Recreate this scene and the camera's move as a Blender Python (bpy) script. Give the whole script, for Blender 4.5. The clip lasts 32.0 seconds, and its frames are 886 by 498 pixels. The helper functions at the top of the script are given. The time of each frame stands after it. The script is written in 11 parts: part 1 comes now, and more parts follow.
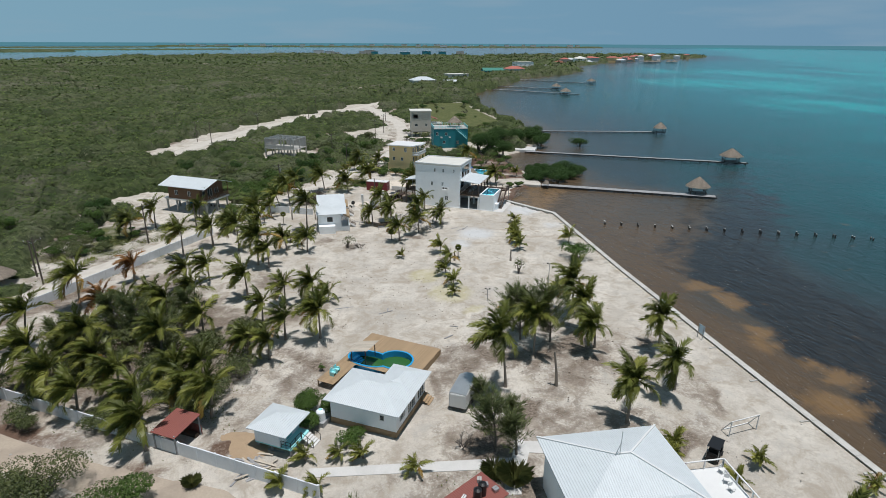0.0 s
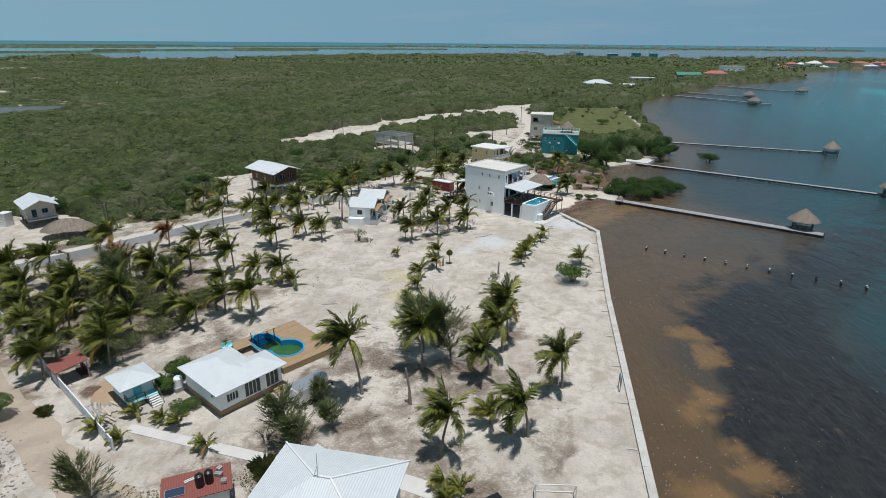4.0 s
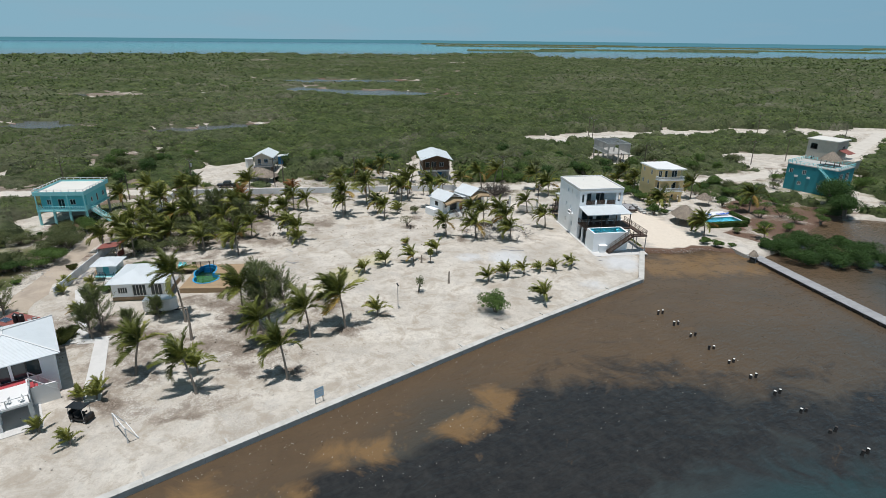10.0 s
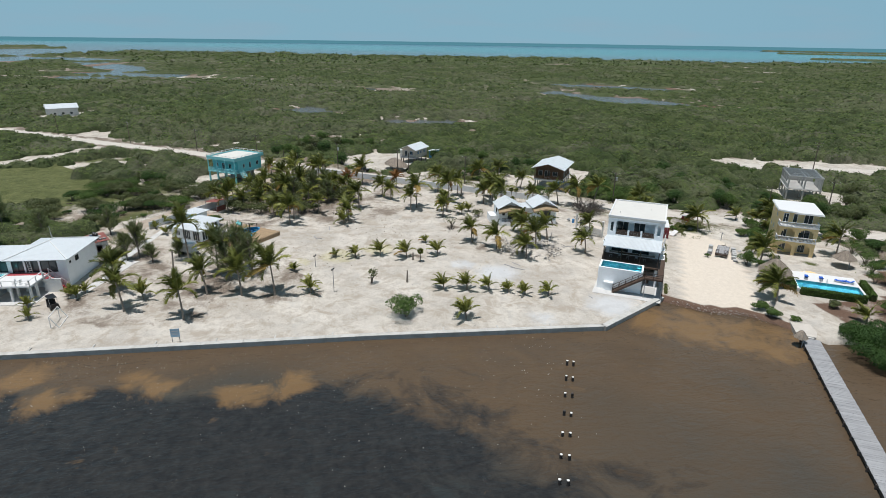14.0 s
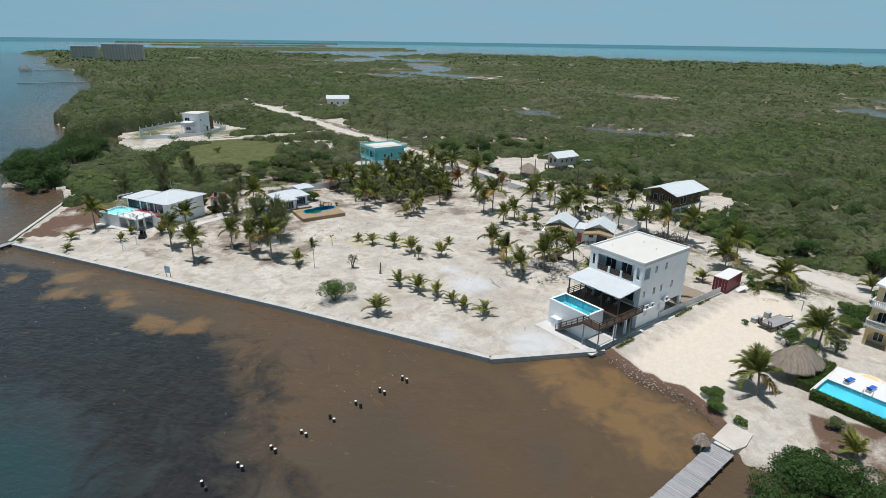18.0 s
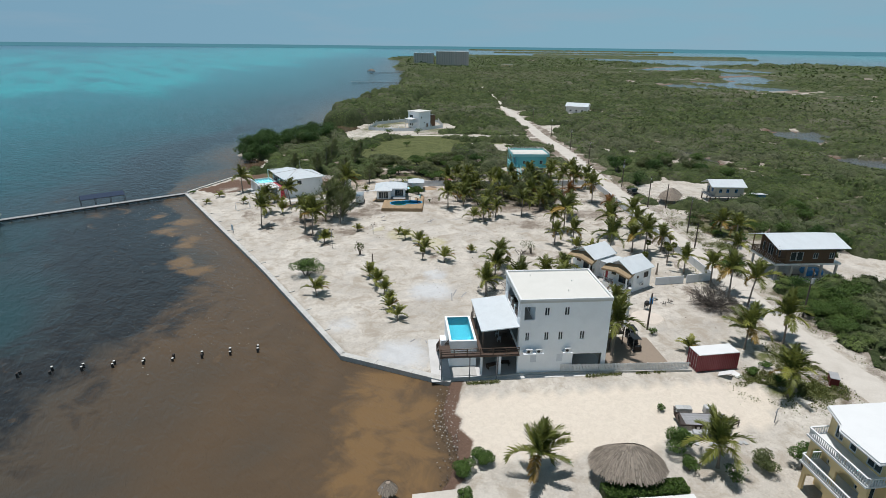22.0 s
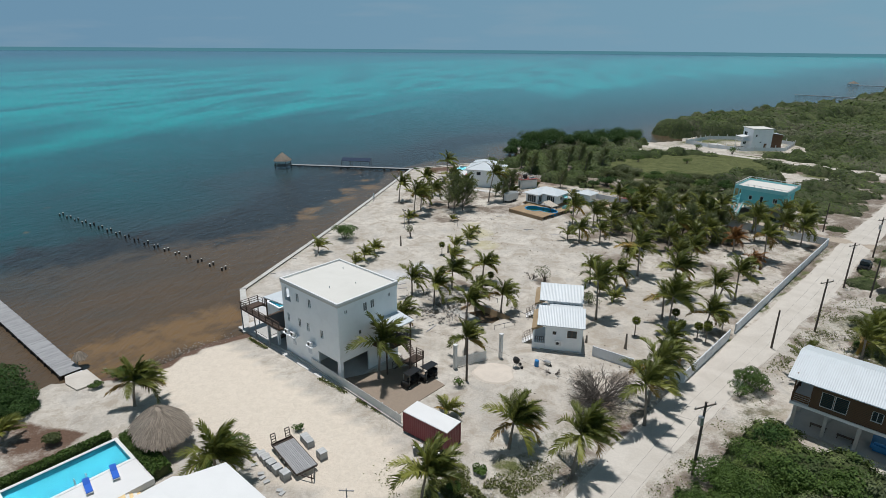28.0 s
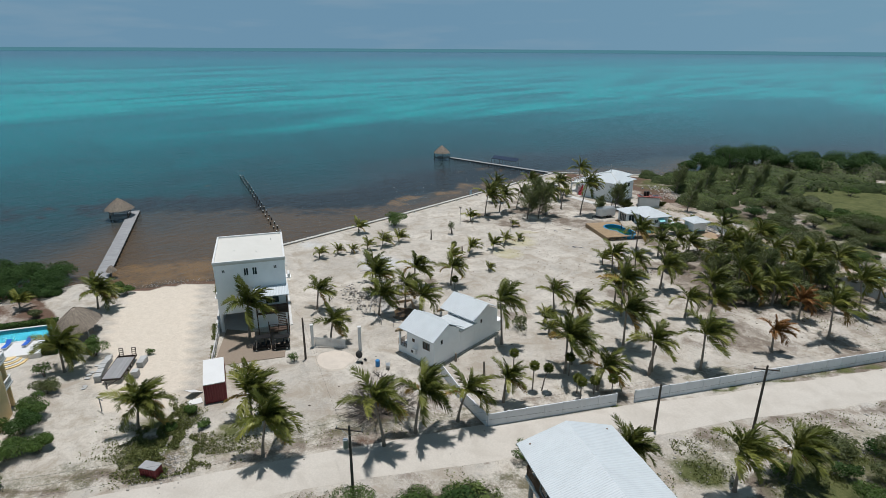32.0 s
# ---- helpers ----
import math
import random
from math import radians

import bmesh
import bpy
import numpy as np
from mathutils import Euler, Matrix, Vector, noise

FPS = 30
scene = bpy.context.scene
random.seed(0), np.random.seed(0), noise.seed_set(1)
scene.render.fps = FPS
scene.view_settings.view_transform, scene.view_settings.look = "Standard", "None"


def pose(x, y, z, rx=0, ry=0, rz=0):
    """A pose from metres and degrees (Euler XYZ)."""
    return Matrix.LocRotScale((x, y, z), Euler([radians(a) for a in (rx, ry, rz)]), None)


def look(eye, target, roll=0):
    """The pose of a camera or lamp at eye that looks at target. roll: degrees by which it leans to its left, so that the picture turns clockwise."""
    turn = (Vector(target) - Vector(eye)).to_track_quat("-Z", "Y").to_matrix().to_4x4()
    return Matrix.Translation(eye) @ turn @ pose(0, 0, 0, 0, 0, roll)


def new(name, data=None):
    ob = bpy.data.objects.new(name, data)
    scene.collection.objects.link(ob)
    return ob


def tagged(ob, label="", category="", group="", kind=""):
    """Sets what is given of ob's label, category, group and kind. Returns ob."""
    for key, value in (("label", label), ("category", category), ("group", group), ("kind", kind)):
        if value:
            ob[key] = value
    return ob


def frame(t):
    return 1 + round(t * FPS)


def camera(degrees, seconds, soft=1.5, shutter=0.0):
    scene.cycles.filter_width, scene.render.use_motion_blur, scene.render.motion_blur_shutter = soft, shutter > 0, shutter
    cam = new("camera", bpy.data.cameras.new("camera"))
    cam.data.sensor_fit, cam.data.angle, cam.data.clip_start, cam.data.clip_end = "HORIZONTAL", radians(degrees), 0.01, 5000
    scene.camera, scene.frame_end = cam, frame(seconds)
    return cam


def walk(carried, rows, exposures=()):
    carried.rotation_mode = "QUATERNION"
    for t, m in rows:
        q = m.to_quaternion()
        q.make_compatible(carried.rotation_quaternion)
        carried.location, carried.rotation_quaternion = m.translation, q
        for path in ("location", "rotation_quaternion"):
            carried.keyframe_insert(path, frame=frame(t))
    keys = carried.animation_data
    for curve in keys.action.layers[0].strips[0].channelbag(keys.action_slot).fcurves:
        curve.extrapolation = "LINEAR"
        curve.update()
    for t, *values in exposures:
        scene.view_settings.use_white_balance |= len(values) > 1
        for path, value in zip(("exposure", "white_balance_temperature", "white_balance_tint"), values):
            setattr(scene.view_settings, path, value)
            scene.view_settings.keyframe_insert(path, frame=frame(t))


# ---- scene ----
cam = camera(76.3, 32.0, soft=0.62)
ROWS = [
    (0.0, -2.04, 2.17, 40.27, -11.00, -20.24, 0.28),
    (0.5, 2.24, 1.51, 40.18, -8.75, -20.18, 0.22),
    (1.0, 6.79, 1.07, 40.11, -6.38, -20.21, 0.22),
    (1.5, 11.49, 0.86, 40.08, -3.91, -20.26, 0.26),
    (2.0, 16.28, 0.89, 40.12, -1.36, -20.30, 0.31),
    (2.5, 21.16, 1.15, 40.21, 1.27, -20.31, 0.37),
    (4.5, 41.98, 4.48, 40.78, 12.56, -20.25, 0.47),
    (5.0, 47.55, 5.97, 40.90, 15.61, -20.24, 0.48),
    (5.5, 53.22, 7.76, 41.01, 18.76, -20.25, 0.48),
    (6.0, 58.97, 9.90, 41.09, 22.01, -20.28, 0.47),
    (6.5, 64.75, 12.42, 41.14, 25.36, -20.31, 0.47),
    (7.0, 70.51, 15.33, 41.18, 28.80, -20.36, 0.48),
    (7.5, 76.19, 18.66, 41.19, 32.33, -20.40, 0.48),
    (8.0, 81.74, 22.41, 41.20, 35.94, -20.44, 0.49),
    (8.5, 87.11, 26.58, 41.19, 39.61, -20.48, 0.51),
    (9.0, 92.25, 31.16, 41.18, 43.34, -20.51, 0.54),
    (9.5, 97.13, 36.14, 41.17, 47.12, -20.53, 0.56),
    (10.0, 101.70, 41.50, 41.17, 50.94, -20.53, 0.59),
    (10.5, 105.93, 47.19, 41.16, 54.77, -20.53, 0.63),
    (11.0, 109.80, 53.19, 41.16, 58.63, -20.52, 0.66),
    (11.5, 113.27, 59.46, 41.17, 62.49, -20.50, 0.70),
    (12.0, 116.34, 65.97, 41.19, 66.35, -20.47, 0.73),
    (12.5, 118.98, 72.67, 41.21, 70.21, -20.45, 0.76),
    (13.0, 121.18, 79.52, 41.23, 74.07, -20.42, 0.79),
    (13.5, 122.92, 86.50, 41.26, 77.93, -20.40, 0.81),
    (14.0, 124.20, 93.56, 41.30, 81.78, -20.39, 0.82),
    (14.5, 125.00, 100.67, 41.34, 85.63, -20.38, 0.83),
    (16.5, 123.28, 129.13, 41.54, 101.10, -20.38, 0.82),
    (17.0, 121.60, 136.11, 41.60, 105.00, -20.38, 0.81),
    (17.5, 119.41, 142.98, 41.66, 108.92, -20.38, 0.79),
    (18.0, 116.74, 149.72, 41.71, 112.85, -20.37, 0.78),
    (18.5, 113.58, 156.30, 41.77, 116.80, -20.35, 0.76),
    (19.0, 109.96, 162.69, 41.81, 120.77, -20.33, 0.74),
    (19.5, 105.89, 168.84, 41.85, 124.76, -20.29, 0.73),
    (20.0, 101.41, 174.74, 41.88, 128.76, -20.25, 0.72),
    (20.5, 96.53, 180.33, 41.90, 132.76, -20.20, 0.71),
    (21.0, 91.30, 185.59, 41.89, 136.76, -20.14, 0.70),
    (21.5, 85.75, 190.47, 41.87, 140.77, -20.07, 0.69),
    (22.0, 79.91, 194.94, 41.83, 144.76, -20.01, 0.69),
    (22.5, 73.81, 198.97, 41.76, 148.75, -19.95, 0.68),
    (23.0, 67.50, 202.53, 41.67, 152.72, -19.89, 0.68),
    (23.5, 60.99, 205.61, 41.56, 156.68, -19.85, 0.68),
    (24.0, 54.33, 208.18, 41.43, 160.62, -19.81, 0.67),
    (24.5, 47.53, 210.23, 41.28, 164.54, -19.78, 0.66),
    (26.5, 19.46, 213.38, 40.67, 180.15, -19.73, 0.59),
    (27.0, 12.33, 212.96, 40.54, 184.05, -19.72, 0.56),
    (27.5, 5.20, 212.10, 40.43, 187.96, -19.71, 0.53),
    (28.0, -1.89, 210.81, 40.33, 191.88, -19.69, 0.49),
    (28.5, -8.89, 209.10, 40.26, 195.80, -19.67, 0.46),
    (29.0, -15.76, 206.97, 40.19, 199.72, -19.65, 0.43),
    (29.5, -22.43, 204.42, 40.14, 203.63, -19.63, 0.40),
    (30.0, -28.86, 201.45, 40.09, 207.52, -19.62, 0.38),
    (30.5, -34.98, 198.06, 40.06, 211.39, -19.62, 0.37),
    (31.0, -40.78, 194.28, 40.06, 215.20, -19.65, 0.36),
    (31.5, -46.30, 190.17, 40.12, 218.98, -19.70, 0.36),
    (32.0, -51.66, 185.86, 40.33, 222.71, -19.75, 0.36),
]
walk(cam, [(t, pose(x, y, z, 90 + pitch, 0, yaw) @ pose(0, 0, 0, 0, 0, roll)) for t, x, y, z, yaw, pitch, roll in ROWS],
     exposures=[(0.0, -0.04), (6.0, 0.0), (13.0, 0.12), (19.0, 0.12), (24.0, -0.02), (29.0, -0.11), (32.0, -0.11)])

# ---- light ----
SUN_EL, SUN_AZ = 83.0, -60.0            # degrees; azimuth from +x towards +y
sun = new("sun", bpy.data.lights.new("sun", "SUN"))
sun.data.energy, sun.data.angle, sun.data.color = 3.85, radians(0.6), (1.0, 0.986, 0.980)
_dir = Vector((math.cos(radians(SUN_EL)) * math.cos(radians(SUN_AZ)), math.cos(radians(SUN_EL)) * math.sin(radians(SUN_AZ)), math.sin(radians(SUN_EL))))
sun.matrix_world = look(_dir * 100, (0, 0, 0))
world = bpy.data.worlds.new("sky")
scene.world = world
world.use_nodes = True
wn, wl = world.node_tree.nodes, world.node_tree.links
sky = wn.new("ShaderNodeTexSky")
sky.sky_type, sky.sun_disc = "NISHITA", False
sky.sun_elevation, sky.sun_rotation = radians(SUN_EL), radians(90 - SUN_AZ)
sky.air_density, sky.dust_density, sky.ozone_density = 1.3, 0.4, 3.0
wtc, wmap, wcl, wramp, wmix = (wn.new("ShaderNode" + k) for k in ("TexCoord", "Mapping", "TexNoise", "ValToRGB", "Mix"))
wmap.inputs["Scale"].default_value = (2.0, 2.0, 14.0)
wcl.inputs["Scale"].default_value, wcl.inputs["Detail"].default_value = 2.4, 6.0
wramp.color_ramp.elements[0].position, wramp.color_ramp.elements[1].position = 0.50, 0.78
wramp.color_ramp.elements[1].color = (0.55, 0.55, 0.55, 1)
wmix.data_type, wmix.blend_type = "RGBA", "MIX"
wmix.inputs["B"].default_value = (3.6, 5.0, 6.2, 1)
wtint = wn.new("ShaderNodeMix")
wtint.data_type, wtint.blend_type = "RGBA", "MULTIPLY"
wtint.inputs["Factor"].default_value = 1.0
wtint.inputs["B"].default_value = (0.41, 0.395, 0.365, 1)
wl.new(wtc.outputs["Generated"], wmap.inputs["Vector"])
wl.new(wmap.outputs["Vector"], wcl.inputs["Vector"])
wl.new(wcl.outputs["Fac"], wramp.inputs["Fac"])
wl.new(sky.outputs["Color"], wtint.inputs["A"])
# moist blue-grey haze low in the sky
wsep, wlow, whaze = (wn.new("ShaderNode" + k) for k in ("SeparateXYZ", "ValToRGB", "Mix"))
wl.new(wtc.outputs["Generated"], wsep.inputs[0])
wl.new(wsep.outputs["Z"], wlow.inputs["Fac"])
wlow.color_ramp.elements[0].position, wlow.color_ramp.elements[0].color = 0.3, (1, 1, 1, 1)
wlow.color_ramp.elements[1].position, wlow.color_ramp.elements[1].color = 0.8, (0, 0, 0, 1)
whaze.data_type = "RGBA"
wside, wbright = wn.new("ShaderNodeMapRange"), wn.new("ShaderNodeMix")
wl.new(wsep.outputs["X"], wside.inputs["Value"])
wside.inputs["From Min"].default_value, wside.inputs["From Max"].default_value = 0.7, -0.9
wbright.data_type = "RGBA"
wbright.inputs["A"].default_value, wbright.inputs["B"].default_value = (2.15, 4.05, 5.8, 1), (3.0, 5.3, 6.7, 1)
wl.new(wside.outputs["Result"], wbright.inputs["Factor"])
wl.new(wbright.outputs["Result"], whaze.inputs["B"])
wl.new(wlow.outputs["Color"], whaze.inputs["Factor"])
wl.new(wtint.outputs["Result"], whaze.inputs["A"])
wl.new(whaze.outputs["Result"], wmix.inputs["A"])
wl.new(wramp.outputs["Color"], wmix.inputs["Factor"])
wl.new(wmix.outputs["Result"], wn["Background"].inputs["Color"])
wn["Background"].inputs["Strength"].default_value = 0.075


# ---- materials ----
def nodes_of(m):
    m.use_nodes = True
    nt = m.node_tree
    return nt, nt.nodes, nt.links, nt.nodes["Principled BSDF"]


def rgb(c, k=1.0):
    return (min(c[0] * k, 1), min(c[1] * k, 1), min(c[2] * k, 1), 1)


def noise_node(nt, vec, scale, detail=4.0, rough=0.55, dist=0.0):
    n = nt.nodes.new("ShaderNodeTexNoise")
    n.inputs["Scale"].default_value, n.inputs["Detail"].default_value = scale, detail
    n.inputs["Roughness"].default_value, n.inputs["Distortion"].default_value = rough, dist
    if vec is not None:
        nt.links.new(vec, n.inputs["Vector"])
    return n.outputs["Fac"]


def ramp_node(nt, fac, stops, interp="LINEAR"):
    r = nt.nodes.new("ShaderNodeValToRGB")
    r.color_ramp.interpolation = interp
    els = r.color_ramp.elements
    while len(els) < len(stops):
        els.new(0.5)
    for el, (p, c) in zip(els, stops):
        el.position = p
        el.color = (c, c, c, 1) if isinstance(c, (int, float)) else (*c[:3], 1)
    nt.links.new(fac, r.inputs["Fac"])
    return r.outputs["Color"]


def mix_node(nt, fac, a, b, blend="MIX"):
    m = nt.nodes.new("ShaderNodeMix")
    m.data_type, m.blend_type = "RGBA", blend
    for key, v in (("Factor", fac), ("A", a), ("B", b)):
        if isinstance(v, (int, float)):
            m.inputs[key].default_value = v
        elif isinstance(v, tuple):
            m.inputs[key].default_value = (*v[:3], 1)
        else:
            nt.links.new(v, m.inputs[key])
    return m.outputs["Result"]


def math_node(nt, op, a, b=0.0, clamp=False):
    m = nt.nodes.new("ShaderNodeMath")
    m.operation, m.use_clamp = op, clamp
    for i, v in enumerate((a, b)):
        if isinstance(v, (int, float)):
            m.inputs[i].default_value = v
        else:
            nt.links.new(v, m.inputs[i])
    return m.outputs[0]


def bump_node(nt, height, strength, dist, bsdf):
    b = nt.nodes.new("ShaderNodeBump")
    b.inputs["Strength"].default_value, b.inputs["Distance"].default_value = strength, dist
    nt.links.new(height, b.inputs["Height"])
    nt.links.new(b.outputs["Normal"], bsdf.inputs["Normal"])


def mat(name, col, rough=0.7, metal=0.0, var=0.14, scale=1.2, bump=0.25, stain=0.25, stain_col=None, rnd=0.0, island=0.0, spec=0.5):
    """A worn surface: fine grain, larger stains, a little relief."""
    m = bpy.data.materials.new(name)
    nt, nn, ll, bs = nodes_of(m)
    pos = nn.new("ShaderNodeNewGeometry").outputs["Position"]
    fine, big = noise_node(nt, pos, scale * 9, 5), noise_node(nt, pos, scale * 0.55, 4, 0.6, 0.6)
    c = mix_node(nt, fine, rgb(col, 1 - var), rgb(col, 1 + var))
    c = mix_node(nt, math_node(nt, "MULTIPLY", ramp_node(nt, big, ((0.42, 0.0), (0.72, 1.0))), stain), c, rgb(stain_col or col, 1 if stain_col else 0.6))
    if rnd:
        r = nn.new("ShaderNodeObjectInfo").outputs["Random"]
        c = mix_node(nt, math_node(nt, "MULTIPLY", r, rnd), c, rgb(col, 0.45))
    if island:
        r = nn.new("ShaderNodeNewGeometry").outputs["Random Per Island"]
        c = mix_node(nt, math_node(nt, "MULTIPLY", r, island), c, rgb(col, 0.35))
    ll.new(c, bs.inputs["Base Color"])
    bs.inputs["Roughness"].default_value, bs.inputs["Metallic"].default_value = rough, metal
    bs.inputs["Specular IOR Level"].default_value = spec
    if bump:
        bump_node(nt, fine, bump, 0.03, bs)
    return m


def ribbed(name, col, pitch=0.22, rough=0.45, along="X", **k):
    """Ribbed sheet metal: ribs run down the slope, across the given local axis."""
    m = mat(name, col, rough=rough, var=0.05, stain=0.18, bump=0, **k)
    nt, nn, ll, bs = nodes_of(m)
    sep = nn.new("ShaderNodeSeparateXYZ")
    ll.new(nn.new("ShaderNodeTexCoord").outputs["Object"], sep.inputs[0])
    w = math_node(nt, "SINE", math_node(nt, "MULTIPLY", sep.outputs[along], 2 * math.pi / pitch))
    w = math_node(nt, "POWER", math_node(nt, "ADD", math_node(nt, "MULTIPLY", w, 0.5), 0.5), 5.0)
    bump_node(nt, w, 0.9, 0.035, bs)
    return m


def leaf_mat(name, col, tip, island=True, trans=0.25, rough=0.5):
    m = bpy.data.materials.new(name)
    nt, nn, ll, bs = nodes_of(m)
    geo = nn.new("ShaderNodeNewGeometry")
    r = geo.outputs["Random Per Island"] if island else nn.new("ShaderNodeObjectInfo").outputs["Random"]
    n = noise_node(nt, geo.outputs["Position"], 0.5, 3)
    c = mix_node(nt, math_node(nt, "MULTIPLY", math_node(nt, "ADD", r, n), 0.5), rgb(col, 0.55), tip)
    ll.new(c, bs.inputs["Base Color"])
    bs.inputs["Roughness"].default_value = rough
    bs.inputs["Specular IOR Level"].default_value = 0.35
    if trans:
        tr = nn.new("ShaderNodeBsdfTranslucent")
        ll.new(c, tr.inputs["Color"])
        mx = nn.new("ShaderNodeMixShader")
        mx.inputs[0].default_value = trans
        ll.new(bs.outputs[0], mx.inputs[1])
        ll.new(tr.outputs[0], mx.inputs[2])
        ll.new(mx.outputs[0], nn["Material Output"].inputs["Surface"])
    return m


def glass_mat(name, col=(0.03, 0.045, 0.05)):
    m = bpy.data.materials.new(name)
    nt, nn, ll, bs = nodes_of(m)
    n = noise_node(nt, nn.new("ShaderNodeNewGeometry").outputs["Position"], 0.8, 2)
    ll.new(mix_node(nt, n, rgb(col, 0.5), rgb(col, 1.6)), bs.inputs["Base Color"])
    bs.inputs["Roughness"].default_value = 0.06
    return m


WHITE = mat("white_stucco", (0.88, 0.90, 0.91), 0.75, var=0.05, stain=0.14, stain_col=(0.52, 0.55, 0.56))
ROOFWHITE = mat("white_roof_coating", (0.62, 0.605, 0.56), 0.7, var=0.05, scale=0.5, stain=0.3, stain_col=(0.5, 0.485, 0.44))
ROOFMETAL_X = ribbed("white_ribbed_metal", (0.60, 0.64, 0.66))
ROOFMETAL_Y = ribbed("white_ribbed_metal_cross", (0.60, 0.64, 0.66), along="Y")
TRIM = mat("white_trim", (0.70, 0.70, 0.69), 0.5, var=0.04, stain=0.1)
CONCRETE = mat("grey_concrete", (0.42, 0.41, 0.385), 0.85, stain=0.35)
SEAWALL = mat("seawall_concrete", (0.50, 0.49, 0.46), 0.85, stain=0.4, stain_col=(0.2, 0.18, 0.15))
WALLGREY = mat("white_grey_wall_panel", (0.72, 0.745, 0.775), 0.7, var=0.06, stain=0.25, rnd=0.1)
DARKWOOD = mat("dark_stained_wood", (0.075, 0.045, 0.03), 0.6, stain=0.3)
DECKWOOD = mat("deck_wood", (0.38, 0.265, 0.155), 0.7, var=0.2, stain=0.3, rnd=0.35)
GREYWOOD = mat("weathered_wood", (0.335, 0.335, 0.34), 0.85, var=0.18, stain=0.35, rnd=0.35)
BROWNWOOD = mat("brown_plank_siding", (0.15, 0.075, 0.035), 0.65, var=0.2, stain=0.3, rnd=0.3)
POLEWOOD = mat("pole_wood", (0.10, 0.08, 0.065), 0.85, var=0.2)
PILEWOOD = mat("wet_pile_wood", (0.055, 0.045, 0.04), 0.8, var=0.2)
GUANO = mat("pale_droppings", (0.7, 0.69, 0.66), 0.9)
FOAM = mat("sea_foam", (0.55, 0.53, 0.48), 0.9, var=0.2)
THATCH = mat("grey_palm_thatch", (0.36, 0.30, 0.24), 0.95, var=0.45, scale=3.0, bump=1.0, stain=0.35, island=0.85)
THATCHTAN = mat("tan_palm_thatch", (0.34, 0.25, 0.15), 0.95, var=0.45, scale=2.2, bump=1.0, stain=0.4)
RAWBLOCK = mat("raw_block_wall", (0.62, 0.57, 0.53), 0.85, var=0.1, stain=0.3)
PALE = mat("pale_distant_wall", (0.60, 0.60, 0.58), 0.7)
YELLOW = mat("yellow_stucco", (0.76, 0.575, 0.30), 0.75, var=0.06, stain=0.15)
AQUA = mat("aqua_paint", (0.17, 0.62, 0.66), 0.6, var=0.06, stain=0.15)
PALEAQUA = mat("pale_aqua_paint", (0.32, 0.72, 0.74), 0.6, var=0.06, stain=0.12)
TEAL = mat("teal_paint", (0.016, 0.21, 0.25), 0.6, var=0.08, stain=0.2)
BEIGE = mat("beige_stucco", (0.55, 0.50, 0.43), 0.75, var=0.06)
REDMETAL = ribbed("red_container_steel", (0.19, 0.022, 0.03), pitch=0.28, rough=0.5, along="X")
REDMETAL_Y = ribbed("red_container_steel_end", (0.19, 0.022, 0.03), pitch=0.28, rough=0.5, along="Y")
REDROOF = ribbed("rusty_red_roof", (0.24, 0.075, 0.06), rough=0.7)
REDPAINT = mat("red_painted_step", (0.40, 0.06, 0.07), 0.6)
BLACK = mat("black_plastic", (0.012, 0.012, 0.013), 0.4, var=0.2, stain=0.1)
TYRE = mat("black_rubber", (0.018, 0.018, 0.018), 0.8)
STEEL = mat("galvanised_steel", (0.5, 0.52, 0.53), 0.4, metal=0.7)
BLUEPAINT = mat("blue_paint", (0.03, 0.22, 0.50), 0.5)
LOUNGE = mat("blue_canvas", (0.02, 0.12, 0.55), 0.8)
POOLBLUE = mat("blue_pool_liner", (0.015, 0.30, 0.62), 0.35, var=0.06, stain=0.1)
POOLTILE = mat("pool_tile", (0.065, 0.29, 0.35), 0.3, var=0.08, stain=0.1)
SOLAR = mat("solar_panel_glass", (0.035, 0.05, 0.085), 0.22, var=0.1, stain=0.1)
GLASS = glass_mat("dark_window_glass")
TRUNK = mat("palm_bark", (0.24, 0.205, 0.17), 0.9, var=0.3, scale=3, bump=0.8)
BARK = mat("grey_bark", (0.17, 0.145, 0.12), 0.9, var=0.3, scale=3, bump=0.6)
FROND = leaf_mat("palm_frond_green", (0.040, 0.068, 0.016), (0.235, 0.255, 0.052), island=False, trans=0.35, rough=0.4)
FRONDYOUNG = leaf_mat("palm_frond_fresh", (0.135, 0.175, 0.036), (0.40, 0.40, 0.095), island=False, trans=0.4, rough=0.4)
FRONDDRY = leaf_mat("palm_frond_dry", (0.26, 0.15, 0.035), (0.42, 0.29, 0.07), island=False)
FRONDBROWN = leaf_mat("palm_frond_dead", (0.22, 0.10, 0.03), (0.36, 0.17, 0.05), island=False)
LEAF = leaf_mat("scrub_leaf", (0.048, 0.080, 0.026), (0.165, 0.185, 0.062))
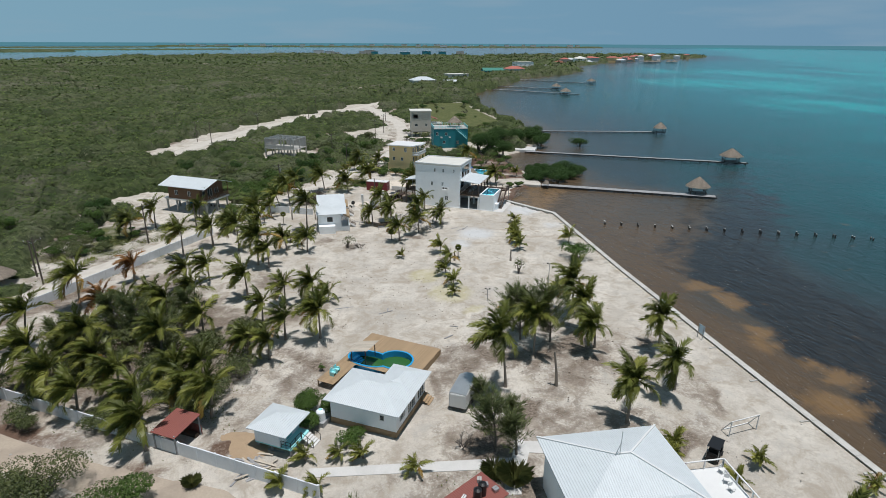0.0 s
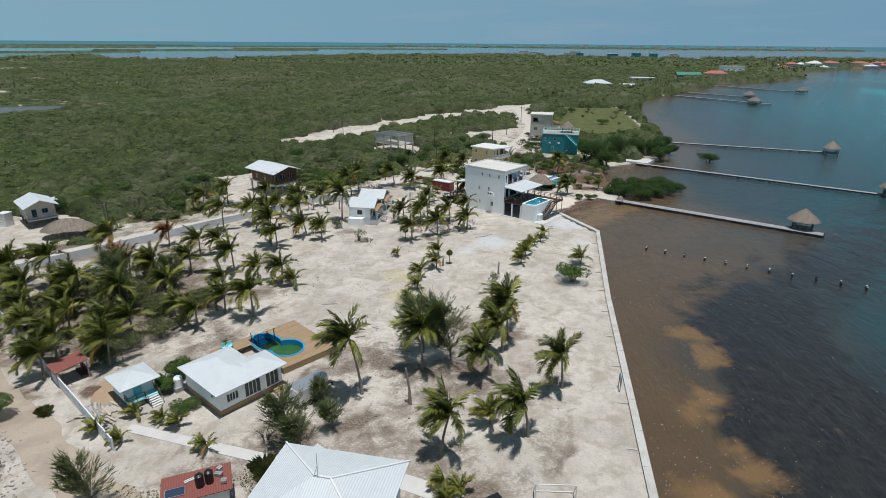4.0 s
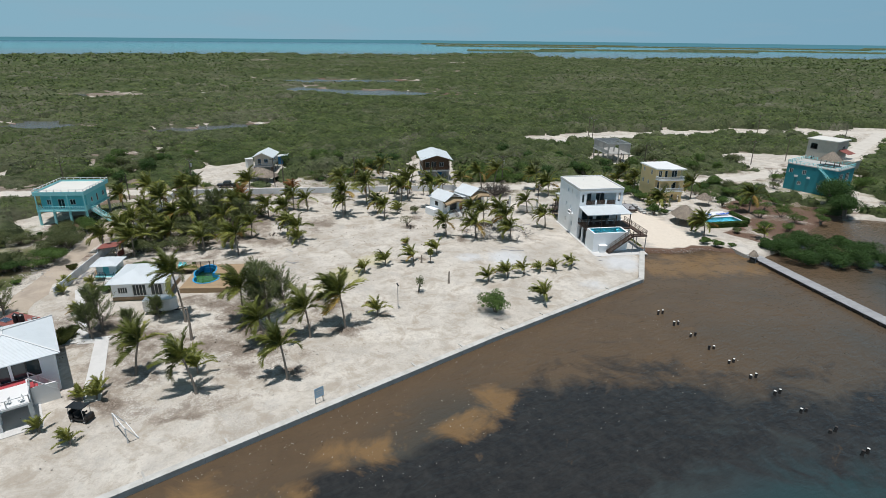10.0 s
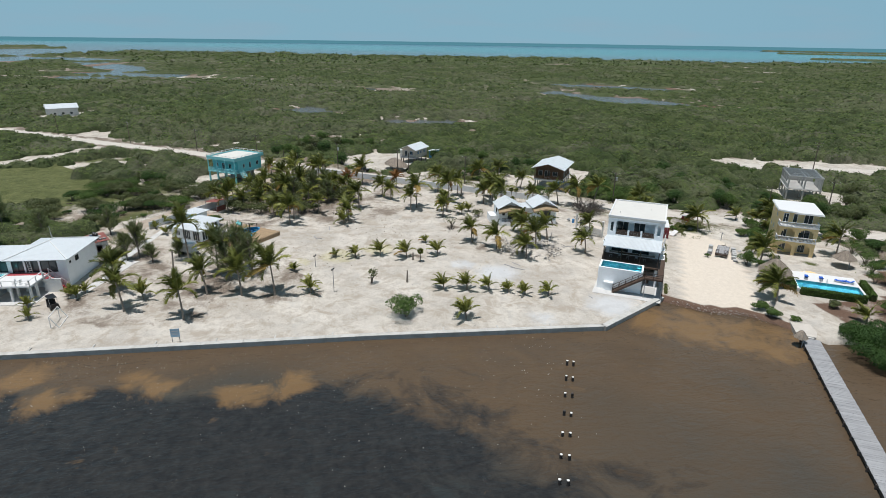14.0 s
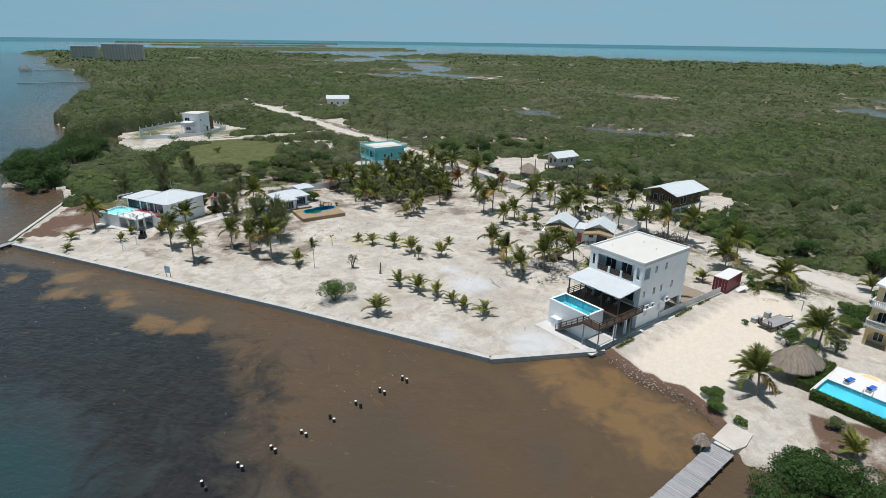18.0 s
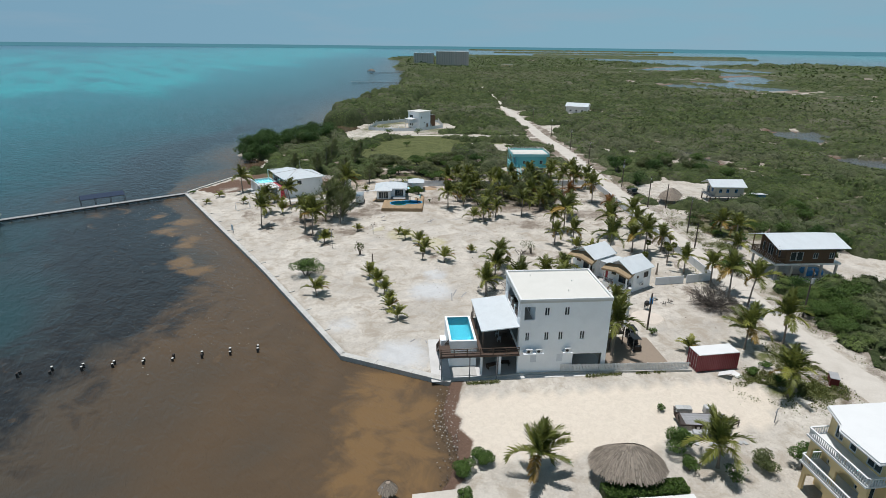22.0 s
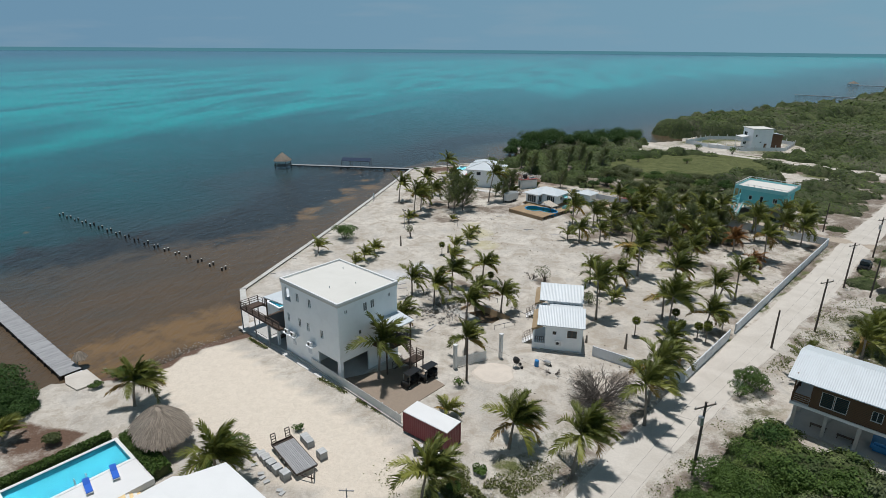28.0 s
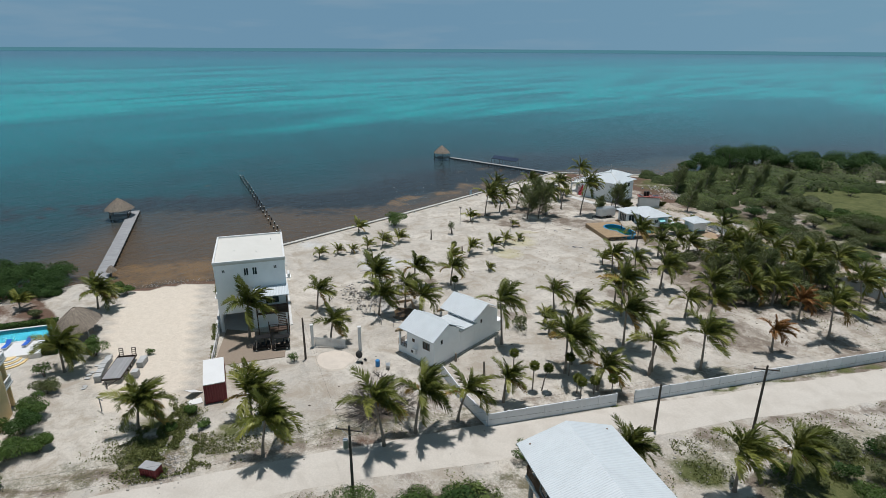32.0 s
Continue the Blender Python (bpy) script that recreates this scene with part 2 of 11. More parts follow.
def scrub_leaf_mat():
    """Leaves whose colour goes by bush and by stand: greens, with dry grey-brown stands."""
    m = leaf_mat("thicket_leaf", (0.05, 0.08, 0.025), (0.16, 0.18, 0.06), trans=0.0)
    nt, nn, ll, bs = nodes_of(m)
    geo = nn.new("ShaderNodeNewGeometry")
    bush, stand = noise_node(nt, geo.outputs["Position"], 0.22, 3, 0.6), noise_node(nt, geo.outputs["Position"], 0.03, 6, 0.65, 1.0)
    c = mix_node(nt, ramp_node(nt, bush, ((0.42, 0.0), (0.58, 1.0))), (0.048, 0.078, 0.022), (0.134, 0.176, 0.053))
    c = mix_node(nt, ramp_node(nt, stand, ((0.52, 0.0), (0.66, 0.8))), c, (0.19, 0.175, 0.135))
    c = mix_node(nt, math_node(nt, "MULTIPLY", geo.outputs["Random Per Island"], 0.35), c, (0.055, 0.085, 0.028))
    ll.new(c, bs.inputs["Base Color"])
    bs.inputs["Roughness"].default_value, bs.inputs["Specular IOR Level"].default_value = 0.75, 0.1
    return m


THICKETLEAF = scrub_leaf_mat()
LEAFGARDEN = leaf_mat("garden_leaf", (0.040, 0.098, 0.016), (0.115, 0.188, 0.034), rough=0.7)
MANGROVE = leaf_mat("mangrove_leaf", (0.020, 0.062, 0.012), (0.062, 0.128, 0.022), rough=0.75)
NEEDLE = leaf_mat("casuarina_needles", (0.085, 0.118, 0.046), (0.25, 0.285, 0.115), trans=0.45)
GRASSLEAF = leaf_mat("grass_blade", (0.10, 0.14, 0.035), (0.26, 0.27, 0.09))
TWIG = mat("dry_twigs", (0.105, 0.09, 0.078), 0.95)
ROCK = mat("pale_rubble", (0.48, 0.45, 0.41), 0.9, var=0.25, island=0.6)
DARKROCK = mat("dark_wet_rubble", (0.15, 0.115, 0.09), 0.85, var=0.3, island=0.5)
GRAVEL = mat("brown_gravel", (0.27, 0.215, 0.165), 0.95, var=0.35, scale=4, bump=0.6)
PATHCONC = mat("pale_path_concrete", (0.56, 0.55, 0.53), 0.85, stain=0.25)


def ground_material():
    m = bpy.data.materials.new("sand_and_scrub_ground")
    nt, nn, ll, bs = nodes_of(m)
    pos = nn.new("ShaderNodeNewGeometry").outputs["Position"]
    za, zb = nn.new("ShaderNodeAttribute"), nn.new("ShaderNodeAttribute")
    za.attribute_name, zb.attribute_name = "cover", "marks"
    sa, sb = nn.new("ShaderNodeSeparateColor"), nn.new("ShaderNodeSeparateColor")
    ll.new(za.outputs["Color"], sa.inputs[0])
    ll.new(zb.outputs["Color"], sb.inputs[0])
    n1, n2 = noise_node(nt, pos, 0.10, 6, 0.6, 0.8), noise_node(nt, pos, 0.55, 5, 0.65, 0.5)
    n3, n4 = noise_node(nt, pos, 3.2, 5, 0.7), noise_node(nt, pos, 14.0, 3, 0.6)
    sand = mix_node(nt, ramp_node(nt, n1, ((0.36, 0.0), (0.66, 1.0))), (0.60, 0.558, 0.495), (0.42, 0.385, 0.338))
    sand = mix_node(nt, ramp_node(nt, n2, ((0.48, 0.0), (0.72, 0.7))), sand, (0.32, 0.285, 0.245))
    sand = mix_node(nt, ramp_node(nt, n3, ((0.30, 0.45), (0.52, 0.0))), sand, (0.66, 0.605, 0.525))
    sand = mix_node(nt, ramp_node(nt, n4, ((0.60, 0.0), (0.80, 0.35))), sand, (0.22, 0.18, 0.145))
    n6 = noise_node(nt, pos, 1.3, 6, 0.75, 1.2)
    sand = mix_node(nt, ramp_node(nt, n6, ((0.52, 0.0), (0.66, 0.6))), sand, (0.36, 0.315, 0.26))
    n8 = noise_node(nt, pos, 0.28, 7, 0.68, 0.6)
    sand = mix_node(nt, ramp_node(nt, n8, ((0.49, 0.0), (0.63, 0.8))), sand, (0.365, 0.315, 0.255))
    sand = mix_node(nt, ramp_node(nt, n8, ((0.30, 0.5), (0.44, 0.0))), sand, (0.40, 0.385, 0.36))
    pad = mix_node(nt, ramp_node(nt, n6, ((0.4, 0.0), (0.7, 1.0))), (0.68, 0.605, 0.51), (0.58, 0.51, 0.425))
    sand = mix_node(nt, zb.outputs["Alpha"], sand, pad)

    def soft(mask, a=0.35, b=0.65, amp=0.9):
        s = math_node(nt, "ADD", mask, math_node(nt, "MULTIPLY", math_node(nt, "SUBTRACT", math_node(nt, "MULTIPLY", math_node(nt, "ADD", n2, n3), 0.5), 0.5), amp))
        return ramp_node(nt, s, ((a, 0.0), (b, 1.0)))
    litter = mix_node(nt, ramp_node(nt, n3, ((0.35, 0.0), (0.68, 1.0))), (0.085, 0.064, 0.048), (0.33, 0.275, 0.225))
    grass = mix_node(nt, ramp_node(nt, math_node(nt, "MULTIPLY", math_node(nt, "ADD", n6, n8), 0.5), ((0.38, 0.0), (0.62, 1.0))), (0.050, 0.066, 0.022), (0.150, 0.155, 0.065))
    soil = mix_node(nt, n3, (0.072, 0.041, 0.030), (0.20, 0.132, 0.095))
    bed = mix_node(nt, n2, (0.10, 0.07, 0.045), (0.17, 0.12, 0.08))
    c = mix_node(nt, math_node(nt, "MULTIPLY", soft(sb.outputs["Red"]), 0.45), sand, (0.46, 0.42, 0.20))
    c = mix_node(nt, math_node(nt, "MULTIPLY", soft(sb.outputs["Green"]), 0.6), c, (0.58, 0.61, 0.64))
    c = mix_node(nt, soft(sb.outputs["Blue"]), c, soil)
    c = mix_node(nt, soft(sa.outputs["Green"], 0.38, 0.74, 1.9), c, litter)
    c = mix_node(nt, soft(sa.outputs["Red"]), c, grass)
    c = mix_node(nt, sa.outputs["Blue"], c, bed)
    ll.new(c, bs.inputs["Base Color"])
    bs.inputs["Roughness"].default_value = 0.95
    bs.inputs["Specular IOR Level"].default_value = 0.15
    h = math_node(nt, "ADD", math_node(nt, "MULTIPLY", n3, 1.0), math_node(nt, "MULTIPLY", n4, 0.25))
    bump_node(nt, h, 0.8, 0.2, bs)
    return m


def sea_material():
    """Sea over a bottom of weed, sand and depth: the mesh carries weed, bare sand, sandbank and distance from the shore."""
    m = bpy.data.materials.new("sea_water")
    nt, nn, ll, bs = nodes_of(m)
    pos = nn.new("ShaderNodeNewGeometry").outputs["Position"]
    za, zb = nn.new("ShaderNodeAttribute"), nn.new("ShaderNodeAttribute")
    za.attribute_name, zb.attribute_name = "bottom", "reach"
    sa, sb = nn.new("ShaderNodeSeparateColor"), nn.new("ShaderNodeSeparateColor")
    ll.new(za.outputs["Color"], sa.inputs[0])
    ll.new(zb.outputs["Color"], sb.inputs[0])
    n1, n2 = noise_node(nt, pos, 0.16, 6, 0.65, 0.8), noise_node(nt, pos, 0.03, 6, 0.6, 0.8)
    n3 = noise_node(nt, pos, 0.9, 4, 0.65, 0.3)
    f = math_node(nt, "ADD", sb.outputs["Red"], math_node(nt, "MULTIPLY", math_node(nt, "SUBTRACT", n2, 0.5), 0.10))
    k = lambda metres: (metres / 4000.0) ** 0.4
    deep = ramp_node(nt, f, ((0.0, (0.070, 0.056, 0.042)), (k(16), (0.046, 0.050, 0.046)), (k(34), (0.032, 0.044, 0.047)), (k(65), (0.016, 0.055, 0.059)),
                             (k(135), (0.006, 0.098, 0.106)), (k(210), (0.002, 0.145, 0.158)), (k(700), (0.001, 0.165, 0.18)), (k(1600), (0.002, 0.165, 0.19)), (k(2600), (0.006, 0.075, 0.125))))

    def rough_edge(mask, amp=0.9, a=0.42, b=0.62, tex=n1):
        return ramp_node(nt, math_node(nt, "ADD", mask, math_node(nt, "MULTIPLY", math_node(nt, "SUBTRACT", tex, 0.5), amp)), ((a, 0.0), (b, 1.0)))
    brown = mix_node(nt, n1, (0.120, 0.081, 0.048), (0.070, 0.052, 0.036))
    c = mix_node(nt, rough_edge(za.outputs["Alpha"], 0.7, 0.1, 0.9), deep, brown)
    weedcol = mix_node(nt, ramp_node(nt, n3, ((0.35, 0.0), (0.7, 1.0))), (0.020, 0.021, 0.022), (0.034, 0.034, 0.033))
    c = mix_node(nt, rough_edge(sa.outputs["Red"], 1.1, 0.36, 0.62), c, weedcol)
    c = mix_node(nt, math_node(nt, "MULTIPLY", rough_edge(sa.outputs["Green"], 2.4, 0.35, 0.85), 0.75), c, (0.20, 0.122, 0.056))
    # sandbanks farther out, drawn out along the shore
    streak = nn.new("ShaderNodeMapping")
    ll.new(pos, streak.inputs["Vector"])
    streak.inputs["Rotation"].default_value = (0, 0, radians(31))
    streak.inputs["Scale"].default_value = (1.0, 0.2, 1.0)
    p2 = noise_node(nt, streak.outputs["Vector"], 0.0065, 7, 0.62, 0.7)
    bank = rough_edge(sa.outputs["Blue"], 2.2, 0.38, 0.78, p2)
    c = mix_node(nt, bank, c, mix_node(nt, n2, (0.001, 0.225, 0.24), (0.002, 0.37, 0.355)))
    c = mix_node(nt, math_node(nt, "MULTIPLY", ramp_node(nt, noise_node(nt, streak.outputs["Vector"], 0.03, 5, 0.6, 0.4), ((0.49, 0.0), (0.62, 0.6))), sa.outputs["Blue"]), c, (0.006, 0.075, 0.09))
    c = mix_node(nt, sb.outputs["Green"], c, mix_node(nt, n2, (0.075, 0.09, 0.10), (0.125, 0.135, 0.135)))
    c = mix_node(nt, sb.outputs["Blue"], c, (0.03, 0.21, 0.22))
    ll.new(c, bs.inputs["Base Color"])
    bs.inputs["Roughness"].default_value, bs.inputs["IOR"].default_value = 0.12, 1.33
    bs.inputs["Specular IOR Level"].default_value = 0.22
    wave = nn.new("ShaderNodeMapping")
    ll.new(pos, wave.inputs["Vector"])
    wave.inputs["Rotation"].default_value = (0, 0, radians(-22))
    wave.inputs["Scale"].default_value = (1.0, 0.45, 1.0)
    w1, w2 = noise_node(nt, wave.outputs["Vector"], 0.55, 4, 0.6, 0.4), noise_node(nt, wave.outputs["Vector"], 2.2, 3, 0.5)
    bump_node(nt, math_node(nt, "ADD", w1, math_node(nt, "MULTIPLY", w2, 0.35)), 0.85, 0.42, bs)
    return m


def canopy_material():
    m = bpy.data.materials.new("scrub_canopy")
    nt, nn, ll, bs = nodes_of(m)
    pos = nn.new("ShaderNodeNewGeometry").outputs["Position"]
    n0, n1 = noise_node(nt, pos, 0.006, 5, 0.6, 0.5), noise_node(nt, pos, 0.05, 5, 0.65, 0.5)
    n2, n3 = noise_node(nt, pos, 0.7, 5, 0.7), noise_node(nt, pos, 3.0, 4, 0.7)
    a = mix_node(nt, ramp_node(nt, n1, ((0.35, 0.0), (0.65, 1.0))), (0.044, 0.062, 0.024), (0.096, 0.116, 0.048))
    a = mix_node(nt, ramp_node(nt, n0, ((0.50, 0.0), (0.66, 0.75))), a, (0.125, 0.125, 0.080))
    n5 = noise_node(nt, pos, 0.022, 6, 0.68, 1.0)
    a = mix_node(nt, ramp_node(nt, n5, ((0.52, 0.0), (0.66, 0.75))), a, (0.17, 0.155, 0.12))
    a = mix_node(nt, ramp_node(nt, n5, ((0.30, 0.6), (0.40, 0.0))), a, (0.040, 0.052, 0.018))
    # dark noise puts the shade between leaf clumps into the colour
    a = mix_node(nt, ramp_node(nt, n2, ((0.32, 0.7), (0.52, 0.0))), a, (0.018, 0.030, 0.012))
    a = mix_node(nt, ramp_node(nt, n3, ((0.52, 0.0), (0.72, 0.6))), a, (0.115, 0.140, 0.058))
    # broader dark noise: shade of the gaps between crowns, painted in
    gap_shade = noise_node(nt, pos, 0.13, 4, 0.6, 0.4)
    a = mix_node(nt, ramp_node(nt, gap_shade, ((0.36, 0.6), (0.50, 0.0))), a, (0.028, 0.040, 0.017))
    ll.new(a, bs.inputs["Base Color"])
    bs.inputs["Roughness"].default_value, bs.inputs["Specular IOR Level"].default_value = 0.9, 0.15
    bump_node(nt, math_node(nt, "ADD", n2, math_node(nt, "MULTIPLY", n3, 0.5)), 1.0, 0.6, bs)
    return m


GROUND, SEA, CANOPY = ground_material(), sea_material(), canopy_material()
TRACKSAND = mat("brown_sandy_track", (0.40, 0.335, 0.265), 0.95, var=0.2, scale=0.5, stain=0.75, stain_col=(0.26, 0.215, 0.175), bump=0.5)
ROADSAND = mat("packed_sand_road", (0.535, 0.495, 0.44), 0.95, var=0.16, scale=0.6, stain=0.55, stain_col=(0.40, 0.36, 0.31), bump=0.5)


# ---- mesh helpers ----
def link(name, bm, material, parent=None, label=""):
    me = bpy.data.meshes.new(name)
    bm.to_mesh(me)
    bm.free()
    for k in (material if isinstance(material, (list, tuple)) else (material,)):
        me.materials.append(k)
    ob = new(name, me)
    if parent is not None:
        ob.parent = parent
    if label:
        ob["label"] = label
    return ob


def part(name, bm, material, parent, label=""):
    return link(name, bm, material, parent, label)


def thing(name, x, y, z=0.0, turn=0.0, label="", category="", group="", kind=""):
    ob = new(name)
    ob.empty_display_size = 0.3
    ob.matrix_world = pose(x, y, z, 0, 0, turn)
    return tagged(ob, label, category, group, kind)


def box(bm, x0, x1, y0, y1, z0, z1, m=None):
    v = [bm.verts.new((x, y, z)) for z in (z0, z1) for x, y in ((x0, y0), (x1, y0), (x1, y1), (x0, y1))]
    if m is not None:
        for q in v:
            q.co = m @ q.co
    for f in ((3, 2, 1, 0), (4, 5, 6, 7), (0, 1, 5, 4), (1, 2, 6, 5), (2, 3, 7, 6), (3, 0, 4, 7)):
        bm.faces.new([v[i] for i in f])
    return bm


def boxes(*dims):
    bm = bmesh.new()
    for d in dims:
        box(bm, *d)
    return bm


def bar(bm, a, b, w, h=None, up=(0, 0, 1)):
    """A square bar from a to b."""
    a, b = Vector(a), Vector(b)
    h = h or w
    ax = (b - a).normalized()
    side = ax.cross(Vector(up))
    side = Vector((1, 0, 0)) if side.length < 1e-4 else side.normalized()
    top = side.cross(ax)
    v = [bm.verts.new(p + side * (i * w / 2) + top * (j * h / 2)) for p in (a, b) for i, j in ((-1, -1), (1, -1), (1, 1), (-1, 1))]
    for f in ((3, 2, 1, 0), (4, 5, 6, 7), (0, 1, 5, 4), (1, 2, 6, 5), (2, 3, 7, 6), (3, 0, 4, 7)):
        bm.faces.new([v[i] for i in f])
    return bm


def bars(w, *ends, h=None):
    bm = bmesh.new()
    for a, b in ends:
        bar(bm, a, b, w, h)
    return bm


def tube(bm, pts, radii, n=8, caps=True):
    rings = []
    for i, p in enumerate(pts):
        p = Vector(p)
        d = (Vector(pts[min(i + 1, len(pts) - 1)]) - Vector(pts[max(i - 1, 0)])).normalized()
        s = d.cross(Vector((0.31, 0.95, 0.05))).normalized()
        t = s.cross(d)
        rings.append([bm.verts.new(p + (s * math.cos(2 * math.pi * k / n) + t * math.sin(2 * math.pi * k / n)) * radii[i]) for k in range(n)])
    for a, b in zip(rings, rings[1:]):
        for k in range(n):
            bm.faces.new((a[k], a[(k + 1) % n], b[(k + 1) % n], b[k]))
    if caps:
        bm.faces.new(rings[0])
        bm.faces.new(rings[-1][::-1])
    return bm


def prism(bm, pts, z0, z1):
    lo, hi = [bm.verts.new((x, y, z0)) for x, y in pts], [bm.verts.new((x, y, z1)) for x, y in pts]
    n = len(pts)
    bm.faces.new(lo[::-1])
    bm.faces.new(hi)
    for i in range(n):
        bm.faces.new((lo[i], lo[(i + 1) % n], hi[(i + 1) % n], hi[i]))
    return bm


def slab(bm, corners, t):
    """A plate of thickness t whose upper face has these corners (anticlockwise from above)."""
    hi = [bm.verts.new(c) for c in corners]
    lo = [bm.verts.new((c[0], c[1], c[2] - t)) for c in corners]
    n = len(corners)
    bm.faces.new(hi)
    bm.faces.new(lo[::-1])
    for i in range(n):
        bm.faces.new((lo[i], lo[(i + 1) % n], hi[(i + 1) % n], hi[i]))
    return bm


def gable_x(x0, x1, y0, y1, ze, zr, t=0.1):
    """The two slopes of a gable roof whose ridge runs along x."""
    ym = (y0 + y1) / 2
    bm = slab(bmesh.new(), [(x0, y0, ze), (x1, y0, ze), (x1, ym, zr), (x0, ym, zr)], t)
    return slab(bm, [(x0, ym, zr), (x1, ym, zr), (x1, y1, ze), (x0, y1, ze)], t)


def hip(x0, x1, y0, y1, ze, zr, t=0.1):
    """A hip roof; the ridge runs along the longer side."""
    bm = bmesh.new()
    w, l = y1 - y0, x1 - x0
    if l >= w:
        a, b = (x0 + w / 2, (y0 + y1) / 2, zr), (x1 - w / 2, (y0 + y1) / 2, zr)
        fs = ([(x0, y0, ze), (x1, y0, ze), b, a], [(x1, y0, ze), (x1, y1, ze), b], [(x1, y1, ze), (x0, y1, ze), a, b], [(x0, y1, ze), (x0, y0, ze), a])
    else:
        a, b = ((x0 + x1) / 2, y0 + l / 2, zr), ((x0 + x1) / 2, y1 - l / 2, zr)
        fs = ([(x0, y0, ze), (x1, y0, ze), a], [(x1, y0, ze), (x1, y1, ze), b, a], [(x1, y1, ze), (x0, y1, ze), b], [(x0, y1, ze), (x0, y0, ze), a, b])
    for f in fs:
        q = []
        for c in f:
            if not q or (Vector(c) - Vector(q[-1])).length > 1e-3:
                q.append(c)
        slab(bm, q, t)
    return bm


def wall(parent, name, material, x, y, z, ang, length, height, t=0.2, holes=(), label=""):
    """A wall from (x, y) along ang, its outer face on the right-hand side, with holes (u0, u1, v0, v1) right through it."""
    us = sorted({0.0, length, *[h[0] for h in holes], *[h[1] for h in holes]})
    vs = sorted({0.0, height, *[h[2] for h in holes], *[h[3] for h in holes]})
    full = lambda i, j: 0 <= i < len(us) - 1 and 0 <= j < len(vs) - 1 and not any(
        h[0] - 1e-6 <= us[i] and us[i + 1] <= h[1] + 1e-6 and h[2] - 1e-6 <= vs[j] and vs[j + 1] <= h[3] + 1e-6 for h in holes)
    bm, m, cache = bmesh.new(), pose(x, y, z, 0, 0, ang), {}

    def v(u, d, w):
        key = (round(u, 4), round(d, 4), round(w, 4))
        if key not in cache:
            cache[key] = bm.verts.new(m @ Vector((u, d, w)))
        return cache[key]
    for i in range(len(us) - 1):
        for j in range(len(vs) - 1):
            if not full(i, j):
                continue
            a, b, c, d = us[i], us[i + 1], vs[j], vs[j + 1]
            bm.faces.new((v(a, 0, c), v(b, 0, c), v(b, 0, d), v(a, 0, d)))
            bm.faces.new((v(b, t, c), v(a, t, c), v(a, t, d), v(b, t, d)))
            for di, dj, p, q in ((-1, 0, (a, d), (a, c)), (1, 0, (b, c), (b, d)), (0, -1, (a, c), (b, c)), (0, 1, (b, d), (a, d))):
                if not full(i + di, j + dj):
                    bm.faces.new((v(p[0], t, p[1]), v(q[0], t, q[1]), v(q[0], 0, q[1]), v(p[0], 0, p[1])))
    return part(name, bm, material, parent, label)


def window(parent, x, y, z, ang, u0, u1, v0, v1, frame_mat, n=2, depth=0.1, fw=0.07, glass=None, name="window", label=""):
    """A framed window in a hole of a wall laid out as wall() does, with n panes side by side."""
    m = pose(x, y, z, 0, 0, ang)
    bm = bmesh.new()
    for d in ((u0, u0 + fw, v0, v1), (u1 - fw, u1, v0, v1), (u0 + fw, u1 - fw, v0, v0 + fw), (u0 + fw, u1 - fw, v1 - fw, v1)):
        box(bm, d[0], d[1], depth - 0.09, depth + 0.05, d[2], d[3], m)
    step = (u1 - u0 - 2 * fw) / n
    for k in range(1, n):
        box(bm, u0 + fw + k * step - fw / 2, u0 + fw + k * step + fw / 2, depth - 0.08, depth + 0.04, v0 + fw, v1 - fw, m)
    w = part(name, bm, frame_mat, parent, label)
    for k in range(n):
        a, b = u0 + fw + k * step + (fw / 2 if k else 0), u0 + fw + (k + 1) * step - (fw / 2 if k < n - 1 else 0)
        bp = box(bmesh.new(), a, b, depth - 0.01, depth + 0.01, v0 + fw, v1 - fw, m)
        part("pane", bp, glass or GLASS, w)
    return w


def walled(parent, material, x0, x1, y0, y1, z0, z1, holes, frame_mat, t=0.2, names=("wall",) * 4, glass=None, label=""):
    """Four walls of a box with windows. holes: side letter s, e, n or w to lists of (u0, u1, v0, v1, panes); panes 0 leaves it open."""
    sides = {"s": (x0, y0, 0, x1 - x0), "e": (x1, y0 + t, 90, y1 - y0 - 2 * t), "n": (x1, y1, 180, x1 - x0), "w": (x0, y1 - t, 270, y1 - y0 - 2 * t)}
    for k, nm in zip("senw", names):
        x, y, a, l = sides[k]
        hs = [(h[0] - (t if k in "ew" else 0), h[1] - (t if k in "ew" else 0), *h[2:]) for h in holes.get(k, ())]
        wall(parent, nm, material, x, y, z0, a, l, z1 - z0, t, [h[:4] for h in hs], label)
        for h in hs:
            if h[4]:
                window(parent, x, y, z0, a, *h[:4], frame_mat, n=h[4], glass=glass)


def loc(cx, cy, turn, e, n):
    c, s = math.cos(radians(turn)), math.sin(radians(turn))
    return cx + c * e - s * n, cy + s * e + c * n


def rail(parent, a, b, z, h, material, post=0.08, gap=1.5, bars_n=2, name="railing"):
    """Posts and rails from a to b (x, y or x, y, z), one part."""
    a, b = Vector((*a, z)) if len(a) == 2 else Vector(a), Vector((*b, z)) if len(b) == 2 else Vector(b)
    n = max(1, round((b - a).length / gap))
    bm = bmesh.new()
    up = Vector((0, 0, h))
    for k in range(n + 1):
        p = a.lerp(b, k / n)
        bar(bm, p, p + up, post)
    for k in range(1, bars_n + 1):
        bar(bm, a + up * k / bars_n, b + up * k / bars_n, post * 1.1, post * 0.6)
    return part(name, bm, material, parent)


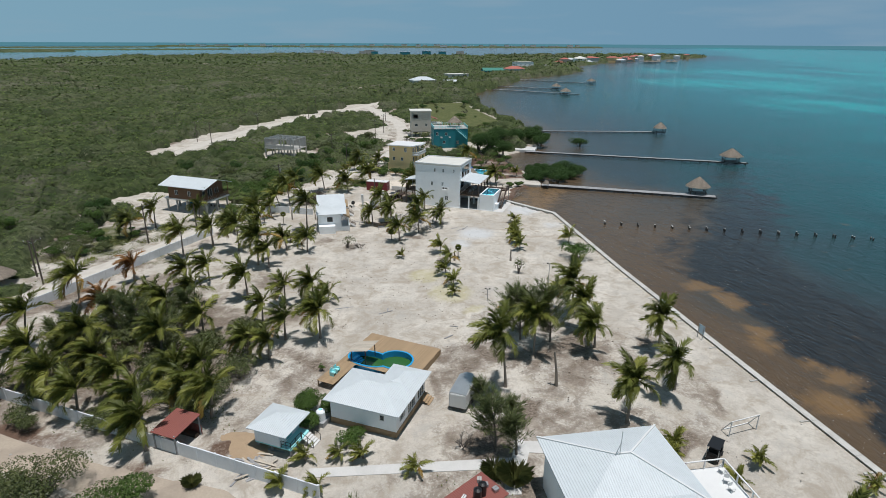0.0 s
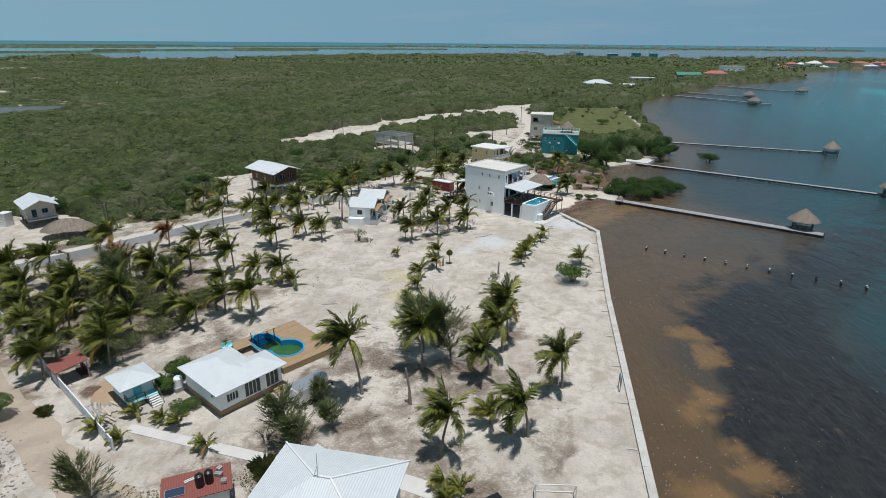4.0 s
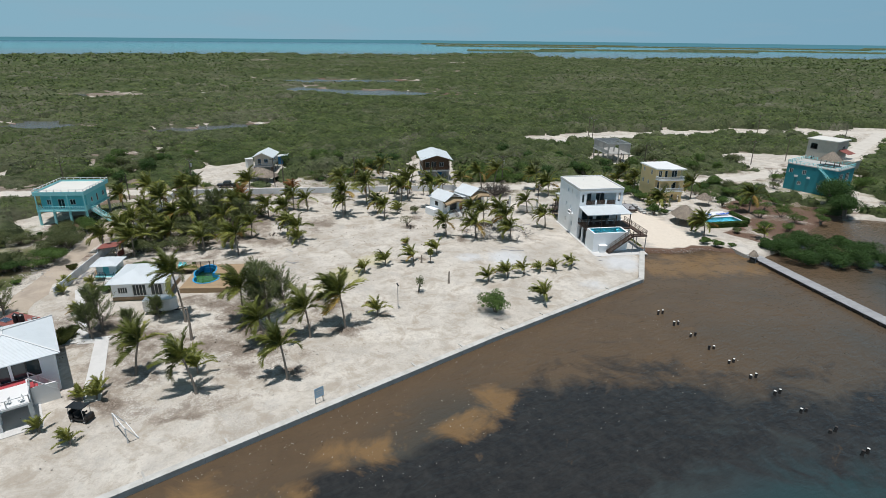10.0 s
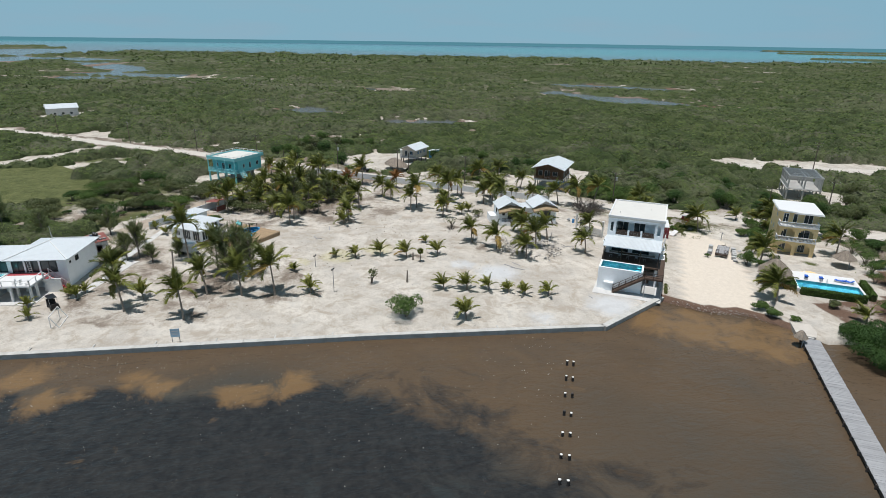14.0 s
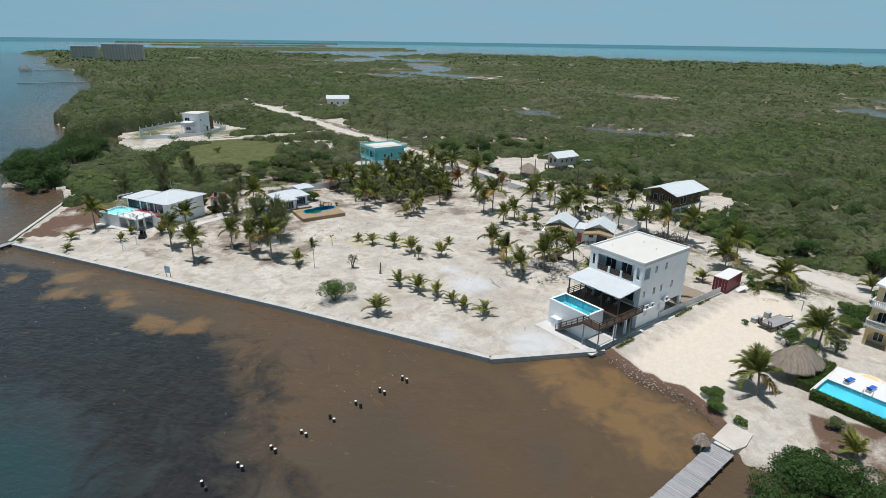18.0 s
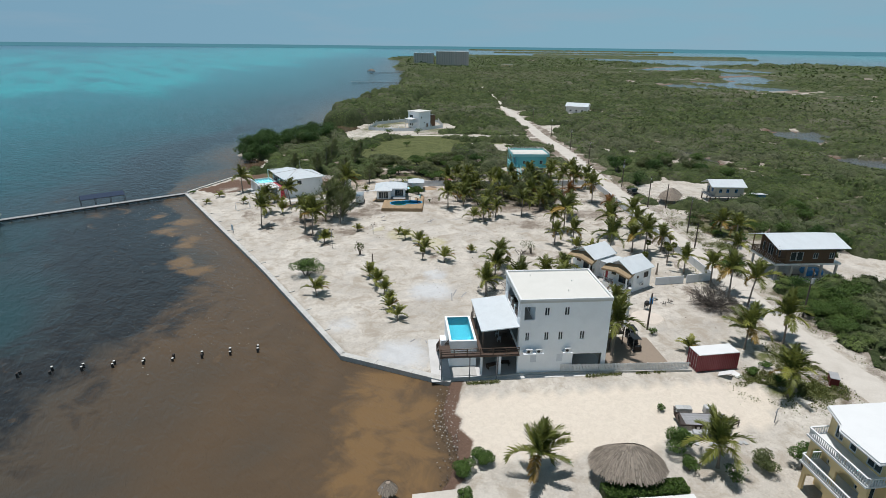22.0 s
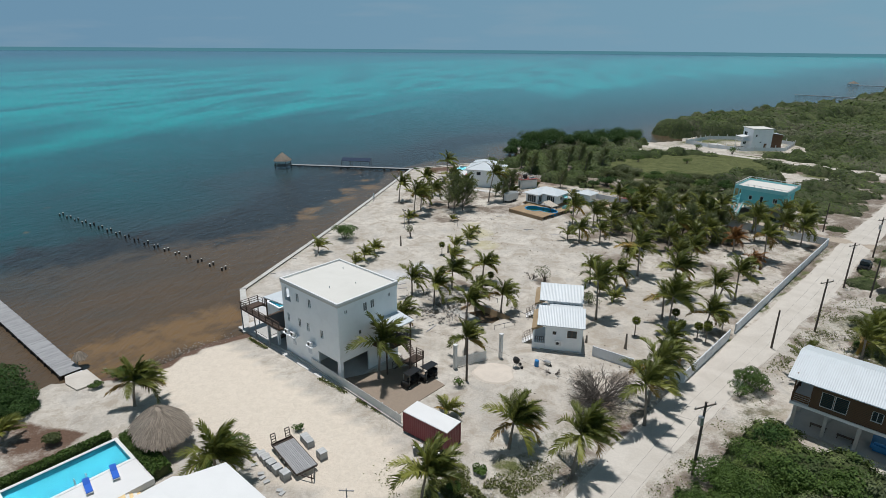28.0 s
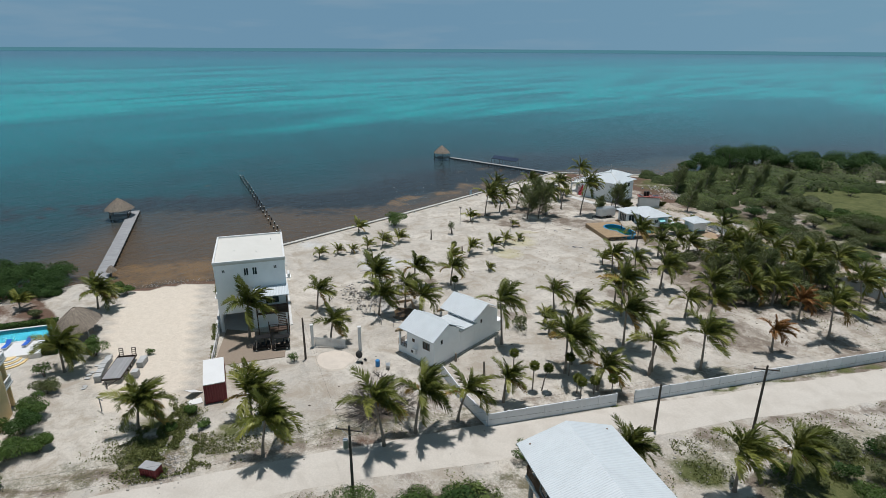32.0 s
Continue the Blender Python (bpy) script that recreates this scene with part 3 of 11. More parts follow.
def mesh_from(name, verts, faces, material, kind="", label="", category="", smooth=False):
    me = bpy.data.meshes.new(name)
    nf, k = len(faces), faces.shape[1]
    me.vertices.add(len(verts))
    me.vertices.foreach_set("co", np.asarray(verts, np.float32).ravel())
    me.loops.add(nf * k)
    me.loops.foreach_set("vertex_index", np.asarray(faces, np.int32).ravel())
    me.polygons.add(nf)
    me.polygons.foreach_set("loop_start", np.arange(0, nf * k, k, dtype=np.int32))
    me.update(calc_edges=True)
    if smooth:
        me.polygons.foreach_set("use_smooth", np.ones(nf, bool))
    me.materials.append(material)
    ob = new(name, me)
    return tagged(ob, label, category, "", kind)


# ---- land, sea and scrub ----
COAST = [(-760, -1250), (-640, -960), (-534, -812), (-400, -590), (-265, -372), (-205, -285), (-110, -190), (-73, -142), (-50, -98), (-59, -76), (-46, -66), (8, -45), (19, -32), (13, -14),
         (22, 0), (48.5, 20.5), (49.1, 23), (49.5, 93), (50.7, 129.4), (41.8, 143.3), (46.5, 148.0), (49.3, 155.5), (54.5, 159), (59, 161), (61, 172), (58, 186),
         (58, 200), (62, 207.7), (81, 221.7), (88, 245), (94, 280), (95, 355), (111, 461), (138, 504), (221, 659), (319, 750), (441, 1020), (708, 1301),
         (949, 1436), (1100, 1600), (1050, 1800), (700, 1800), (386, 1690), (218, 1640), (60, 1680), (-110, 1800), (-300, 1740), (-471, 1600), (-590, 1300),
         (-600, 1170), (-690, 1060), (-790, 1030), (-900, 1120), (-1030, 1270), (-1090, 1240), (-1010, 950), (-1030, 860), (-1080, 720), (-1290, 560), (-1340, 250), (-1390, -60), (-1440, -400), (-1130, -640), (-1245, -1300)]
GROVE = [(-14, 68), (-22, 58), (-30, 56), (-48, 68), (-43, 82), (-35, 92), (-24, 93), (-13, 85)]
PONDS = [(-285, 298, 46, 22, 40), (-345, 262, 30, 14, 20), (-178, 116, 20, 7, 75), (-182, 138, 14, 5, 70), (-230, 60, 19, 10, 60), (-245, 64, 12, 7, 60), (-308, 200, 22, 5, 80), (-300, 152, 20, 4, 80), (-255, 221, 16, 5, 60), (-697, 709, 60, 16, 45), (-672, 640, 40, 12, 40), (-806, 797, 60, 14, 40), (-379, 494, 26, 6, 50), (-310, 354, 18, 5, 60), (-234, 425, 20, 5, 50), (-1030, -430, 110, 40, 60), (-570, -150, 95, 26, 62), (-760, -250, 130, 30, 30),
         (-520, -190, 40, 22, 70), (-420, 330, 50, 20, 55), (-380, 120, 30, 12, 60), (-980, -520, 160, 40, 20), (-900, 500, 90, 14, 50), (-520, 520, 50, 10, 30), (-140, 60, 26, 3, 62)]
ROAD = [(20, 385), (26, 342), (32, 300), (30, 262), (24, 226), (12, 200), (0, 181), (-4.5, 172.5), (-10, 162), (-21, 145.5), (-33, 128), (-49.5, 104), (-67.5, 76), (-99, 29), (-118, -4), (-150, -52), (-191, -117), (-322, -305), (-470, -560), (-600, -900)]
DRIVE_S = [(-70, 78), (-60, 71), (-41, 59), (-24, 50), (-9, 42), (10, 33)]
DRIVE_FAR = [(-118, 2), (-104, -12), (-92, -18), (-77, -31), (-68, -38), (-48, -47)]
TRACK_N = [(-62, 226), (-49, 266), (-35, 298), (-17, 328), (3, 352), (20, 385), (38, 418), (60, 450), (122, 508)]
STRIP_N = TRACK_N[:6]
ROUGH = [(-6, 33), (-22, 46), (-42, 57.5), (-45, 40), (-58, 30), (-46, 20), (-34, 12), (-20, 14), (-8, 22)]
FIELD = [(60, 258), (88, 286), (90, 400), (52, 392), (44, 300), (50, 266)]
YARD_W = [(-43, 131), (-50, 117), (-62, 114), (-63, 126), (-55, 138), (-47, 142)]
YARD_N = [(28, 214), (58, 212), (70, 222), (56, 240), (48, 266), (28, 268)]
CLEAR = [[(51, 10), (54, 130), (44, 144), (51, 157), (58, 160), (52, 182), (38, 198), (20, 197), (6, 180), (-4, 168), (-15, 154), (-24, 141), (-62, 80), (-58, 74), (-20, 50), (-4, 36), (4, 24), (20, 8)],
         [(-8, 258), (14, 246), (30, 240), (36, 300), (30, 306), (20, 286), (4, 272)],
         [(-24, 150), (-32, 138), (-44, 140), (-58, 152), (-62, 166), (-52, 170), (-40, 162), (-28, 156)],
         [(-56, 104), (-68, 88), (-84, 84), (-98, 96), (-92, 112), (-80, 120), (-66, 114)],
         [(-44, 66), (-58, 68), (-66, 56), (-62, 44), (-44, 40), (-40, 52)],
         [(-34, -20), (-50, -34), (-72, -30), (-78, -18), (-66, -4), (-54, 14), (-40, 22), (-28, 8), (-18, -6)],
         [(-32, -28), (-50, -42), (-72, -42), (-100, -38), (-106, -64), (-98, -90), (-60, -86), (-42, -66), (-34, -48)],
         YARD_N,
         [(-30, 208), (-14, 204), (-4, 214), (-14, 234), (-30, 228)],
         [(-27, 127), (-36, 118), (-50, 106), (-60, 110), (-63, 124), (-57, 136), (-46, 145), (-34, 142)],
         [(38, 172), (50, 166), (60, 172), (61, 200), (52, 208), (34, 206), (32, 196)],
         [(-23, 141), (-30, 136), (-42, 128), (-48, 132), (-38, 164), (-34, 162), (-33, 157), (-28, 153), (-24, 152.5), (-21, 154), (-18.5, 156)],
         ROUGH, FIELD, [(-125, -14), (-150, -12), (-152, -30), (-128, -30)], [(-192, -56), (-226, -52), (-228, -80), (-196, -78)]]


def inside(poly, X, Y):
    r = np.zeros(X.shape, bool)
    for (ax, ay), (bx, by) in zip(poly, poly[1:] + poly[:1]):
        c = (ay > Y) != (by > Y)
        r ^= c & (X < (bx - ax) * (Y - ay) / (by - ay + 1e-12) + ax)
    return r


def away(line, X, Y, closed=False):
    d = np.full(X.shape, 1e9)
    for (ax, ay), (bx, by) in zip(line, line[1:] + (line[:1] if closed else [])):
        dx, dy = bx - ax, by - ay
        t = np.clip(((X - ax) * dx + (Y - ay) * dy) / (dx * dx + dy * dy), 0, 1)
        d = np.minimum(d, np.hypot(X - ax - t * dx, Y - ay - t * dy))
    return d


def wobble(X, Y, s, seed=0.0):
    """Smooth pseudo-noise between about -1 and 1, with features of size s."""
    a = np.sin(X / s + 1.7 * np.sin(Y / s * 0.83 + seed) + seed) + np.sin(Y / s * 1.13 - 1.3 * np.sin(X / s * 0.71 + 2 * seed) + 3 * seed)
    b = np.sin(X / s * 2.3 + 2.1 * np.sin(Y / s * 1.9 + seed) - seed) + np.sin(Y / s * 2.7 + 1.9 * np.sin(X / s * 2.1))
    return a * 0.33 + b * 0.17


def ponds(X, Y):
    """Below 1 inside a pond."""
    d = np.full(X.shape, 1e9)
    for x, y, a, b, r in PONDS:
        c, s = math.cos(radians(r)), math.sin(radians(r))
        u, v = (X - x) * c + (Y - y) * s, -(X - x) * s + (Y - y) * c
        d = np.minimum(d, np.hypot(u / a, v / b) * (1 + 0.35 * wobble(X, Y, b * 0.8, x)))
    return d


def shore(X, Y):
    """Signed distance to the coast, positive on land."""
    d = away(COAST, X, Y, True)
    return np.where(inside(COAST, X, Y), d, -d)


def axis_lines(lo, hi, step, far, extra=()):
    out = list(np.arange(lo, hi + 1e-6, step))
    g, p = step, hi
    while p < far:
        g *= 1.18
        p += g
        out.append(min(p, far))
    g, p = step, lo
    while p > -far:
        g *= 1.18
        p -= g
        out.insert(0, max(p, -far))
    return np.array(sorted(set(np.round(out + list(extra), 3))))


def blob(X, Y, x, y, r, soft=0.5):
    return np.clip((r - np.hypot(X - x, Y - y)) / (r * soft), 0, 1)


def build_ground():
    xs, ys = axis_lines(-132, 66, 1.3, 4600), axis_lines(-60, 276, 1.3, 4600)
    k = int(np.argmin(np.abs(xs - 49.5)))
    X, Y = np.meshgrid(xs, ys)
    wallx = np.interp(Y[:, 0], (23, 93, 129.4), (49.1, 49.5, 50.7))
    rows = (Y[:, 0] > 23.2) & (Y[:, 0] < 129.2)
    X[rows, k], X[rows, k + 1] = wallx[rows], wallx[rows] + 0.05
    S = shore(X, Y)
    wet = ponds(X, Y)
    land = np.clip(S / 1.6 + 1.0, 0, 1)
    Z = -3.0 + 3.0 * land
    Z[rows, k + 1] = -3.0
    Z[rows, k] = 0.0
    inner = (X > -75) & (X < 60) & (Y > 10) & (Y < 200)
    Z += np.where(S > 2.5, 0.07 * wobble(X, Y, 5.0, 1.0) + 0.03 * wobble(X, Y, 1.9, 2.0), 0) * inner
    Z = np.where(S < -4, np.maximum(-3.0 + S * 0.01, -6), Z)
    Z = np.where((wet < 1.15) & (S > 3), np.minimum(Z, -1.6 + 1.6 * np.clip((wet - 0.85) / 0.3, 0, 1)), Z)
    for x, y, r, h in ((19.5, 128.5, 4.0, 1.4), (17.5, 124.5, 2.6, 1.1), (15.0, 132.5, 2.6, 1.0), (13.0, 125.0, 1.8, 0.8), (12.0, 131.0, 2.5, 0.6), (-70, 84, 4, 1.3), (-15.3, 54.0, 2.0, 0.6)):
        Z += h * np.clip(1 - np.hypot(X - x, Y - y) / r, 0, 1) ** 1.5
    Z -= 1.1 * np.clip(1 - np.hypot((X - 8.6) / 1.25, Y - 129.5) / 3.6, 0, 1) ** 0.7
    Z = np.where(away(ROAD, X, Y) < 5.5, np.minimum(Z, -0.02), Z)
    # what covers the soil
    n = wobble(X, Y, 7.0, 0.4)
    veg = scrub(X, Y)
    grove = inside(GROVE, X, Y).astype(float)
    litter = np.maximum(grove * (0.66 + 0.45 * n), (0.72 + 0.3 * n) * veg)
    for x, y, r in ((17, 66, 8), (24, 66, 7), (30, 68, 6), (20, 54, 6), (27, 60, 5), (36, 62, 4), (10, 68, 4), (22, 48, 4), (32, 50, 4), (40, 66, 2.5), (34, 84, 2.5), (18, 104, 2), (10, 122, 3), (14, 118, 3), (34, 78, 3.5), (37, 55, 3), (28, 51, 4), (12, 50, 6), (4, 44, 6), (24, 58, 5), (-9, 150, 5), (-15, 153, 5), (-19, 147, 5), (-12, 144, 3), (-6, 160, 4), (-5, 118, 4), (-18, 126, 3), (0, 114, 2.5), (-38, 102, 2.5), (14, 44, 5)):
        litter = np.maximum(litter, (0.66 + 0.45 * wobble(X, Y, 2.0, x)) * blob(X, Y, x, y, r * 1.25, 0.8))
    litter = np.maximum(litter, (0.42 + 0.42 * wobble(X, Y, 3.0, 5)) * np.maximum(inside([(-4, 52), (-24, 52), (-58, 72), (-48, 97), (-30, 110), (-14, 104), (-5, 92), (0, 72)], X, Y), inside([(6, 42), (24, 40), (42, 48), (43, 68), (34, 84), (18, 80), (8, 64)], X, Y)))
    grass = np.zeros_like(X)
    grass = np.maximum(grass, (0.98 + 0.3 * wobble(X, Y, 3.5, 2)) * inside([(-30, -28), (-50, -44), (-76, -37), (-90, -22), (-72, 0), (-58, 22), (-40, 32), (-20, 10), (-8, -6)], X, Y))
    grass = np.maximum(grass, (0.40 + 0.35 * n) * inside([(-32, -28), (-50, -42), (-72, -42), (-100, -38), (-106, -64), (-98, -90), (-60, -86), (-42, -66), (-34, -48)], X, Y))
    grass = np.maximum(grass, 0.75 * (away([(-58, 64), (-50, 62), (-44, 58)], X, Y) < 5))
    grass = np.maximum(grass, np.where((away(ROAD, X, Y) < 9) & (away(ROAD, X, Y) > 4.2) & (n > 0.15), 0.42, 0))
    litter = np.maximum(litter, np.where((away(ROAD, X, Y) < 7.0 + wobble(X, Y, 3.0, 1)) & (away(ROAD, X, Y) > 2.7), np.where(Y > 105, 0.40, 0.74) + 0.45 * wobble(X, Y, 1.7, 6), 0))
    for x, y, r in ((-86, 0, 9), (-80, -12, 8), (-70, 4, 8), (-62, 16, 8), (-88, 10, 8), (-50, 44, 7), (-44, 48, 6), (4, 171, 6), (8, 169, 4), (1, 164, 3.5), (30, 182, 3), (-40, 134, 6), (-50, 122, 8), (30, 30, 8), (14, 16, 12), (20, 12, 9)):
        grass = np.maximum(grass, (0.66 + 0.3 * wobble(X, Y, 1.8, y)) * blob(X, Y, x, y, r, 0.8))
    grass = np.maximum(grass, (0.52 + 0.35 * wobble(X, Y, 5.0, 2)) * inside(ROUGH, X, Y) + 0.95 * inside(FIELD, X, Y) + (0.42 + 0.4 * wobble(X, Y, 4.0, 3)) * (inside(YARD_N, X, Y) | inside(YARD_W, X, Y)))
    litter = np.maximum(litter, (0.62 + 0.4 * wobble(X, Y, 2.4, 8)) * inside(ROUGH, X, Y))
    litter = np.maximum(litter, (0.60 + 0.4 * wobble(X, Y, 2.0, 3)) * inside(YARD_W, X, Y))
    verge = away([(-20.2, 144.4), (-30.2, 128.6), (-61.4, 79.6)], X, Y) < 1.3
    grass = np.maximum(grass, np.where(verge & (away(ROAD, X, Y) > 2.9), 0.5 + 0.4 * wobble(X, Y, 1.6, 4), 0))
    soil = (0.72 + 0.3 * wobble(X, Y, 3.0, 1)) * inside([(47, 168), (58, 168), (62, 206), (54, 214), (34, 214), (36, 188), (46, 184)], X, Y)
    soil = np.maximum(soil, (0.55 + 0.4 * wobble(X, Y, 1.6, 2)) * np.maximum.reduce([blob(X, Y, 3, 171, 7, 0.7), blob(X, Y, -12, 156, 6, 0.8), blob(X, Y, -9, 150, 5, 0.8), blob(X, Y, -47, 126, 10, 0.8)]))
    soil = np.maximum(soil, 0.75 * blob(X, Y, -15.3, 54.0, 2.6, 0.6))
    soil = np.maximum(soil, (0.46 + 0.45 * wobble(X, Y, 4.5, 6)) * inside([(-62, 78), (-34, 60.5), (-6, 43.5), (6, 37), (4, 22), (-22, 24), (-46, 44), (-70, 66)], X, Y))
    soil = np.maximum(soil, (0.7 + 0.35 * wobble(X, Y, 2.6, 4)) * inside([(2, 30), (-8, 10), (4, -10), (20, 3), (46, 19.5), (42, 27), (26, 29), (16, 30), (12, 38)], X, Y))
    soil = np.maximum(soil, np.where((S > -1) & (S < 1.7 + 0.9 * wobble(X, Y, 1.5, 3)) & (Y > 143) & (Y < 160), 0.9, 0))
    soil = np.maximum(soil, np.where((wet < 1.5) & (S > 6), 0.85, 0))
    clear = (litter < 0.3) & (grass < 0.3)
    yellow = 0.62 * np.maximum.reduce([blob(X, Y, 16, 88, 6), blob(X, Y, 13, 96, 5), blob(X, Y, 19, 80, 4)])
    white = np.maximum.reduce([0.75 * blob(X, Y, 28, 118, 8, 0.8), 0.6 * blob(X, Y, 23, 112, 4), 0.7 * blob(X, Y, 44, 134, 9, 0.8), 0.55 * blob(X, Y, 47, 121, 6, 0.8), 0.55 * blob(X, Y, 37, 141, 6, 0.8)])
    paint = lambda r, g, b, a=0.0: np.stack([r, g, b, a + 0 * r], -1).reshape(-1, 4)
    pad = inside([(43.5, 147), (50, 156.5), (38, 163.5), (30, 167), (22, 170.5), (15, 172), (9, 168), (13, 163), (20, 159.6)], X, Y) * 1.0
    ny, nx = X.shape
    idx = np.arange(nx * ny).reshape(ny, nx)
    faces = np.stack([idx[:-1, :-1], idx[:-1, 1:], idx[1:, 1:], idx[1:, :-1]], -1).reshape(-1, 4)
    ob = mesh_from("ground", np.stack([X, Y, Z], -1).reshape(-1, 3), faces, GROUND, "structure", "pale coral sand ground with leaf litter and scrub", "ground", True)
    for key, data in (("cover", paint(grass, litter, (S < -0.9).astype(float))), ("marks", paint(yellow * clear, white * clear, soil, pad))):
        at = ob.data.attributes.new(key, "FLOAT_COLOR", "POINT")
        at.data.foreach_set("color", data.astype(np.float32).ravel())
    return ob


def scrub(X, Y):
    """1 where dense scrub grows."""
    S = shore(X, Y)
    g = (S > np.where((Y < -60) & (X < 20), 2.5, 3.0)) & (ponds(X, Y) > 1.1)
    for p in CLEAR:
        g &= ~inside(p, X, Y)
    g &= away(ROAD, X, Y) > np.where(Y < -110, 2.6, 6.0) + 1.8 * wobble(X, Y, 6, 3)
    g &= away(DRIVE_S, X, Y) > 5.0 + 1.0 * wobble(X, Y, 5, 4)
    g &= away(DRIVE_FAR, X, Y) > 6
    g &= away(TRACK_N, X, Y) > 4.5
    g &= away(STRIP_N, X, Y) > 12.0 + 4.0 * wobble(X, Y, 7, 2)
    g &= wobble(X, Y, 34, 5) + 0.5 * wobble(X, Y, 11, 7) < 0.94
    return g.astype(float)


def domes(X0, Y0, step, H, cx, cy, r, h):
    """Raises the height grid H to the domes of bushes."""
    ny, nx = H.shape
    for x, y, a, b in zip(cx, cy, r, h):
        i0, i1 = max(0, int((x - a - X0) / step)), min(nx, int((x + a - X0) / step) + 2)
        j0, j1 = max(0, int((y - a - Y0) / step)), min(ny, int((y + a - Y0) / step) + 2)
        if i0 >= i1 or j0 >= j1:
            continue
        gx, gy = X0 + step * np.arange(i0, i1), Y0 + step * np.arange(j0, j1)
        q = 1 - ((gx[None, :] - x) ** 2 + (gy[:, None] - y) ** 2) / (a * a)
        np.maximum(H[j0:j1, i0:i1], b * np.sqrt(np.clip(q, 0, 1)), out=H[j0:j1, i0:i1])


def leaf_quads(P, N, size, rng):
    """Pointed leaves at points P, facing roughly along N."""
    n = len(P)
    N = N / np.linalg.norm(N, axis=1, keepdims=True)
    a = rng.normal(size=(n, 3))
    a -= (a * N).sum(1, keepdims=True) * N
    a /= np.linalg.norm(a, axis=1, keepdims=True)
    b = np.cross(N, a)
    s = size[:, None]
    V = np.stack([P + a * s, P - 0.6 * a * s + b * s * 0.72, P - 0.6 * a * s - b * s * 0.72], 1).reshape(-1, 3)
    return V, np.arange(3 * n).reshape(n, 3)


def thicket(name, label, X0, X1, Y0, Y1, st, n, r0, r1, rng, skip=None, rough=0.12):
    """A sheet of bush crowns over the scrubland: domes of all sizes with gaps between."""
    cx, cy = rng.uniform(X0, X1, n), rng.uniform(Y0, Y1, n)
    keep = scrub(cx, cy) > 0.5
    if skip:
        keep &= ~((cx > skip[0]) & (cx < skip[1]) & (cy > skip[2]) & (cy < skip[3]))
    cx, cy = cx[keep], cy[keep]
    r = rng.uniform(r0, r1, len(cx)) * np.where(rng.random(len(cx)) < 0.07, 1.6, 1.0)
    r = r * np.where((cy < -60) & (shore(cx, cy) < 42), 1.5, 1.0)
    tall = (1 + 0.35 * wobble(cx, cy, 40, 9)) * np.where((cx > -45) & (cy < 40) & (cy > -40), 0.6, 1.0) * np.where((cy > 430) & (shore(cx, cy) < 90), 1.5, 1.0) * np.where((cy < -60) & (shore(cx, cy) < 42), 1.7, 1.0)
    h = (np.minimum(r, 3.4) * rng.uniform(0.65, 1.3, len(cx)) * tall + 0.3) * np.clip((ponds(cx, cy) - 0.9) / 2.4, 0.22, 1) * np.clip((np.minimum(away(ROAD, cx, cy), away(DRIVE_FAR, cx, cy)) - 3.0) / 14.0, np.where(cy < -110, 1.0, 0.35), 1)
    H = np.zeros((int((Y1 - Y0) / st) + 1, int((X1 - X0) / st) + 1))
    domes(X0, Y0, st, H, cx, cy, r, h)
    gx, gy = np.meshgrid(X0 + st * np.arange(H.shape[1]), Y0 + st * np.arange(H.shape[0]))
    gx = gx + rng.uniform(-0.25, 0.25, H.shape) * st
    gy = gy + rng.uniform(-0.25, 0.25, H.shape) * st
    Z = H + np.where(H > 0.2, rng.uniform(-rough, rough, H.shape), -1.2)
    idx = np.arange(H.size).reshape(H.shape)
    f = np.stack([idx[:-1, :-1], idx[:-1, 1:], idx[1:, 1:], idx[1:, :-1]], -1).reshape(-1, 4)
    f = f[(H.ravel()[f] > 0.2).sum(1) >= 1]
    used, inv = np.unique(f, return_inverse=True)
    V = np.stack([gx, gy, Z], -1).reshape(-1, 3)[used]
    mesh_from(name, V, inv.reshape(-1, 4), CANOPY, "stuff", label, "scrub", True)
    return gx, gy, Z, H


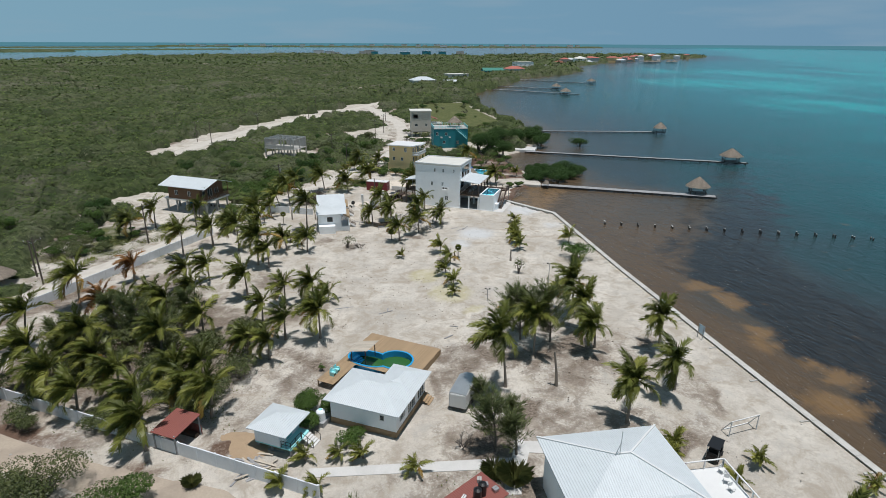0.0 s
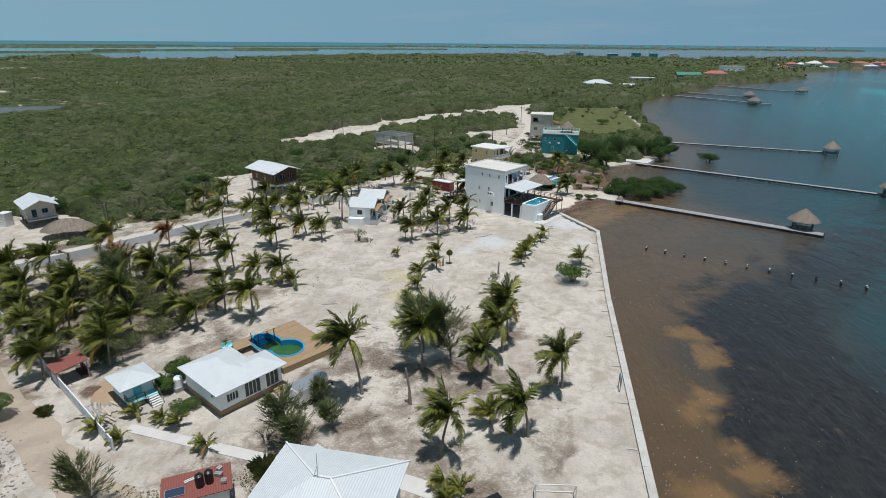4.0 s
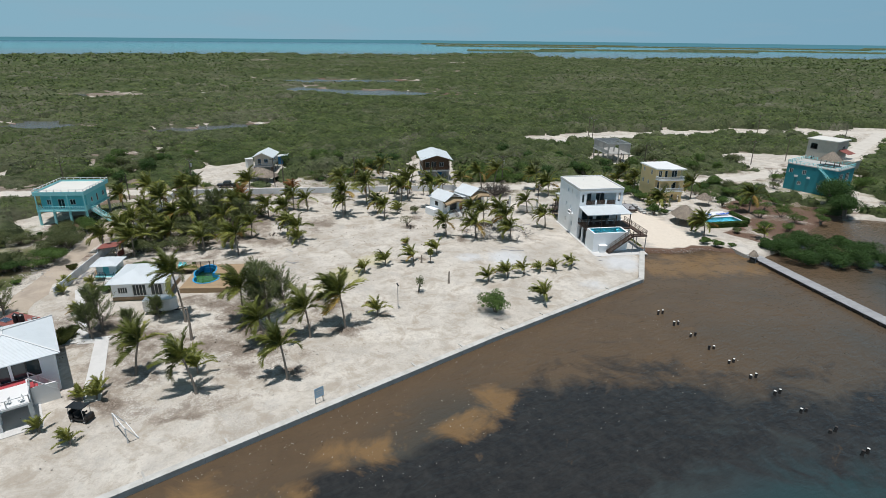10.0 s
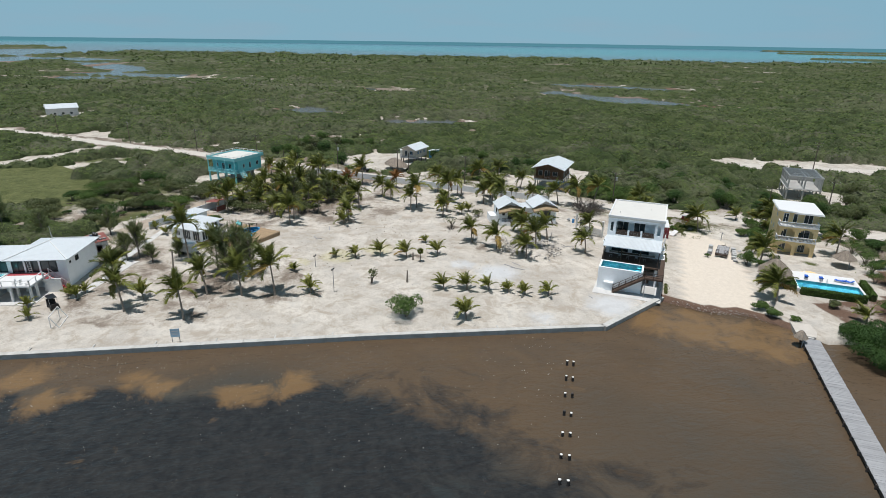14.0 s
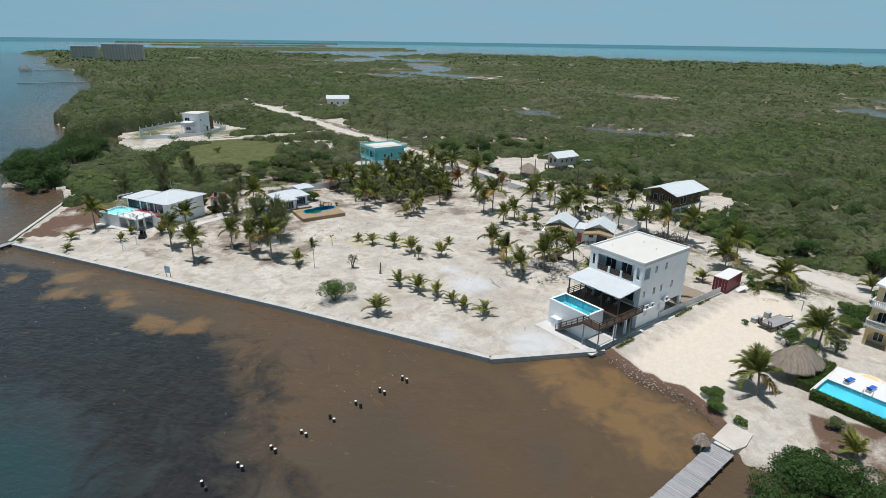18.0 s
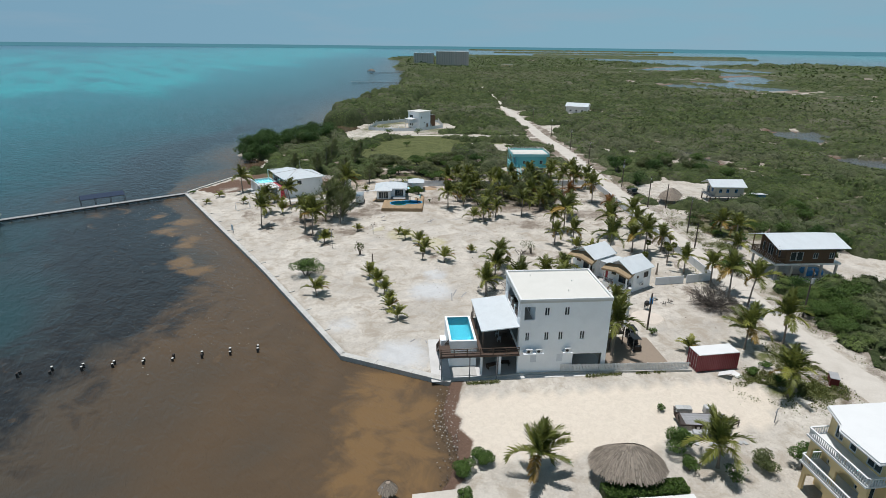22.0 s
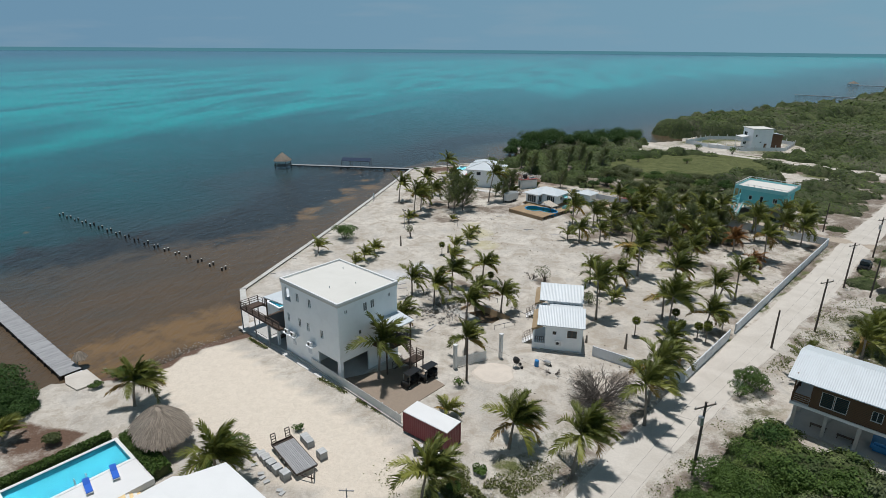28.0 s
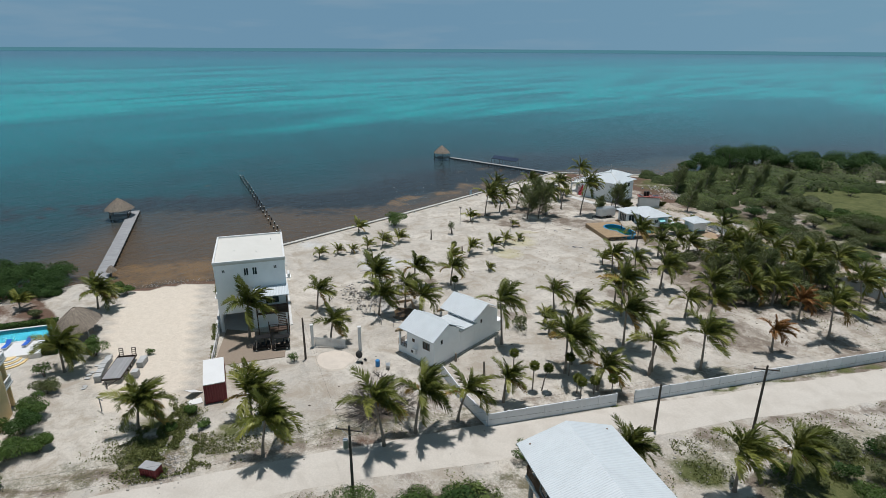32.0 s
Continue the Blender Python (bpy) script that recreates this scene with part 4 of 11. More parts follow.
def build_scrub():
    rng = np.random.default_rng(7)
    gx, gy, Z, H = thicket("scrub_thicket", "dense green coastal scrub and mangrove thicket", -330.0, 120.0, -210.0, 430.0, 1.2, 31000, 1.3, 3.2, rng)
    # leaves over the nearer thicket, turned outwards from the crowns
    def leaves(name, label, gx, gy, Z, H, st, cells, lo, hi, spread, out=1.3):
        gz = np.stack(np.gradient(np.maximum(Z, 0.0), st), -1)[cells[:, 0], cells[:, 1]]
        P = np.stack([a[cells[:, 0], cells[:, 1]] for a in (gx, gy, Z)], -1) + rng.normal(0, spread, (len(cells), 3)) * (1, 1, 0.6)
        N = out * np.stack([-gz[:, 1], -gz[:, 0], np.full(len(gz), 0.8)], -1) + rng.normal(0, 0.42, P.shape)
        V, F = leaf_quads(P, N, rng.uniform(lo, hi, len(P)), rng)
        mesh_from(name, V, F, THICKETLEAF, "stuff", label, "foliage")

    pick = lambda cells, n: cells[rng.integers(0, len(cells), n)]
    cells = np.argwhere(H > 0.5)
    cx, cy = gx[cells[:, 0], cells[:, 1]], gy[cells[:, 0], cells[:, 1]]
    dist = np.hypot(cx + 5, cy - 110)
    verge = cells[np.hypot(cx + 24, cy - 164) < 17]
    leaves("scrub_foliage", "small green leaves of the coastal scrub", gx, gy, Z, H, 1.2, np.concatenate([pick(cells[dist < 125], 330000), pick(verge, 50000)]), 0.08, 0.20, 0.30)
    leaves("scrub_foliage", "leaf clusters of the coastal scrub", gx, gy, Z, H, 1.2, pick(cells[(dist >= 118) & (dist < 230)], 200000), 0.20, 0.42, 0.32)
    leaves("scrub_foliage", "leafy twigs of the coastal scrub", gx, gy, Z, H, 1.2, pick(cells[dist >= 220], 160000), 0.32, 0.62, 0.38)
    gx, gy, Z, H = thicket("farther_scrub", "green mangrove lowland beyond the lots", -830.0, 330.0, -620.0, 1000.0, 3.2, 44000, 2.4, 5.0, rng, (-328, 118, -208, 428), 0.35)
    leaves("mangrove_foliage", "leafy crowns of the mangrove lowland", gx, gy, Z, H, 3.2, pick(np.argwhere(H > 0.8), 220000), 0.5, 1.0, 0.75, 0.9)
    gx, gy, Z, H = thicket("distant_scrub", "far green mangrove lowland", -2160.0, 1160.0, -1330.0, 2120.0, 10.0, 26000, 7.0, 17.0, rng, (-826, 326, -616, 996), 0.7)
    leaves("mangrove_foliage", "far leafy crowns of the mangrove lowland", gx, gy, Z, H, 10.0, pick(np.argwhere(H > 1.0), 60000), 1.3, 2.6, 2.2, 0.9)


def strip(name, line, width, z, material, label, category, step=3.0, rough=0.5):
    """A ribbon of ground along a line, with uneven edges."""
    pts = []
    for (ax, ay), (bx, by) in zip(line, line[1:]):
        k = max(1, int(math.hypot(bx - ax, by - ay) / step))
        pts += [(ax + (bx - ax) * i / k, ay + (by - ay) * i / k) for i in range(k)]
    pts = np.array(pts + [line[-1]])
    for _ in range(3):
        pts[1:-1] = (pts[:-2] + 2 * pts[1:-1] + pts[2:]) / 4
    d = np.gradient(pts, axis=0)
    d /= np.linalg.norm(d, axis=1, keepdims=True)
    nrm = np.stack([-d[:, 1], d[:, 0]], 1)
    w = width / 2
    e = rough * wobble(pts[:, 0], pts[:, 1], 4.0, 1.0)
    cols = [pts + nrm * (s * w + (s * e if abs(s) == 1 else 0 * e))[:, None] for s in (-1, -0.55, 0, 0.55, 1)]
    zz = (z - 0.06, z, z + 0.015, z, z - 0.06)
    V = np.stack([np.column_stack([c, np.full(len(c), q)]) for c, q in zip(cols, zz)], 1).reshape(-1, 3)
    idx = np.arange(len(pts) * 5).reshape(-1, 5)
    f = np.stack([idx[:-1, :-1], idx[:-1, 1:], idx[1:, 1:], idx[1:, :-1]], -1).reshape(-1, 4)
    return mesh_from(name, V, f[:, ::-1], material, "structure", label, category, True)


build_ground()
_r = 4780.0
sea_v = np.array([(40 + _r * math.cos(2 * math.pi * k / 96), 100 + _r * math.sin(2 * math.pi * k / 96), -0.9) for k in range(96)])


def build_sea():
    xs, ys = axis_lines(44, 128, 1.8, 4900), axis_lines(16, 172, 1.8, 4900)
    X, Y = np.meshgrid(xs, ys)
    d = np.maximum(-shore(X, Y), 0)
    line = np.interp(Y, (-110, -40, 0, 10, 25, 45, 53, 60, 68, 75, 81, 86, 92, 100, 112, 125, 140, 160, 200), (-20, 36, 46, 52, 56, 55, 61, 58, 61, 62, 63, 61, 62, 67, 78, 90, 97, 106, 130))
    sd = X - line + 2.0 * wobble(X, Y, 4.0, 1.0)
    weed = np.interp(Y, (110, 150), (1, 0.62)) * np.clip(sd / np.interp(Y, (86, 104), (6, 46)) + 0.5, 0, 1) * np.clip(1.25 - sd / 30 + 0.35 * wobble(X, Y, 22, 4.0), 0, 1) * ((Y > -130) & (Y < 240))
    bare = np.zeros_like(X)
    for x, y, r in ((57, 64, 3.2), (59, 67, 2.6), (62, 77, 3.4), (62, 83, 2.6), (61, 54, 3.0), (60, 84, 2.6), (63, 76, 2.4), (60, 58, 2.4), (55, 49, 3.5), (66, 30, 5), (74, 32, 4), (60, 40, 3), (53, 144, 5.5), (49, 139, 4.5), (57, 148, 3.5), (49.5, 146, 4), (53, 151, 4), (56, 155, 4), (60, 152, 4.5)):
        bare = np.maximum(bare, np.exp(-(np.hypot(X - x, Y - y) / r) ** 2) * (1.0 if x < 64 else 0.55))
    east = 0.85 * X - 0.527 * Y + 8
    bank = np.clip((east - 100 - 45 * wobble(X, Y, 70, 2.0)) / 230, 0, 1) * np.clip(1.25 - east / 1500, 0.15, 1)
    for x, y, r in ((300, -184, 120), (428, -56, 130), (256, -96, 60), (412, 544, 130), (325, 341, 70), (548, 751, 170), (600, -590, 240), (976, -70, 260)):
        bank = np.maximum(bank, 0.95 * np.exp(-(np.hypot(X - x, Y - y) / r) ** 2))
    for x, y, r in ((234, 215, 70), (700, 250, 150)):
        bank *= 1 - 0.8 * np.exp(-(np.hypot(X - x, Y - y) / r) ** 2)
    inland = (east < -120) & ~((X > 0) & (Y < 1300))
    lagoon = inland * np.clip(1.2 - np.abs(east + 800) / 1500, 0, 1)
    wsand = inland * np.clip((-east - 1700) / 400, 0, 1) * np.clip((3300 + east) / 700, 0, 1) * np.clip(0.8 + 0.5 * wobble(X, Y, 300, 1), 0, 1)
    ny, nx = X.shape
    idx = np.arange(nx * ny).reshape(ny, nx)
    faces = np.stack([idx[:-1, :-1], idx[:-1, 1:], idx[1:, 1:], idx[1:, :-1]], -1).reshape(-1, 4)
    ob = mesh_from("water", np.stack([X, Y, np.full_like(X, -0.5)], -1).reshape(-1, 3), faces, SEA, "structure", "shallow tropical sea, brown inshore and turquoise offshore", "sea", True)
    paint = lambda r, g, b, a: np.stack([r, g, b, a], -1).reshape(-1, 4)
    silt = np.clip(1.35 - d / np.interp(Y, (85, 112, 145, 168, 230), (13, 44, 40, 20, 15)) + 0.3 * wobble(X, Y, 9, 5), 0, 1)
    for key, data in (("bottom", paint(weed, bare, bank * ~inland, silt)), ("reach", paint((np.minimum(d, 3990) / 4000.0) ** 0.4, lagoon, wsand, silt))):
        at = ob.data.attributes.new(key, "FLOAT_COLOR", "POINT")
        at.data.foreach_set("color", data.astype(np.float32).ravel())


build_sea()
# Added self-lit ring: the horizon haze is painted as one emission colour.
HAZE_GLOW = bpy.data.materials.new("haze_glow_backdrop")
_nt, _nn, _ll, _bs = nodes_of(HAZE_GLOW)
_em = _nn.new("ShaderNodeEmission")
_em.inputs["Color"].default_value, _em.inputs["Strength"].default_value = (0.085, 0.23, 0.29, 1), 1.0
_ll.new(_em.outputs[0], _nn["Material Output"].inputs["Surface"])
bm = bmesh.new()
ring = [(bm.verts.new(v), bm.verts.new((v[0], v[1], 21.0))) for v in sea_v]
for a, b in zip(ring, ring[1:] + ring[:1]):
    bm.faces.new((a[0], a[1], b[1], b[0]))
tagged(link("backdrop", bm, HAZE_GLOW), "glowing backdrop ring standing in for the hazy sea horizon", "horizon", "", "structure")
build_scrub()
strip("road", ROAD, 5.4, 0.05, ROADSAND, "pale packed sand road along the lots", "road", rough=0.4)
strip("road_track", DRIVE_S, 5.2, 0.045, TRACKSAND, "sandy vehicle track beside the boundary wall", "track", rough=0.9)
strip("road_drive", DRIVE_FAR, 4.0, 0.05, ROADSAND, "sandy drive to the fenced white house", "drive")
strip("road_north", TRACK_N, 6.0, 0.05, ROADSAND, "sandy road going off between scrub", "road")


# ---- plants ----
WIND = math.atan2(-0.5, -0.85)


def frond_mesh(name, length, droop, material, seed, n=30, leaf=0.84, fold=0.5, sweep=0.0):
    rng = random.Random(seed)
    pts, a, h, p = [], 0.0, 0.0, Vector((0, 0, 0))
    seg = 9
    for i in range(seg + 1):
        pts.append(p.copy())
        a -= droop / seg * (0.5 + 1.1 * i / seg)
        h += sweep / seg * (0.4 + 1.2 * i / seg)
        p = p + Vector((math.cos(a) * math.cos(h), math.cos(a) * math.sin(h) + 0.05 * math.sin(i * 0.6 + seed), math.sin(a))) * (length / seg)
    V, F = [], []
    for i, q in enumerate(pts):
        w = 0.045 * (1 - i / (seg + 1)) + 0.008
        V += [(q.x, q.y - w, q.z), (q.x, q.y + w, q.z), (q.x, q.y, q.z - w * 1.5)]
    for i in range(seg):
        for k in range(3):
            F.append((3 * i + k, 3 * i + (k + 1) % 3, 3 * i + 3 + (k + 1) % 3, 3 * i + 3 + k))
    at = lambda t: pts[min(int(t * seg), seg - 1)].lerp(pts[min(int(t * seg), seg - 1) + 1], t * seg - min(int(t * seg), seg - 1))
    for s in (-1, 1):
        for k in range(n):
            t = 0.10 + 0.89 * k / (n - 1)
            q, d = at(t), (at(min(t + 0.03, 1)) - at(max(t - 0.03, 0))).normalized()
            L = leaf * length / 3.0 * (0.35 + 0.75 * math.sin(math.pi * min(1, 0.12 + t * 0.80))) * rng.uniform(0.8, 1.12)
            side = Vector((0, s, 0))
            side = (side - d * side.dot(d)).normalized()
            upv = side.cross(d) * s
            dirn = (d * (0.45 + 0.65 * t) + side * (0.9 if s * sweep <= 0 else 0.8) + Vector((0, 0.55 * sweep, 0)) - upv * fold * rng.uniform(0.1, 1.6) + Vector((0, 0, -0.32))).normalized()
            w = d * (0.066 * length / 3 * rng.uniform(0.8, 1.25))
            b = len(V)
            mid = q + dirn * L * 0.55
            tip = q + dirn * L + Vector((0, 0.1 * sweep * L, -0.22 * L))
            V += [tuple(q - w * 0.6), tuple(q + w * 0.6), tuple(mid + w * 0.9), tuple(tip), tuple(mid - w * 0.9)]
            F.append((b, b + 1, b + 2, b + 3, b + 4))
    me = bpy.data.meshes.new(name)
    me.from_pydata(V, [], F)
    me.materials.append(material)
    return me


FRONDS = {(key, w): [frond_mesh("frond", 3.0, d, m, s, fold=f, sweep=1.25 * w) for s, (d, f) in enumerate(((0.55, 0.45), (0.9, 0.6), (1.25, 0.8), (1.6, 0.95), (0.75, 0.55)))]
          for w in (-1, 0, 1) for key, m in (("green", FROND), ("young", FRONDYOUNG), ("dry", FRONDDRY), ("brown", FRONDBROWN))}


def palm(x, y, h, lx, ly, look_="", group="coconut palms on the lot"):
    rng = random.Random(int(x * 131 + y * 17 + h * 7))
    small = h < 3.1
    dead = look_ == "brown"
    label = ("dead brown-crowned coconut palm on sand" if dead else "young bushy coconut palm in pale sand" if small else
             "tall leaning wind-blown coconut palm in sand" if h > 5.5 else "wind-blown coconut palm with ragged fronds")
    ob = thing("palm_tree", x, y, 0, 0, label, "palm", group)
    if small:
        top, L, n = max(0.25, h * 0.42), min(2.8, 1.05 + 0.6 * h), rng.randint(14, 18)
    else:
        top, L, n = h - 0.1, min(4.0, 1.85 + 0.39 * h) * rng.uniform(0.92, 1.1), rng.randint(19, 23)
    if look_ == "full":
        L, n = 3.7, 30
    lx, ly = lx * top / max(h, 0.1) + rng.uniform(-0.1, 0.1), ly * top / max(h, 0.1) + rng.uniform(-0.1, 0.1)
    pts = [(lx * (t ** 1.6) , ly * (t ** 1.6), -0.15 + (top + 0.15) * t) for t in (0, 0.12, 0.3, 0.5, 0.7, 0.87, 1.0)]
    rad = [0.26, 0.19, 0.155, 0.14, 0.125, 0.12, 0.15]
    if small:
        rad = [r * 0.85 for r in rad]
    part("trunk", tube(bmesh.new(), pts, rad, 7), TRUNK, ob, "ringed grey trunk")
    fresh = 0.85 if rng.random() < 0.45 else 0.5
    for i in range(n):
        f = i / (n - 1)
        az = i * 2.39996 + rng.uniform(-0.25, 0.25)
        lee = math.sin(WIND - az)
        az += (1.05 if not small else 0.6) * lee
        upwind = max(0.0, -math.cos(WIND - az))
        el = radians((84 - 62 * f if small else 86 - 104 * f ** 1.25) + rng.uniform(-8, 8))
        el += radians(26) * upwind
        kind = "brown" if dead else ("dry" if f > 0.86 and rng.random() < 0.3 else "young" if (small and rng.random() < 0.85) or f > 0.45 and rng.random() < fresh else "green")
        turn = 0 if abs(lee) < 0.35 else (1 if lee > 0 else -1)
        me = rng.choice(FRONDS[kind, turn][(0 if f < 0.55 or small else 1):(2 if f < 0.3 else 3 if f < 0.7 or small else 5)])
        fr = new("frond", me)
        fr.parent = ob
        s = L / 3.0 * (0.75 if f < 0.12 else 1.0) * rng.uniform(0.85, 1.1)
        fr.matrix_basis = Matrix.Translation((lx, ly, top)) @ Euler((rng.uniform(-0.5, 0.5), -el, az)).to_matrix().to_4x4() @ Matrix.Diagonal((s, s, s, 1))
    return ob


PALMS = [(-46.4, 129.2, 3.6, .1, .1, "full"), (28.5, 50.2, 5.1, 0.9, 0.8), (37.4, 55, 5, -0.7, -0.7), (41.3, 65.1, 5, -0.4, -0.4), (32.2, 66.4, 4.3, -0.8, -0.8), (33.7, 77.8, 5.6, -0.4, -0.4), (33.3, 72.3, 4.7, -0.4, -0.4), (33.4, 83.8, 2.4, 0, 0)]
PALMS += [(17.1, 59.5, 8, -1.2, -0.5), (33.1, 56.5, 2.8, 0, 0), (23.2, 66.3, 6.1, 0, 0.1), (35.1, 29.2, 4.8, 0, -0.1), (42.3, 31, 1.2, 0, 0), (16.6, 87.2, 1, 0, 0.1), (17.2, 91.4, 2, 0, -0.1)]
PALMS += [(16.7, 96.2, 2.6, 0, 0.1), (18.7, 101.5, 3, -0.1, -0.4), (18, 107.8, 2.9, 0, 0), (9.9, 106.2, 1, 0, 0), (34.5, 106.8, 2.3, -0.1, -0.2), (35.2, 110.8, 2.6, 0, -0.1), (35.8, 114.6, 2.1, -0.1, -0.3)]
PALMS += [(36.9, 117.9, 1.3, 0, 0), (38.1, 120.5, 1.5, 0, 0), (38.9, 124.5, 2, -0.1, -0.4), (46, 108.7, 3, -0.1, -0.4), (10.6, 116.3, 3.5, -0.1, -0.3), (15.4, 120.7, 3.4, 0, 0), (10, 128.1, 3.8, -0.1, -0.2)]
PALMS += [(16.8, 128.7, 4.1, 0, -0.1), (10.7, 133.2, 3.6, -0.1, -0.5), (19.7, 138.6, 3.2, -0.1, -0.5), (9, 143.9, 3.2, -0.1, -0.5), (-9.1, 127.2, 6.9, 0.3, 0.2), (21.4, 125.4, 3.2, 0, 0), (5.8, 128.7, 3.5, -0.2, -0.1)]
PALMS += [(-14.2, 149.6, 5.5, -0.5, -0.5), (-16.3, 144.9, 4.2, -0.7, -0.6), (-17.9, 138.4, 3.4, -0.2, -0.1), (-13.4, 153.5, 6, 0.7, 0.7), (8.5, 170.4, 3.6, -0.4, -0.3, "full"), (-5.4, 163.2, 4.6, -0.5, -0.4, "full"), (-43, 134.7, 4.7, 0.2, 0.2)]
PALMS += [(-34.6, 139.5, 3.4, 0.5, 0.5), (1.2, 160.8, 3.5, -0.3, -0.1, "full"), (19, 151, 5.4, -0.4, -0.1), (8.9, 156.8, 1.8, 0.2, 0), (-8.6, 112.6, 3.4, 0.2, 0.2), (-10, 117.6, 2.3, 0.1, 0.1), (-12.3, 119.8, 1.6, 0, 0)]
PALMS += [(-12.7, 114.2, 3.2, -0.5, -0.4), (-19.9, 127.7, 5.4, 0.1, 0.1), (-24.9, 128.3, 3.3, -0.5, -0.4), (-33.4, 71.4, 3.3, 0.2, 0.2), (-36.8, 65.5, 4.6, 0.8, 0.7), (-57.1, 72, 4.6, 0, 0), (-55.3, 64.9, 4, 0, 0)]
PALMS += [(-23.2, 55.1, 3.8, -0.2, 0.4), (-20.5, 62.8, 3.2, 0, 0), (-17.5, 106.9, 6.1, 0.4, 0.1), (-19.3, 125.1, 4, 0.2, 0.1), (-39.8, 70.6, 5.6, 0, 0), (-36.7, 76.4, 4.7, 1, -0.3), (-32.5, 62.9, 3.6, 0.4, 0)]
PALMS += [(-25.4, 59.5, 4.4, 0.8, -0.2), (-17.5, 59.6, 4.3, 0.6, 0), (-23, 66.2, 3.4, 0.5, 0), (-19.9, 67.3, 3.3, 0, 0), (45.3, 163, 3.3, -0.2, -0.2, "full"), (27.1, 190.1, 4.4, 0, 0)]
PALMS += [(-28, 84, 4.6, 0.2, 0.1), (-22, 79, 4, 0, 0.2), (-26, 73, 5.2, 0.3, 0), (-31, 88, 3.6, 0.1, 0), (-15, 72, 3.4, 0.1, 0.1), (-29, 66, 3.8, 0.2, 0), (43, 190, 4.8, 0.2, -0.2)]
PALMS += [(54.6, 171.6, 2.6, 0, 0), (12, 186, 4.2, 0.3, 0), (6, 190, 4.4, 0.1, 0), (-22.3, 116, 5.8, 0.2, 0.2), (-28, 119.4, 4.6, 0.2, 0.2), (-32.6, 114.5, 5.4, 0.2, 0.1), (-38.2, 102.8, 3.4, 0.2, 0.1, "brown")]
PALMS += [(-43.3, 93, 5.6, 0.3, 0.2), (-28.4, 98.4, 3.8, 0.1, 0), (-25.2, 100.6, 3.4, 0, 0.1), (-15.4, 105.2, 4, 0, 0), (-4.5, 88.5, 3, 0, 0), (-7, 89.4, 3.2, 0.1, 0.1), (-11.4, 89, 3.2, 0, 0.1)]
PALMS += [(-17.6, 92, 4.6, 0, 0), (-14.2, 82, 3.6, 0.2, 0.2), (-5.6, 76, 4.7, 0.1, -0.2), (-10.5, 76.4, 3.4, 0, 0.1), (-12.3, 71.4, 3.2, 0.2, 0), (-45.2, 80, 6, 0.8, 0.3), (-50.9, 79, 4.8, 0.2, 0.1)]
PALMS += [(-54.3, 80.8, 4.2, 0.1, 0), (-33.9, 85.4, 4, 0.1, 0.1), (-25.4, 90.6, 3.4, 0.1, 0), (-38.6, 89, 3.2, 0.2, 0, "brown"), (-46.8, 72.4, 4.8, 0.2, 0.2), (28, 172.4, 3.3, 0.4, -0.2, "full")]
for q in PALMS:
    palm(*q)
for x, y, h in ((4.0, 47.0, 1.3), (-1.0, 49.8, 1.2), (-3.5, 50.5, 1.0), (-9.0, 47.2, 1.2), (-5.5, 46.2, 1.0), (-6.8, 50.6, 1.1), (31.3, 45.3, 1.4), (30.5, 44.0, 1.2), (29.6, 46.0, 1.3), (38.6, 41.6, 1.3), (34.2, 39.3, 1.2), (47.0, 36.5, 0.9), (23.5, 80.0, 1.1)):
    palm(x, y, h, 0, 0, "", "young palms by the houses")


def leafy(name, x, y, r, h, n, leaf, material, label, category, seed, trunk=True, blobs=7, group="", z=0.0):
    """A bush or small tree: limbs, and a crown of single leaves in uneven clumps."""
    rng = np.random.default_rng(seed)
    ob = thing(name, x, y, z, 0, label, category, group)
    cen = [(rng.uniform(-0.6, 0.6) * r, rng.uniform(-0.6, 0.6) * r, h * rng.uniform(0.42, 0.72), r * rng.uniform(0.38, 0.62), h * rng.uniform(0.22, 0.34)) for _ in range(blobs)]
    P, N = [], []
    for cx, cy, cz, br, bh in cen:
        d = rng.normal(size=(n // blobs, 3))
        d /= np.linalg.norm(d, axis=1, keepdims=True)
        d[:, 2] = np.abs(d[:, 2]) * np.where(rng.random(len(d)) < 0.8, 1, -0.6)
        q = d * rng.uniform(0.72, 1.08, (len(d), 1))
        P.append(q * (br, br, bh) + (cx, cy, cz))
        N.append(d + rng.normal(0, 0.5, d.shape) + (0, 0, 0.35))
    P, N = np.concatenate(P), np.concatenate(N)
    P[:, 2] = np.maximum(P[:, 2], 0.05)
    n = len(P)
    V, F = leaf_quads(P, N, rng.uniform(0.65, 1.25, len(P)) * leaf, rng)
    crown = mesh_from("crown", V, F, material)
    crown.parent = ob
    bm = bmesh.new()
    base = 0.05 * h if trunk else 0.03 * h
    for k, (cx, cy, cz, br, bh) in enumerate(cen[:5]):
        tube(bm, [(0.1 * cx, 0.1 * cy, -0.1), (0.35 * cx, 0.35 * cy, cz * 0.45), (cx, cy, cz)], [base, base * 0.6, base * 0.25], 5)
    part("trunk", bm, BARK, ob)
    return ob


